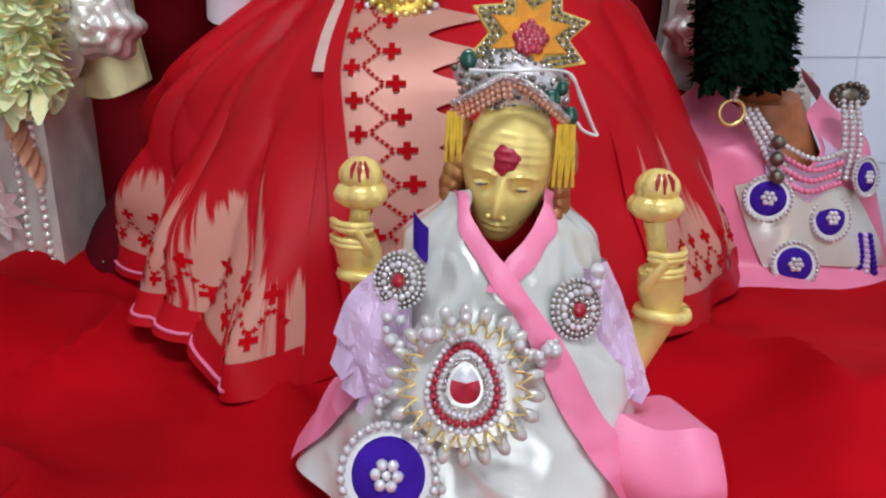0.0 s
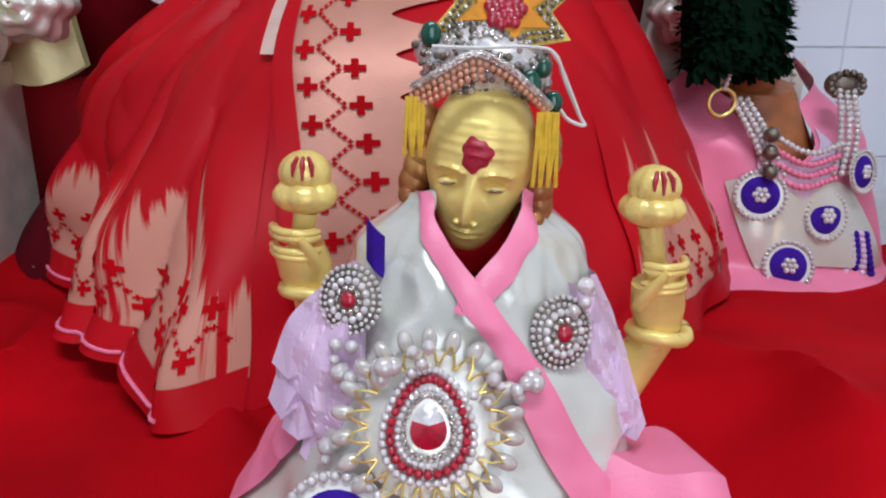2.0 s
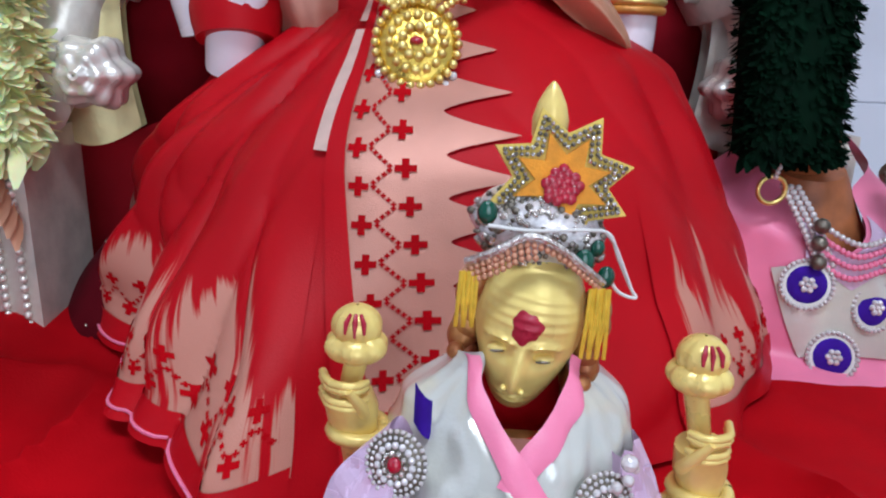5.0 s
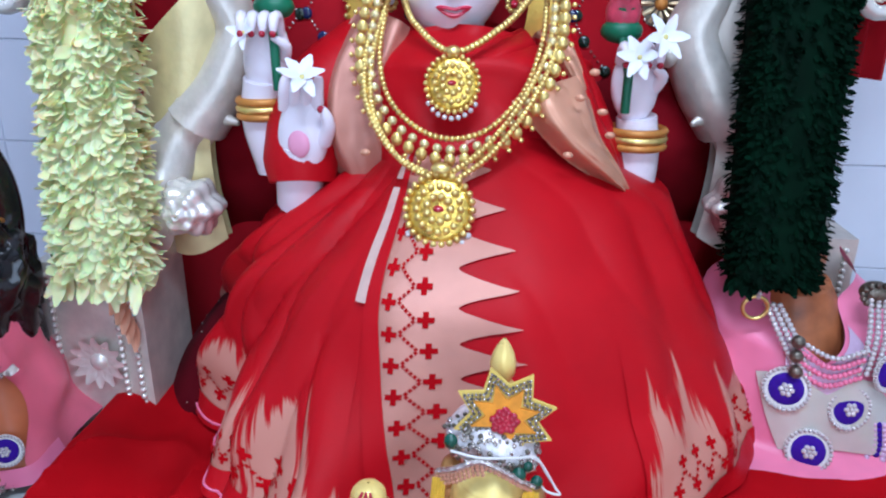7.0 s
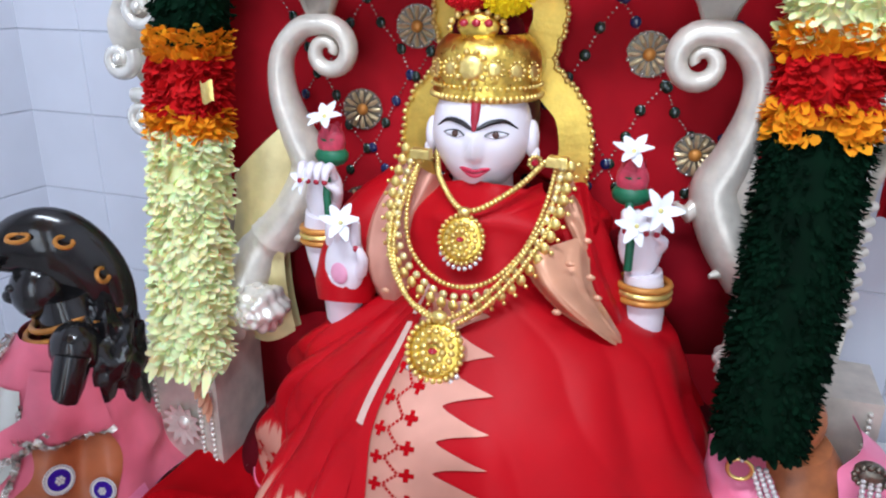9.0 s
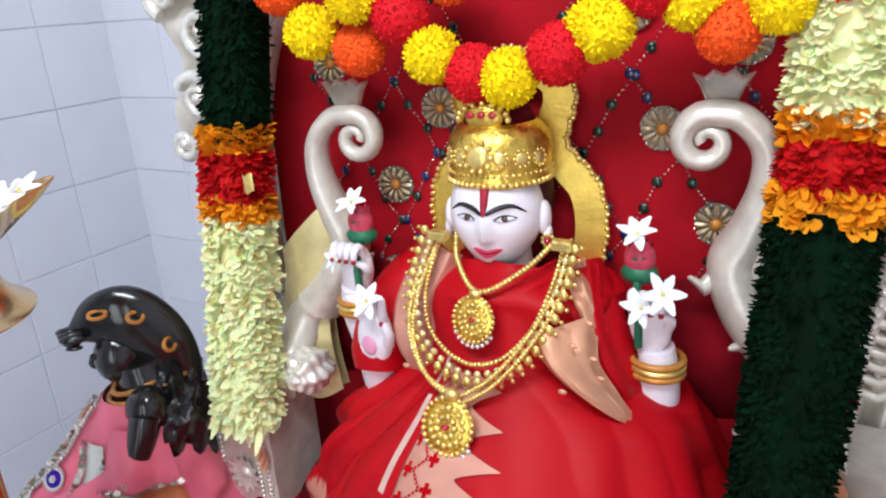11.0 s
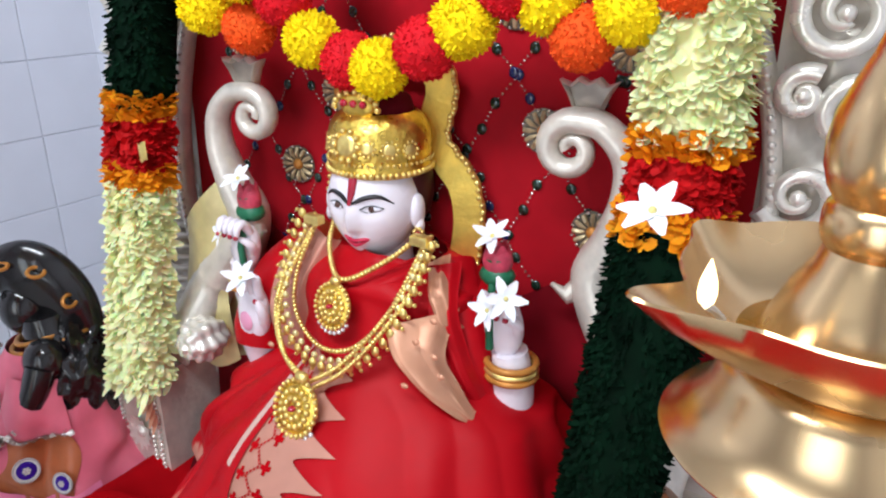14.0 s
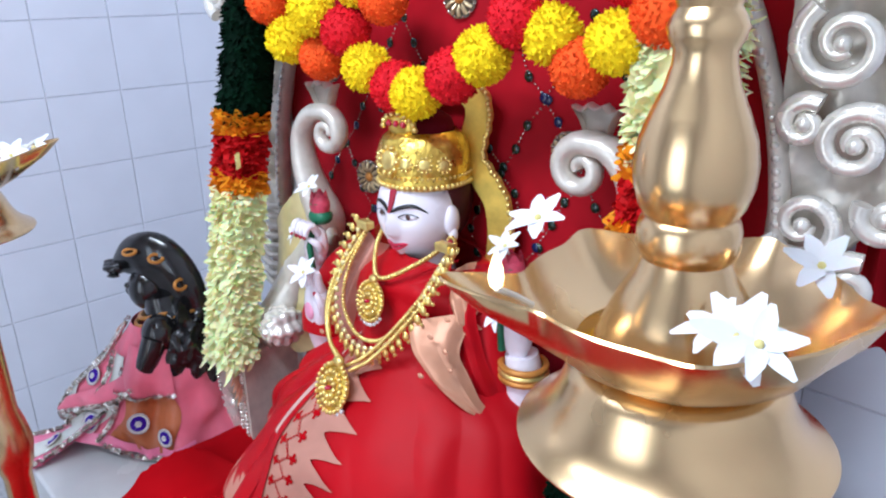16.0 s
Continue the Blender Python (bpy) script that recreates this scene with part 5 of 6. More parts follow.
def paste(a, b):
    t = 2 * math.pi * a
    r = b * (1 + 0.12 * math.sin(3 * t + 1) + 0.07 * math.sin(7 * t))
    p = gilt_head((0.044 * r * math.cos(t)) % 1.0, 0.566 + 0.066 * r * math.sin(t))
    return p + Vector((0, -0.0013 * (1 - b ** 4) - 0.0004 * noise.noise(p * 900), 0))


m.grid(paste, 36, 10, True)
m.slot = 2
for s in (-1, 1):
    m.ball(TURNED @ Vector((s * 0.0105, -0.0232, -0.0076)), (0.0038, 0.0010, 0.0009), 8, 6)
single("gilt_figure", m, [IDOL_GOLD, RED_PAINT, TARNISH, STAINED_GILT], "small gilt figure with raised lotus buds and red forehead paste", "statue")

# its headdress
hd = thing("headdress", (GX, GY, 0.925), "stone-studded silver turban with a yellow star plate and tassels", "headdress")
m = Mesh()
TC = Vector((0.019, 0.437, 0.945))


def turban(a, b):
    t, ph = 2 * math.pi * a, math.pi * (0.05 + 0.9 * b)
    k = 1 + 0.06 * math.sin(3 * t + 9 * b) + 0.03 * math.sin(7 * t - 14 * b)
    return TC + Vector((0.0335 * k * math.sin(ph) * math.cos(t), 0.030 * k * math.sin(ph) * math.sin(t), -0.021 * math.cos(ph) + 0.006 * math.cos(t)* -1 * 0.6))


m.grid(turban, 48, 20, True)
part("turban", m, STONE_WHITE, hd)
rnd = random.Random(12)
m, m2 = Mesh(), Mesh()
for i in range(230):
    p = turban(rnd.uniform(0.5, 1.0), rnd.uniform(0.12, 0.85))
    (m if i % 2 else m2).ball(p + (p - TC) * 0.03, rnd.uniform(0.0011, 0.0022), 6, 5)
part("silver_beads", m, TINSEL, hd, kind="stuff")
part("dark_beads", m2, TARNISH, hd, kind="stuff")
for x, y, z, r in ((-0.0105, 0.409, 0.958, 0.0062), (0.037, 0.406, 0.937, 0.0068), (0.050, 0.412, 0.928, 0.0058), (0.043, 0.407, 0.944, 0.0045)):
    part("green_stone", Mesh().ball((x, y, z), (r * 0.8, r * 0.5, r), 12, 9), EMERALD, hd, "oval green stone")
STAR = Vector((0.025, 0.422, 0.972))


def star(r_out, r_in):
    pts = []
    angles = (-72, -18, 20, 66, 114, 160, 205)
    for i, a in enumerate(angles):
        pts.append((r_out * math.cos(radians(a)), r_out * math.sin(radians(a))))
        if i < 6:
            mid = (a + angles[i + 1]) / 2
            pts.append((r_in * math.cos(radians(mid)), r_in * math.sin(radians(mid))))
    pts.append((r_in * 0.6 * math.cos(radians(246)), r_in * 0.6 * math.sin(radians(246))))
    return pts


POSE = Matrix.Translation(STAR) @ pose(0, 0, 0, -10, 6, 0)
YELLOW_FELT = material("yellow_felt", (0.78, 0.56, 0.12), 0.7, vary=0.15, bump=0.2, bump_scale=900)
ORANGE_FELT = material("orange_felt", (0.80, 0.30, 0.02), 0.7, vary=0.25, scale=120, bump=0.2, bump_scale=900)


def star_plate(name, ro, ri, y, depth, mat):
    pts = star(ro, ri)
    m = Mesh()
    M = POSE @ Matrix.Translation((0, y, 0))
    n = len(pts)
    verts = [M @ Vector((0, 0, 0)), M @ Vector((0, depth, 0))] + [M @ Vector((x, 0, z)) for x, z in pts] + [M @ Vector((x, depth, z)) for x, z in pts]
    faces = []
    for i in range(n):
        j = (i + 1) % n
        faces += [(0, 2 + i, 2 + j), (1, 2 + n + j, 2 + n + i), (2 + i, 2 + n + i, 2 + n + j, 2 + j)]
    m.add(verts, faces)
    return part(name, m, mat, hd, smooth=False)


star_plate("star_plate", 0.0365, 0.0235, 0, 0.003, YELLOW_FELT)
star_plate("star_face", 0.0240, 0.0130, -0.0022, 0.002, ORANGE_FELT)
m, m2 = Mesh(), Mesh()
for ring, (ro, ri) in enumerate(((0.0322, 0.0208), (0.0275, 0.0165))):
    line = [POSE @ Vector((x, -0.0012, z)) for x, z in star(ro, ri)]
    line.append(line[0])
    for i, p in enumerate(even_points(line, 0.0027)):
        (m if i % 2 else m2).ball(p, 0.00125, 6, 5)
part("star_studs", m, TARNISH, hd, kind="stuff")
part("star_sequins", m2, TINSEL, hd, kind="stuff")
m = Mesh()
for i in range(22):
    a, r = i * 2.4, 0.0085 * math.sqrt((i + 0.5) / 22)
    m.ball(POSE @ Vector((r * math.cos(a), -0.003, r * math.sin(a) - 0.002)), (0.0030, 0.0016, 0.0030), 7, 5)
part("red_centre", m, RUBY, hd, "rough red centre", kind="stuff")
m = Mesh()
m.lathe([(0.001, 1.017), (0.004, 1.013), (0.0075, 1.006), (0.0095, 0.998), (0.009, 0.990), (0.006, 0.984), (0.012, 0.978), (0.013, 0.965)], 20, (0.022, 0.452, 0))
part("finial", m, IDOL_GOLD, hd, "gilt bud-shaped finial")
line = path_points([(-0.019, 0.408, 0.930), (-0.006, 0.402, 0.938), (0.008, 0.401, 0.946), (0.022, 0.401, 0.942), (0.036, 0.404, 0.932), (0.048, 0.410, 0.922)], 40)
m = Mesh()
for i, p in enumerate(even_points(line, 0.0033)):
    for j in range(3 if p.x < 0.012 else 1):
        m.ball(p + Vector((0.0006 * j, -0.001, -0.0031 * j)), (0.0016, 0.0016, 0.0018), 7, 5)
part("bead_fringe", m, ZARI_GOLD, hd, "orange-gold bead fringe", kind="stuff")
m = Mesh()
m.tube([p + Vector((0, -0.001, 0.004)) for p in line], 0.0022, 7)
part("fringe_band", m, TINSEL, hd)
for x, z0, z1, n in ((-0.0165, 0.930, 0.902, 7), (0.047, 0.924, 0.888, 8)):
    m = Mesh()
    for i in range(n):
        xx = x + (i - n / 2) * 0.0013
        m.tube([(xx, 0.405 + 0.001 * (i % 3), z0), (xx + 0.0008 * ((i * 7) % 3 - 1), 0.402, (z0 + z1) / 2), (xx + 0.0012 * ((i * 5) % 3 - 1), 0.404, z1 + 0.003 * ((i * 3) % 3))], 0.0011, 6)
    part("tassel", m, TASSEL, hd, "yellow bugle-bead tassel")
m = Mesh()
m.tube(path_points([(-0.010, 0.405, 0.953), (0.010, 0.400, 0.953), (0.035, 0.402, 0.954), (0.048, 0.408, 0.951), (0.055, 0.412, 0.938), (0.064, 0.415, 0.922), (0.067, 0.415, 0.917), (0.058, 0.413, 0.920), (0.052, 0.412, 0.927)], 50), 0.0009, 6)
m.tube(path_points([(0.045, 0.405, 0.953), (0.052, 0.410, 0.945), (0.060, 0.413, 0.930), (0.0645, 0.414, 0.921)], 30), 0.0008, 6)
part("thread", m, THREAD, hd, "loose white tying thread")

# its clothes
robe = thing("robe", (0.01, 0.41, 0.70), "white satin robe with crossed pink borders on the gilt figure", "robe")


def robe_at(u, v, out=0.0):
    a = u * radians(125)
    rx = 0.034 + 0.024 * smooth_step(0, 0.16, v) + 0.010 * smooth_step(0.1, 0.5, v) + 0.070 * max(v - 0.3, 0) ** 1.2
    ry = 0.022 + 0.022 * smooth_step(0, 0.3, v) + 0.070 * max(v, 0) ** 1.3
    z = 0.892 - 0.185 * v - 0.012 * abs(math.sin(a)) * (1 - v)
    w = 0.0025 * math.sin(u * 9 + v * 7) + 0.004 * v * v * math.sin(u * 16) + 0.006 * max(v, 0) * noise.noise(Vector((u * 4, v * 5, 3.0))) + 0.0022 * noise.noise(Vector((u * 11, v * 9, 6.0))) + 0.007 * smooth_step(0.03, 0.3, v) * (0.35 - abs(noise.noise(Vector((u * 5 + v * 3, v * 6 - u * 3, 2.0)))))
    k = 1 + (w + out) / rx
    return Vector((0.016 - 0.008 * v + rx * k * math.sin(a), 0.432 - ry * k * math.copysign(abs(math.cos(a)) ** 0.8, math.cos(a)), z))


# open V neck: the top edge dips in the middle
neck_v = lambda u: 0.27 * max(0, 1 - abs(u + 0.02) / 0.32)
m = Mesh().grid(lambda a, b: robe_at(a * 2 - 1, neck_v(a * 2 - 1) + (1 - neck_v(a * 2 - 1)) * b), 110, 60)
part("bodice", m, SATIN, robe, "white satin bodice")


def band(path, width, out):
    def fn(a, b):
        t = b * (len(path) - 1)
        i = min(int(t), len(path) - 2)
        u = path[i][0] + (path[i + 1][0] - path[i][0]) * (t - i)
        v = path[i][1] + (path[i + 1][1] - path[i][1]) * (t - i)
        w = width[0] + (width[1] - width[0]) * b
        return robe_at(u + (a - 0.5) * w, v + (a - 0.5) * w * 0.15, out + 0.002 * math.sin(a * math.pi))
    return Mesh().grid(fn, 8, 60)


part("neck_border", band([(0.36, 0.0), (0.18, 0.12), (-0.02, 0.27), (-0.04, 0.30)], (0.11, 0.10), 0.002), PINK, robe, "pink satin border")
part("neck_border", band([(-0.38, 0.0), (-0.2, 0.12), (-0.03, 0.26), (0.12, 0.42), (0.22, 0.62), (0.34, 0.85), (0.44, 1.0)], (0.11, 0.15), 0.004), PINK, robe, "pink satin border crossing the chest")
part("side_border", band([(-0.55, 0.62), (-0.66, 0.80), (-0.78, 1.0)], (0.16, 0.22), 0.004), PINK, robe, "pink satin side border")
m = Mesh().grid(lambda a, b: Vector((0.060 + 0.075 * a, 0.362 + 0.012 * math.cos(a * 4) - 0.022 * math.sin(b * math.pi), 0.700 + 0.062 * b * (0.85 + 0.15 * math.sin(a * 3)) + 0.004 * math.sin(a * 9))), 30, 20)
m.grid(lambda a, b: Vector((0.060 + 0.075 * a, 0.362 + 0.012 * math.cos(a * 4) * (1 - b) + 0.05 * b, 0.700 + 0.062 * (0.85 + 0.15 * math.sin(a * 3)) + 0.004 * math.sin(a * 9) - 0.012 * b)), 30, 6)
part("side_fold", m, PINK, robe, "stiff pink satin fold")
m = Mesh().ball((GX, 0.440, 0.852), (0.033, 0.023, 0.026), 24, 14)
part("neck_cloth", m, SILK, robe, "red cloth at the neck")
for s, edge, inner_edge in ((-1, [(-0.052, 0.405, 0.846), (-0.078, 0.400, 0.822), (-0.084, 0.394, 0.796), (-0.073, 0.388, 0.776), (-0.060, 0.386, 0.757)], [(-0.040, 0.394, 0.848), (-0.040, 0.384, 0.812), (-0.040, 0.378, 0.790), (-0.043, 0.374, 0.775), (-0.046, 0.374, 0.758)]),
                            (1, [(0.078, 0.415, 0.842), (0.089, 0.408, 0.820), (0.095, 0.402, 0.800), (0.100, 0.396, 0.784), (0.104, 0.392, 0.768)], [(0.060, 0.396, 0.842), (0.058, 0.388, 0.812), (0.060, 0.384, 0.796), (0.065, 0.380, 0.782), (0.071, 0.378, 0.766)])):
    e, f = path_points(edge, 24), path_points(inner_edge, 24)

    def sheet(a, b):
        t = 1 - abs(2 * a - 1)
        i = round(b * 24)
        p = e[i].lerp(f[i], t)
        crease = abs((t * 2.5 + b * 1.7) % 1.0 - 0.5) * 2
        rise = 0.007 * math.sin(math.pi * t) + 0.005 * crease + 0.003 * abs((b * 4 - t) % 1.0 - 0.5)
        return p + Vector((0, -rise if a < 0.5 else 0.012 * math.sin(math.pi * t), 0))
    sl = part("sleeve", Mesh().grid(sheet, 40, 24, True), SATIN_LILAC, robe, "stiff lilac-white satin sleeve, creased flat", smooth=False)
    for i in range(5):
        p = e[4 + 4 * i] + Vector((0, -0.004, 0))
        w, h, lift = 0.013 + 0.003 * (i % 2), 0.015, 0.004 * (i % 3)
        rows = [p, p + Vector((-s * w * 0.4, -0.005, 0.002)), p + Vector((-s * w, -0.004, -0.003)), p + Vector((-s * w * 0.9, -0.006, -h)), p + Vector((-s * w * 0.3, -0.009 - lift, -h * 1.1)), p + Vector((s * 0.004, -0.004, -h * 0.8))]
        m = Mesh().add(rows + [q + Vector((0, 0.0012, 0)) for q in rows], [(0, 1, 4, 5), (1, 2, 3, 4), (11, 10, 7, 6), (10, 9, 8, 7)] + [(k, k + 6, (k + 1) % 6 + 6, (k + 1) % 6) for k in range(6)])
        part("pleat", m, SATIN_LILAC, sl, smooth=False)


# its jewels
def facing(n):
    q = Vector(n).normalized().to_track_quat("Z", "Y").to_matrix()
    if (q @ Vector((0, 1, 0))).z < 0:
        q = q @ Matrix.Rotation(math.pi, 3, "Z")
    return q


def medallion(at, r, n, label):
    t = thing("medallion", at, label, "brooch", "stone medallions")
    c, q = Vector(at), facing(n)
    part("plate", Mesh().ball(c, (r, r * 1.08, r * 0.25), 24, 8, q), TARNISH, t)
    for ring, size, count, mat, name in ((0.98, 0.085, 30, PEARL, "pearl_rim"), (0.79, 0.075, 26, STONE_WHITE, "clear_ring"), (0.58, 0.13, 15, STONE_WHITE, "stone_ring"), (0.36, 0.11, 10, TINSEL, "inner_ring")):
        m = Mesh()
        for j in range(count):
            b = 2 * math.pi * j / count
            m.ball(c + q @ Vector((r * ring * math.cos(b), r * ring * 1.06 * math.sin(b), r * (0.32 - 0.22 * ring))), r * size, 7, 5)
        part(name, m, mat, t, kind="stuff")
    part("red_stone", Mesh().ball(c + q @ Vector((0, 0, r * 0.26)), (r * 0.24, r * 0.27, r * 0.16), 14, 8, q), RUBY, t, "rounded red stone")
    return t


medallion((-0.047, 0.386, 0.836), 0.0155, (-0.35, -1, 0.25), "round medallion with pearls, clear stones and red centre")
medallion((0.053, 0.376, 0.823), 0.0165, (0.35, -1, 0.25), "round medallion with pearls, clear stones and red centre")
BC, BQ = Vector((-0.011, 0.350, 0.789)), facing((-0.03, -1, 0.42))
brooch = thing("teardrop_brooch", BC, "large oval brooch with clear stones and a red teardrop", "brooch")


def drop(r, k):
    """Teardrop outline, point up."""
    out = []
    for i in range(k):
        t = 2 * math.pi * i / k
        out.append((r * 0.80 * math.sin(t) * (1 - 0.22 * math.cos(t)), -r * math.cos(t) * -1.0))
    return [(x, z) for x, z in out]


R = 0.034
m = Mesh()
m.grid(lambda a, b: BC + BQ @ Vector((R * 0.92 * b * math.cos(a * 6.2832), R * 1.0 * b * math.sin(a * 6.2832), 0.004 * (1 - b * b))), 40, 8, True)
part("plate", m, SILVER_BRIGHT, brooch)
for ring, size, count, mat, name, up in ((0.50, 0.0016, 34, STONE_WHITE, "stone_border", 0.0052), (0.62, 0.0023, 30, RUBY, "red_stone_ring", 0.0045), (0.74, 0.0020, 40, STONE_WHITE, "stone_ring", 0.004), (0.40, 0.0014, 30, TINSEL, "inner_border", 0.0055)):
    m = Mesh()
    for x, z in drop(R * ring, count):
        m.ball(BC + BQ @ Vector((x, z, up)), size, 7, 5)
    part(name, m, mat, brooch, kind="stuff")
pts = drop(R * 0.30, 24)
mid = BC + BQ @ Vector((0, 0.001, 0.009))
# the stone's highlight is modelled as a white upper half
for upper, mat, lab in ((False, RUBY, "red lower half of the teardrop"), (True, STONE_WHITE, "upper half of the teardrop, coloured white as a glint")):
    m = Mesh()
    for i in range(24):
        (x0, z0), (x1, z1) = pts[i], pts[(i + 1) % 24]
        if ((z0 + z1) / 2 > 0.002) == upper:
            m.add([mid, BC + BQ @ Vector((x0, z0, 0.005)), BC + BQ @ Vector((x1, z1, 0.005))], [(0, 1, 2)])
    part("teardrop_stone", m, mat, brooch, lab, smooth=False)
for i in range(22):
    a = 2 * math.pi * (i + 0.5) / 22
    d = BQ @ Vector((math.cos(a), math.sin(a), 0))
    tng = BQ @ Vector((-math.sin(a), math.cos(a), 0))
    up = BQ @ Vector((0, 0, 1))
    c = BC + d * R * 1.0
    m = Mesh()
    m.tube([c - tng * 0.0036 - d * 0.007 + up * 0.0035, c - tng * 0.0026 - d * 0.002 + up * 0.004, c + d * 0.003 + up * 0.004, c + tng * 0.0026 - d * 0.002 + up * 0.004, c + tng * 0.0036 - d * 0.007 + up * 0.0035], 0.0007, 6)
    loop = part("gold_loop", m, GOLD, brooch)
    part("pearl_drop", Mesh().ball(c + d * 0.0045 + up * 0.001, (0.0037, 0.0058, 0.0030), 12, 8, BQ @ Matrix.Rotation(a - math.pi / 2, 3, "Z")), DROP, loop)
strand = thing("pearl_strand", (0.0, 0.36, 0.80), "clustered pearls linking the medallions and the brooch", "necklace")
rnd = random.Random(21)
for pts in ([(-0.050, 0.378, 0.815), (-0.045, 0.366, 0.806), (-0.030, 0.356, 0.812), (-0.012, 0.352, 0.822)], [(0.012, 0.350, 0.808), (0.024, 0.352, 0.802), (0.036, 0.360, 0.804), (0.046, 0.366, 0.803)], [(0.062, 0.378, 0.838), (0.066, 0.386, 0.848)], [(-0.052, 0.362, 0.775), (-0.058, 0.352, 0.755), (-0.056, 0.345, 0.738), (-0.040, 0.338, 0.728), (-0.018, 0.335, 0.730)]):
    for p in even_points(path_points(pts, 20), 0.0068):
        for j in range(2):
            q = p + Vector((rnd.uniform(-0.006, 0.006), rnd.uniform(-0.003, 0), rnd.uniform(-0.006, 0.006)))
            part("pearl", Mesh().ball(q, rnd.uniform(0.0022, 0.0048), 10, 7), PEARL if rnd.random() < 0.75 else STONE_WHITE, strand)


def felt_button(at, r, n, group="purple felt buttons", label="purple felt disc ringed with pearls, flower of stones inside"):
    t = thing("felt_button", at, label, "button", group)
    c, q = Vector(at), facing(n)
    part("felt_disc", Mesh().ball(c, (r * 0.8, r * 0.8, r * 0.16), 24, 6, q), PURPLE, t)
    part("backing", Mesh().ball(c - q @ Vector((0, 0, r * 0.05)), (r * 1.08, r * 1.08, r * 0.1), 24, 6, q), THREAD, t)
    m = Mesh()
    for j in range(30):
        b = 2 * math.pi * j / 30
        m.ball(c + q @ Vector((r * math.cos(b), r * math.sin(b), r * 0.05)), r * 0.10, 7, 5)
    part("pearl_ring", m, PEARL, t, kind="stuff")
    m = Mesh()
    for j in range(6):
        b = 2 * math.pi * j / 6
        m.ball(c + q @ Vector((r * 0.23 * math.cos(b), r * 0.23 * math.sin(b), r * 0.17)), r * 0.13, 8, 6)
    m.ball(c + q @ Vector((0, 0, r * 0.2)), r * 0.11, 8, 6)
    part("stone_flower", m, STONE_WHITE, t)


felt_button((-0.052, 0.333, 0.744), 0.026, (-0.2, -1, 0.5), label="purple felt disc with pearls at the robe's hem")
m = Mesh().grid(lambda a, b: Vector((-0.040 + 0.009 * a, 0.398 - 0.004 * math.sin(a * 3.1), 0.852 + 0.022 * b - 0.01 * a)), 6, 6)
single("purple_ribbon", m, PURPLE, "folded purple ribbon behind a medallion", "ribbon")
settle(known, (0.0137, 0.40, 0.8846), (0.0045, 0.020, 0.0045), 0.985, 1.3)

# ---- pink-robed stone figure on the right of the throne ----
known = made_so_far()
PX, PY = 0.405, 0.885
m = Mesh()
m.tube([(PX - 0.01, PY, 0.72), (PX - 0.01, PY, 0.85), (PX - 0.01, PY - 0.012, 0.875), (PX - 0.015, PY - 0.02, 0.91)], [0.07, 0.075, 0.055, 0.036], 20)
m.ball((PX - 0.024, PY - 0.015, 0.938), (0.033, 0.037, 0.042), 24, 16)
m.ball((PX - 0.024, PY - 0.048, 0.930), (0.010, 0.012, 0.012), 12, 8)
single("stone_figure", m, CLAY, "small orange-brown stone figure in a pink robe", "statue")


def pink_at(u, v, out=0.0):
    a = u * radians(120)
    rx = 0.062 + 0.055 * smooth_step(0, 0.25, v) + 0.030 * smooth_step(0.3, 1, v)
    ry = 0.040 + 0.045 * smooth_step(0, 0.3, v) + 0.030 * v + 0.055 * smooth_step(0.87, 1.0, v)
    z = 0.925 - 0.225 * v - 0.02 * math.cos(a) * (1 - v) ** 2 * 2
    w = 0.003 * math.sin(u * 11 + 5 * v) + 0.004 * v * math.sin(u * 19 - 3 * v)
    k = 1 + (w + out) / rx
    return Vector((PX - 0.010 + 0.035 * v + rx * k * math.sin(a), PY - ry * k * math.copysign(abs(math.cos(a)) ** 0.8, math.cos(a)), z))


gown = thing("pink_robe", (PX, PY - 0.03, 0.70), "pink and cream satin robe on the stone figure", "robe", "robes of the side figures")
neck2 = lambda u: 0.30 * max(0, 1 - abs(u - 0.02) / 0.34)
m = Mesh().grid(lambda a, b: pink_at(a * 2 - 1, neck2(a * 2 - 1) + (1 - neck2(a * 2 - 1)) * b), 90, 40)
part("robe_body", m, PINK, gown)
m = Mesh().grid(lambda a, b: pink_at(-0.30 + 0.60 * a + 0.14 * b, 0.46 - 0.10 * math.sin(a * math.pi) + (0.42 + 0.08 * math.sin(a * math.pi)) * b, 0.004), 40, 30)
part("cream_panel", m, SATIN, gown, "cream satin front panel")
m = Mesh().grid(lambda a, b: pink_at(-0.16 + 0.40 * a, neck2(-0.16 + 0.40 * a) + 0.01 + 0.20 * b, 0.005), 30, 10)
part("red_panel", m, SATIN_LILAC, gown)
clasp = thing("shoulder_clasp", (PX + 0.055, PY - 0.06, 0.918), "dark beaded clasp holding the pearl strings", "clasp")
part("boss", Mesh().ball((PX + 0.055, PY - 0.060, 0.918), (0.018, 0.014, 0.014), 14, 10), TARNISH, clasp)
for i in range(14):
    a = 2 * math.pi * i / 14
    part("bead", Mesh().ball((PX + 0.055 + 0.018 * math.cos(a), PY - 0.070, 0.918 + 0.013 * math.sin(a)), 0.004, 7, 5), TARNISH, clasp)
ps = thing("pearl_necklace", (PX, PY - 0.09, 0.85), "strings of white pearls joined by pink bead rows", "necklace")
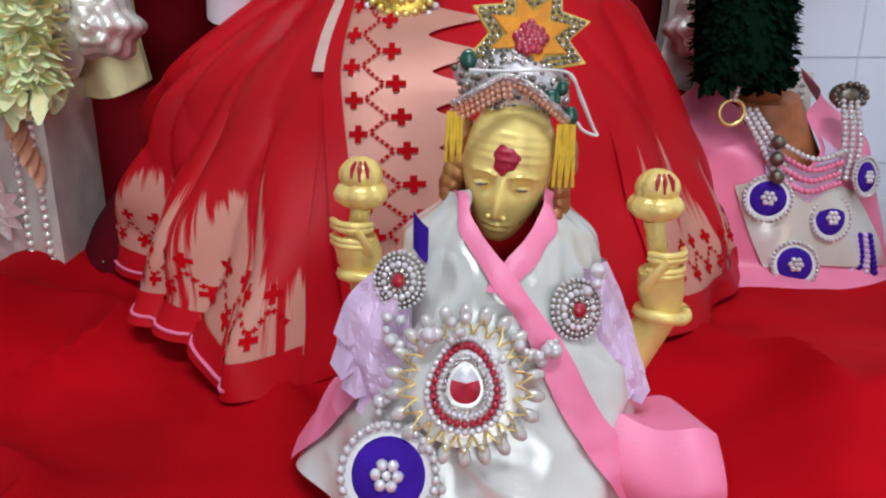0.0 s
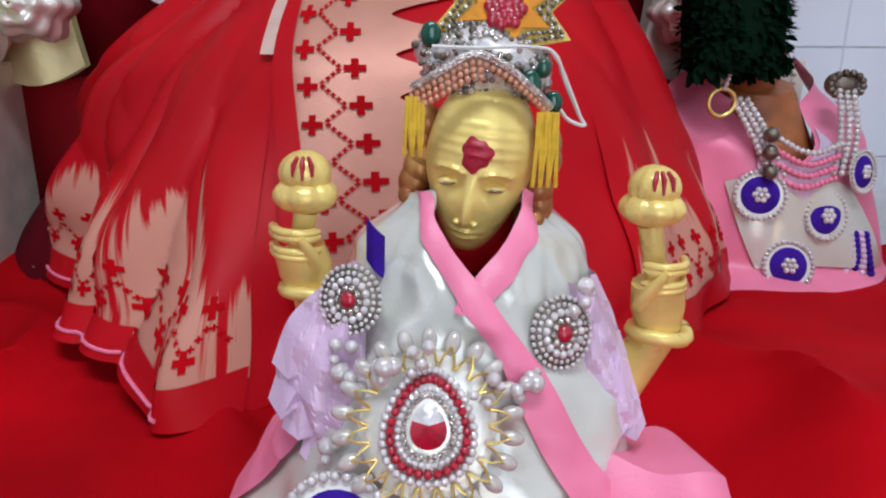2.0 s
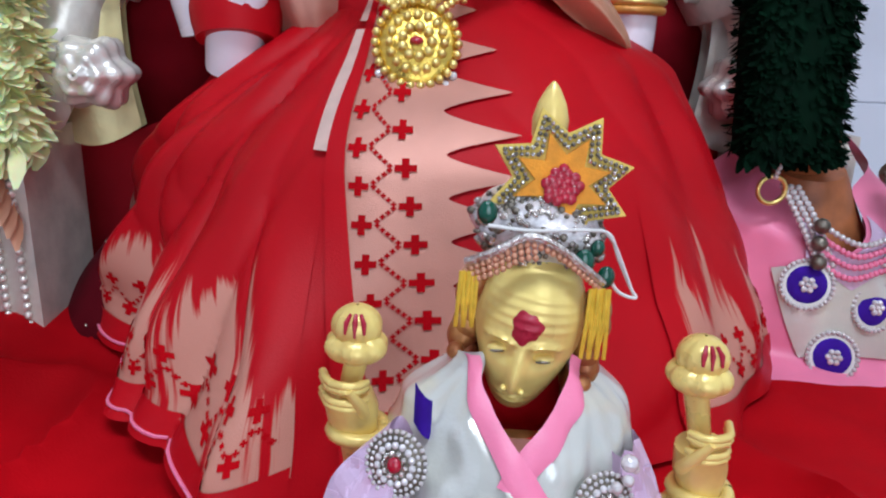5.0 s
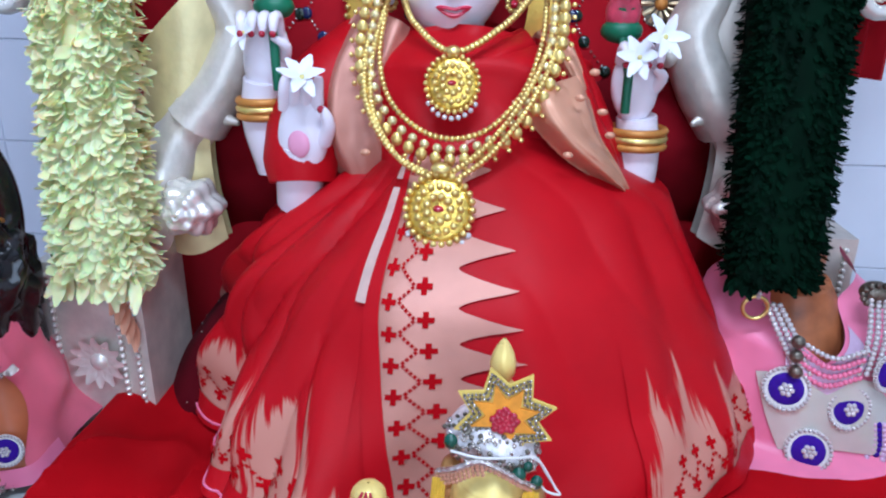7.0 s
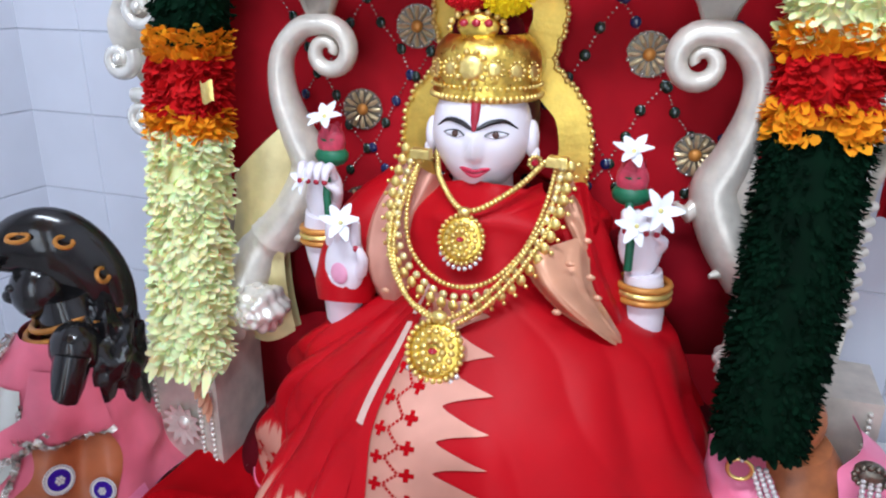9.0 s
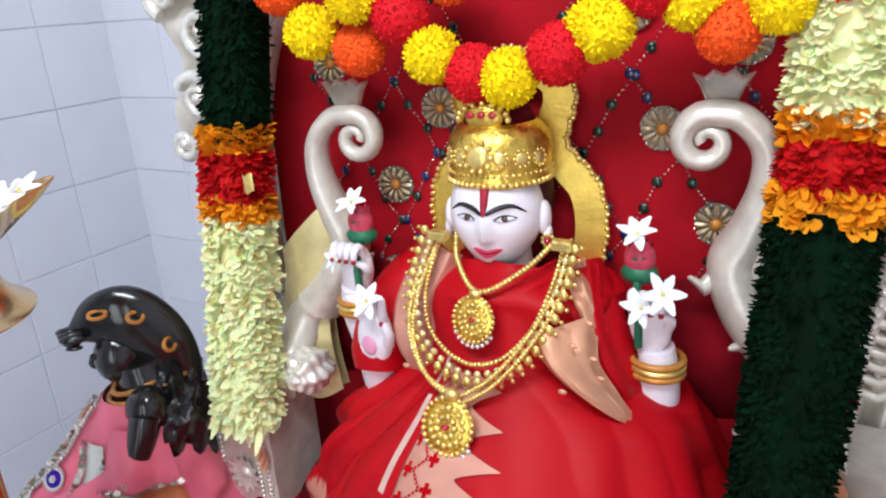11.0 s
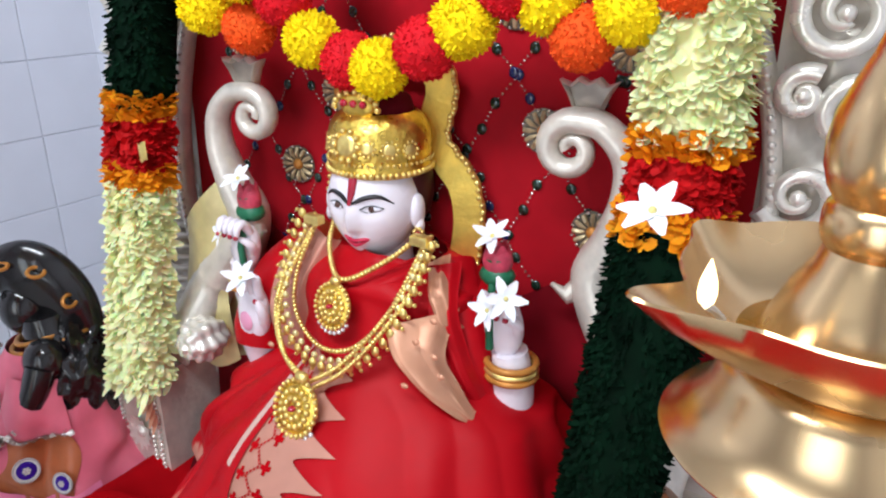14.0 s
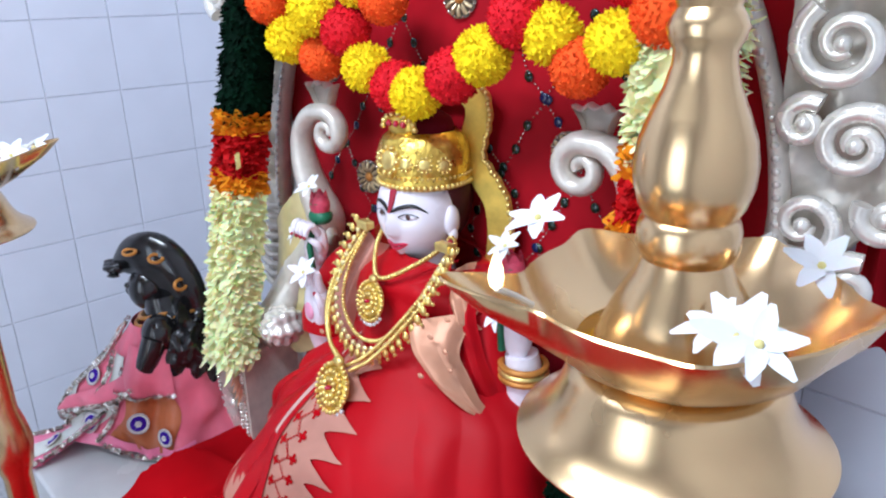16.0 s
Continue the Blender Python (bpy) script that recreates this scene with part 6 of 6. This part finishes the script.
for i in range(3):
    for pts in ([(PX - 0.070 + 0.008 * i, PY - 0.078, 0.897), (PX - 0.052 + 0.009 * i, PY - 0.094, 0.865), (PX - 0.030 + 0.010 * i, PY - 0.102, 0.830 - 0.004 * i)], [(PX + 0.048 + 0.008 * i, PY - 0.070, 0.912), (PX + 0.050 + 0.009 * i, PY - 0.085, 0.870), (PX + 0.044 + 0.009 * i, PY - 0.097, 0.826)]):
        m = bead_line(Mesh(), pts, 0.0062, 0.0036)
        part("pearl_string", m, PEARL, ps, kind="stuff")
for i in range(4):
    m = bead_line(Mesh(), [(PX - 0.034 + 0.004 * i, PY - 0.100, 0.866 - 0.014 * i), (PX + 0.008, PY - 0.106, 0.850 - 0.012 * i), (PX + 0.048, PY - 0.096, 0.860 - 0.012 * i)], 0.0062, 0.0034)
    part("bead_row", m, PINK if i else PEARL, ps, "pink glass bead row", kind="stuff")
m = Mesh()
for x, z in ((-0.036, 0.866), (-0.034, 0.848), (-0.030, 0.828)):
    m.ball((PX + x, PY - 0.106, z), 0.008, 12, 8)
part("dark_joint", m, TARNISH, ps)
m = Mesh().tube([(PX - 0.083 + 0.014 * math.cos(t * math.pi / 12), PY - 0.082, 0.893 + 0.014 * math.sin(t * math.pi / 12)) for t in range(25)], 0.0025, 8, False)
part("ring", m, GOLD, ps, "pale gold ring")
part("ring_tail", bead_line(Mesh(), [(PX - 0.083, PY - 0.084, 0.907), (PX - 0.080, PY - 0.088, 0.935)], 0.005, 0.003), PEARL, ps)
felt_button((0.371, 0.782, 0.803), 0.025, (-0.3, -1, 0.25))
felt_button((0.449, 0.785, 0.784), 0.025, (0.15, -1, 0.25))
felt_button((0.407, 0.765, 0.733), 0.025, (-0.15, -1, 0.3))
felt_button((0.484, 0.792, 0.832), 0.022, (0.5, -1, 0.2))
m = Mesh()
tas = thing("bead_tassel", (0.49, 0.79, 0.72), "hanging tassel of purple and clear beads", "tassel")
for i in range(4):
    part("bead_string", bead_line(Mesh(), [(0.483 + 0.006 * i, 0.788, 0.765), (0.486 + 0.007 * i, 0.782, 0.74), (0.480 + 0.010 * i, 0.778, 0.722 + 0.003 * (i % 2))], 0.006, 0.0042), PURPLE if i % 2 else SATIN_LILAC, tas, kind="stuff")
hem = thing("bead_hem", (0.45, 0.775, 0.70), "row of lilac beads along the robe's hem", "trim")
part("bead_row", bead_line(Mesh(), [(0.405, 0.772, 0.712), (0.44, 0.768, 0.706), (0.49, 0.78, 0.712)], 0.0068, 0.0045), SATIN_LILAC, hem, kind="stuff")
settle(known, (0.409, 0.7733, 0.7733), (-0.0064, 0.0226, -0.0064), 1.016, 3.6)

# ---- hooded dark figure on the left ----
DX, DY = -0.615, 0.725
FACE = Matrix.Translation((DX, DY, 0)) @ Matrix.Rotation(radians(-52), 4, "Z") @ Matrix.Translation((-DX, -DY, 0))
m = Mesh()
m.tube(path_points([(DX, DY + 0.03, 0.72), (DX, DY + 0.02, 0.85), (DX, DY + 0.01, 0.95), (DX, DY, 1.02)], 12), [0.075] * 5 + [0.07, 0.066, 0.062, 0.055, 0.05, 0.046, 0.043, 0.04], 20)
m.ball((DX, DY - 0.032, 1.028), (0.036, 0.040, 0.046), 20, 14)
for s in (-1, 1):
    m.ball((DX + s * 0.055, DY + 0.012, 0.955), (0.034, 0.036, 0.040), 16, 12)
    m.tube([(DX + s * 0.070, DY + 0.010, 0.95), (DX + s * 0.090, DY - 0.005, 0.90), (DX + s * 0.085, DY - 0.045, 0.865)], [0.026, 0.023, 0.020], 14)


hood_line = path_points([(DX, DY + 0.055, 0.90), (DX, DY + 0.066, 0.98), (DX, DY + 0.050, 1.045), (DX, DY + 0.006, 1.092), (DX, DY - 0.046, 1.102), (DX, DY - 0.092, 1.088), (DX, DY - 0.118, 1.074)], 36)
hood_line = [Vector((p.x, DY - 0.012 + (p.y - DY + 0.012) * 0.80, 1.0 + (p.z - 1.0) * 0.93)) for p in hood_line]
hood_size = [0.80 * r for r in [0.042 + 0.036 * math.sin(min(i / 36 * 1.35, 1.0) * math.pi * 0.5) - 0.060 * smooth_step(0.5, 1.0, i / 36) for i in range(37)]]
m.tube(hood_line, hood_size, 24, True, 0.48)
for i in range(5):
    t = (i - 2) / 2
    p = hood_line[33] + Vector((t * 0.024, 0.012 * abs(t), -0.004 * abs(t)))
    m.ball(p + Vector((0, -0.012, 0.006)), (0.009, 0.021, 0.008), 12, 8)
    m.ball(p + Vector((0, -0.012, -0.009)), (0.007, 0.014, 0.004), 10, 7)
# rough back of the figure, below the hood
rnd = random.Random(17)
def back_mass(a, b):
    t, ph = 2 * math.pi * a, math.pi * (0.02 + 0.96 * b)
    p = Vector((math.sin(ph) * math.cos(t), math.sin(ph) * math.sin(t), -math.cos(ph)))
    k = 1 + 0.28 * noise.noise(p * 2.6) + 0.14 * noise.noise(p * 6)
    return Vector((DX + 0.005 + 0.068 * k * p.x, DY + 0.048 + 0.050 * k * p.y, 0.915 + 0.105 * k * p.z))


m.grid(back_mass, 48, 36, True)
m.ball((DX, DY - 0.068, 1.022), (0.010, 0.014, 0.012), 12, 8)
for x in (-0.016, 0.016):
    m.ball((DX + x, DY - 0.064, 1.040), (0.008, 0.008, 0.006), 10, 7)
m.slot = 1
for i in (6, 12, 18, 24):
    d = (hood_line[i + 1] - hood_line[i - 1]).normalized()
    up = Vector((0, d.z, -d.y)) if d.z > 0 else Vector((0, d.z, -d.y))
    up = up if up.dot(Vector((0, 0.6, 0.4))) > 0 else -up
    for j in (-0.55, 0.0, 0.55):
        r = hood_size[i]
        c = hood_line[i] + Vector((r * j, 0, 0)) + up * (r * 0.48 * math.sqrt(1 - j * j) + 0.001)
        n = (up + Vector((j * 0.6, 0, 0))).normalized()
        q = facing(n)
        m.tube([c + q @ Vector((0.014 * math.cos(k * math.pi / 8), 0.010 * math.sin(k * math.pi / 8), 0)) for k in range(17)], 0.0034, 6, False)
for k, (r, z) in enumerate(((0.048, 0.985), (0.058, 0.972))):
    m.tube([Vector((DX + r * math.sin(t * 0.2618), DY - 0.006 - r * 0.95 * math.cos(t * 0.2618), z - 0.012 * math.cos(t * 0.2618))) for t in range(25)], 0.0045, 7, False)
m.v = [tuple(FACE @ Vector(p)) for p in m.v]
single("hooded_figure", m, [LACQUER, OCHRE_PAINT], "black polished stone figure under an arched hood with ochre rings", "statue")


def cloak(u, v, out=0.0):
    a, v = u * math.pi, max(v, 0.0)
    fold = 0.012 * v * math.sin(u * 17 + 3 * v) + 0.006 * v * math.sin(u * 31) + 0.022 * v * noise.noise(Vector((math.cos(a) * 2.2, math.sin(a) * 2.2, v * 4)))
    rx = 0.062 + 0.068 * v ** 0.8 + fold + out
    ry = 0.060 + (0.17 if math.cos(a) > 0 else 0.05) * v ** 1.1 * abs(math.cos(a)) + 0.05 * v + fold + out
    z = 0.968 - 0.248 * v ** 0.9 + 0.012 * math.sin(u * 9) * v
    return FACE @ Vector((DX + rx * math.sin(a), DY - 0.01 - ry * math.cos(a), z))


ck = thing("pink_cloak", (DX, DY, 0.70), "pink and orange satin cloak with silver tinsel edges", "robe", "robes of the side figures")
m = Mesh().grid(lambda a, b: cloak(a * 2 - 1, b), 120, 40, True)
part("cloak_body", m, CORAL, ck)
ORANGE_SATIN = material("orange_satin", (0.50, 0.14, 0.05), 0.35, vary=0.25, scale=18)
m = Mesh().grid(lambda a, b: cloak(0.36 + 0.30 * a + 0.03 * math.sin(b * 5), 0.45 + 0.12 * (a - 0.5) ** 2 + (0.50 - 0.12 * (a - 0.5) ** 2) * b, 0.0025), 30, 24)
part("orange_panel", m, ORANGE_SATIN, ck, "orange-brown satin panel")
m = Mesh().grid(lambda a, b: cloak(-0.10 + 0.14 * a + 0.10 * b, 0.35 + 0.62 * b, 0.006), 20, 24)
part("cream_panel", m, SATIN, ck, "cream satin front panel")
m = Mesh().grid(lambda a, b: cloak(0.20 + 0.10 * a + 0.05 * math.sin(b * 4), 0.22 + 0.74 * b, 0.005), 12, 30)
part("cream_band", m, SATIN, ck, "cream satin band between tinsel edges")
m = Mesh().grid(lambda a, b: cloak(0.34 + 0.34 * a, 0.10 + 0.36 * b, 0.010 + 0.020 * math.sin(a * math.pi) * math.sin(b * math.pi * 0.9)), 24, 20)
part("puffed_fold", m, CORAL, ck, "puffed pink satin fold")
m = Mesh().grid(lambda a, b: cloak(0.22 + 0.50 * a, 0.90 + 0.09 * b, 0.006 + 0.004 * math.sin(a * 25)), 50, 6)
part("hem_fold", m, PINK, ck)
# stole crossing the chest
m = Mesh().grid(lambda a, b: cloak(0.55 - 0.55 * b + 0.10 * a, 0.02 + 0.85 * b + 0.05 * a, 0.014 + 0.004 * math.sin(a * 3.14)), 10, 40)
part("stole", m, CORAL, ck, "folded pink stole")


def tinsel(pts, name="tinsel_edge"):
    rnd = random.Random(len(pts))
    m = Mesh()
    for p in even_points(path_points(pts, 60), 0.0045):
        for j in range(2):
            d = Vector((rnd.uniform(-1, 1), rnd.uniform(-1, 1), rnd.uniform(-1, 1))).normalized()
            q = p + d * 0.003
            s = d.orthogonal().normalized() * 0.0046
            e = d.cross(s).normalized() * 0.0046
            m.add([q - s - e, q + s - e, q + s + e, q - s + e], [(0, 1, 2, 3)])
    part(name, m, TINSEL, ck, "crinkled silver tinsel edging", smooth=False, kind="stuff")


tinsel([cloak(0.66 - 0.55 * t, 0.05 + 0.86 * t, 0.020) for t in (0, 0.2, 0.4, 0.6, 0.8, 1)])
tinsel([cloak(0.33 + 0.02 * math.sin(t * 4), 0.30 + 0.65 * t, 0.010) for t in (0, 0.25, 0.5, 0.75, 1)])
tinsel([cloak(0.19 + 0.05 * math.sin(t * 4), 0.22 + 0.74 * t, 0.012) for t in (0, 0.25, 0.5, 0.75, 1)])
tinsel([cloak(0.34 + 0.34 * t, 0.46, 0.016) for t in (0, 0.33, 0.66, 1)])
tinsel([cloak(-0.2 + 0.9 * t, 0.985, 0.006) for t in (0, 0.2, 0.4, 0.6, 0.8, 1)])
tinsel([cloak(0.02 + 0.04 * t, 0.02 + 0.9 * t, 0.012) for t in (0, 0.25, 0.5, 0.75, 1)])
tinsel([cloak(-0.28 + 0.15 * t, 0.02 + 0.9 * t, 0.012) for t in (0, 0.25, 0.5, 0.75, 1)])


# tail of the robe spread towards the block's corner
line = path_points([(-0.645, 0.640, 0.825), (-0.685, 0.565, 0.765), (-0.722, 0.500, 0.722), (-0.745, 0.448, 0.709)], 30)


def tail(a, b, out=0.0):
    i = round(b * 30)
    d = (line[min(i + 1, 30)] - line[max(i - 1, 0)]).normalized()
    side = d.cross(Vector((0, 0, 1))).normalized()
    w = 0.05 + 0.085 * b
    rise = 0.010 * math.sin(math.pi * a) + 0.004 * math.sin(a * 9 + b * 4) * b
    return line[i] + side * (a - 0.5) * w + Vector((0, 0, rise * (1 - 0.6 * b) + out))


part("robe_tail", Mesh().grid(tail, 20, 30).grid(lambda a, b: tail(a, b, -0.004), 20, 30), PINK, ck, "pink satin tail spread on the block")
part("tail_panel", Mesh().grid(lambda a, b: tail(0.22 + 0.4 * a, round((0.3 + 0.66 * b) * 30) / 30, 0.003), 12, 20), SATIN, ck, "cream satin panel on the tail")
for edge in (0.03, 0.97):
    tinsel([tail(edge, k / 30, 0.004) for k in (3, 9, 15, 21, 27, 30)])


def on_cloak(u, v):
    p = cloak(u, v, 0.010)
    n = (cloak(u + 0.02, v) - cloak(u - 0.02, v)).cross(cloak(u, v + 0.02) - cloak(u, v - 0.02)).normalized()
    if n.dot(p - Vector((DX, DY, 0.85))) < 0:
        n = -n
    return p, n


for u, v, r in ((0.46, 0.68, 0.020), (0.27, 0.82, 0.020), (0.12, 0.50, 0.019), (0.60, 0.80, 0.018), (-0.02, 0.86, 0.020), (-0.10, 0.6, 0.018)):
    p, n = on_cloak(u, v)
    felt_button(p, r, n, label="purple felt disc with pale stones on the pink cloak")
felt_button(tail(0.45, 0.7, 0.006), 0.017, (-0.3, -0.45, 0.85), label="purple felt disc with pale stones on the robe's tail")
nk = thing("gilt_necklace", (DX, DY - 0.12, 0.93), "long gilt necklace with round filigree plates and beads", "necklace")
for i, (u, v) in enumerate(((0.02, 0.10), (-0.02, 0.22), (-0.03, 0.34), (-0.02, 0.46), (0.0, 0.58))):
    p, n = on_cloak(u, v)
    q = facing(n)
    m = Mesh()
    r = 0.016 if i == 2 else 0.012
    for ring in (1.0, 0.6, 0.25):
        for j in range(int(14 * ring) + 2):
            b = 2 * math.pi * j / (int(14 * ring) + 2)
            m.ball(p + q @ Vector((r * ring * math.cos(b), r * ring * math.sin(b), 0.004)), r * 0.2, 7, 5)
    part("filigree_plate", m, ZARI_GOLD, nk)
for s in (-1, 1):
    pts = [on_cloak(s * 0.10 - 0.02 * t, 0.05 + 0.55 * t)[0] for t in (0, 0.25, 0.5, 0.75, 1)]
    part("bead_string", bead_line(Mesh(), pts, 0.008, 0.0048), TINSEL, nk)

# ---- brass oil lamps ----
def oil_lamp(axis, base_z, turn, lit, label, dz=0.0):
    ax, ay = axis
    base_z -= dz
    lamp = thing("oil_lamp", (ax, ay, base_z + dz), label, "oil lamp", "standing oil lamps")
    beak = lambda t: abs(math.cos(2.5 * (t - turn))) ** 9 * (1.0 if math.cos(t - turn) > 0.8 else 0.25)
    prof = [(0.30, 1.314, 0), (0.55, 1.319, 0), (0.80, 1.336, 0.2), (0.94, 1.357, 0.7), (1.0, 1.374, 1.0), (0.985, 1.3755, 1.0), (0.925, 1.361, 0.7), (0.78, 1.342, 0.2), (0.55, 1.328, 0), (0.28, 1.325, 0)]
    m = Mesh()
    n = len(prof) - 1

    def bowl(a, b):
        t = 2 * math.pi * a
        f, z, k = prof[round(b * n)]
        k2 = beak(t)
        r = 0.106 * f + 0.055 * k * k2
        return Vector((ax + r * math.cos(t), ay + r * math.sin(t), z + dz + 0.014 * k * k2))
    m.grid(bowl, 180, n, True)
    part("bowl", m, BRASS, lamp, "shallow bowl with five beaks")
    m = Mesh().lathe([(0.060, 1.325), (0.057, 1.332), (0.051, 1.348), (0.042, 1.368), (0.032, 1.384), (0.0275, 1.396)], 48, (ax, ay, dz))
    part("foot_cone", m, BRASS, lamp)
    m = Mesh().lathe([(0.0275, 1.394), (0.031, 1.398), (0.0325, 1.404), (0.0325, 1.414), (0.031, 1.420), (0.0285, 1.4225), (0.029, 1.424), (0.033, 1.430), (0.0365, 1.442), (0.0375, 1.456), (0.035, 1.472), (0.029, 1.488), (0.0225, 1.503), (0.019, 1.516), (0.0185, 1.524), (0.022, 1.530), (0.0235, 1.537), (0.021, 1.543), (0.018, 1.548), (0.021, 1.556), (0.026, 1.568), (0.027, 1.580), (0.024, 1.595), (0.018, 1.610), (0.010, 1.622), (0.004, 1.632), (0.001, 1.640)], 48, (ax, ay, dz))
    part("stem", m, BRASS, lamp, "turned brass stem with a ring and bulb")
    m = Mesh().lathe([(0.036, 1.3205), (0.064, 1.3195), (0.071, 1.316), (0.0745, 1.308), (0.078, 1.298), (0.083, 1.288), (0.090, 1.2785), (0.099, 1.271), (0.1055, 1.2675), (0.1075, 1.2655), (0.1065, 1.2635), (0.098, 1.263), (0.080, 1.2645), (0.068, 1.259), (0.060, 1.247), (0.046, 1.236), (0.034, 1.226), (0.027, 1.21), (0.026, 1.19)], 72, (ax, ay, dz))
    part("drip_bell", m, BRASS, lamp, "flared brass bell under the bowl")
    col = [(0.028, 1.195), (0.024, 1.18), (0.024, 1.10), (0.030, 1.09), (0.036, 1.075), (0.030, 1.06), (0.022, 1.05), (0.022, 0.93), (0.030, 0.915), (0.030, 0.90), (0.022, 0.89), (0.022, 0.80), (0.034, 0.78), (0.060, 0.745), (0.090, 0.715), (0.092, 0.700)]
    k = (1.195 - base_z) / 0.495
    m = Mesh().lathe([(r, 1.195 - (1.195 - z) * k) for r, z in col], 40, (ax, ay, dz))
    part("column", m, BRASS, lamp)
    m = Mesh().lathe([(0.046, 1.3335), (0.062, 1.3335), (0.078, 1.3335)], 40, (ax, ay, dz))
    part("oil", m, OIL, lamp, "dark golden oil")
    fl = turn + 0.13
    tip = Vector((ax + 0.127 * math.cos(fl), ay + 0.127 * math.sin(fl), 1.382 + dz))
    back = Vector((ax + 0.10 * math.cos(turn), ay + 0.10 * math.sin(turn), 1.366 + dz))
    w = part("wick", Mesh().tube([back, (back + tip) / 2 + Vector((0, 0, 0.003)), tip + Vector((0, 0, 0.004))], 0.0022, 7), THREAD, lamp)
    if lit:
        m = Mesh().lathe([(0.0008, 0.0), (0.0040, 0.003), (0.0050, 0.008), (0.0044, 0.014), (0.0026, 0.020), (0.0004, 0.026)], 16, tip + Vector((0, 0, 0.003)))
        part("flame", m, FLAME, w, "small bright flame")
    return lamp


TURN = math.atan2(-0.124, -0.102)
oil_lamp((0.559, 0.625), 0.708, TURN, True, "polished brass oil lamp with one lit wick", 0.0245)
oil_lamp((-0.461, 0.381), 0.0, math.atan2(0.97, 0.25), False, "tall brass oil lamp with five beaks", -0.001)
flower((0.424, 0.641, 1.412), (0.1, -0.5, 0.85), 0, 0.95, "fresh white flower on the lamp's rim")
flower((0.624, 0.565, 1.404), (0.3, -0.6, 0.8), 1, 0.95, "fresh white flower lying in the lamp bowl")
flower((0.639, 0.553, 1.410), (0.5, -0.4, 0.8), 0, 0.85, "fresh white flower lying in the lamp bowl")
flower((0.606, 0.579, 1.399), (-0.2, -0.5, 0.9), 0, 0.85, "fresh white flower lying in the lamp bowl")
flower((0.614, 0.709, 1.402), (0.1, -0.5, 0.8), 1, 0.9, "fresh white flower lying in the lamp bowl")
flower((-0.443, 0.506, 1.373), (0.2, -0.3, 0.9), 0, 1.1, "fresh white flower on the lamp's rim")
flower((-0.431, 0.471, 1.369), (0.5, -0.3, 0.8), 1, 1.0, "fresh white flower on the lamp's rim")

# ---- wall tiles ----
half, d = 0.0993, 0.004
tm = Mesh()
tm.add([(-half, -half, 0), (half, -half, 0), (half, half, 0), (-half, half, 0), (-half + 0.002, -half + 0.002, d), (half - 0.002, -half + 0.002, d), (half - 0.002, half - 0.002, d), (-half + 0.002, half - 0.002, d)],
       [(4, 5, 6, 7), (0, 1, 5, 4), (1, 2, 6, 5), (2, 3, 7, 6), (3, 0, 4, 7)])
TILE_MESH = tm.made("tile", TILE, False)
rnd = random.Random(31)
for row in range(11):
    z = 0.438 + 0.2 * row
    for k in range(12):
        o = new("tile", TILE_MESH)
        o.parent, o.matrix_basis = wall_left, pose(LEFT, 1.29 - 0.2 * k, z, rnd.uniform(-0.12, 0.12), 90 + rnd.uniform(-0.12, 0.12), 0)
    for k in range(14):
        o = new("tile", TILE_MESH)
        o.parent, o.matrix_basis = wall_back, pose(LEFT + 0.1 + 0.2 * k, BACK, z, 90 + rnd.uniform(-0.12, 0.12), rnd.uniform(-0.12, 0.12), 0)
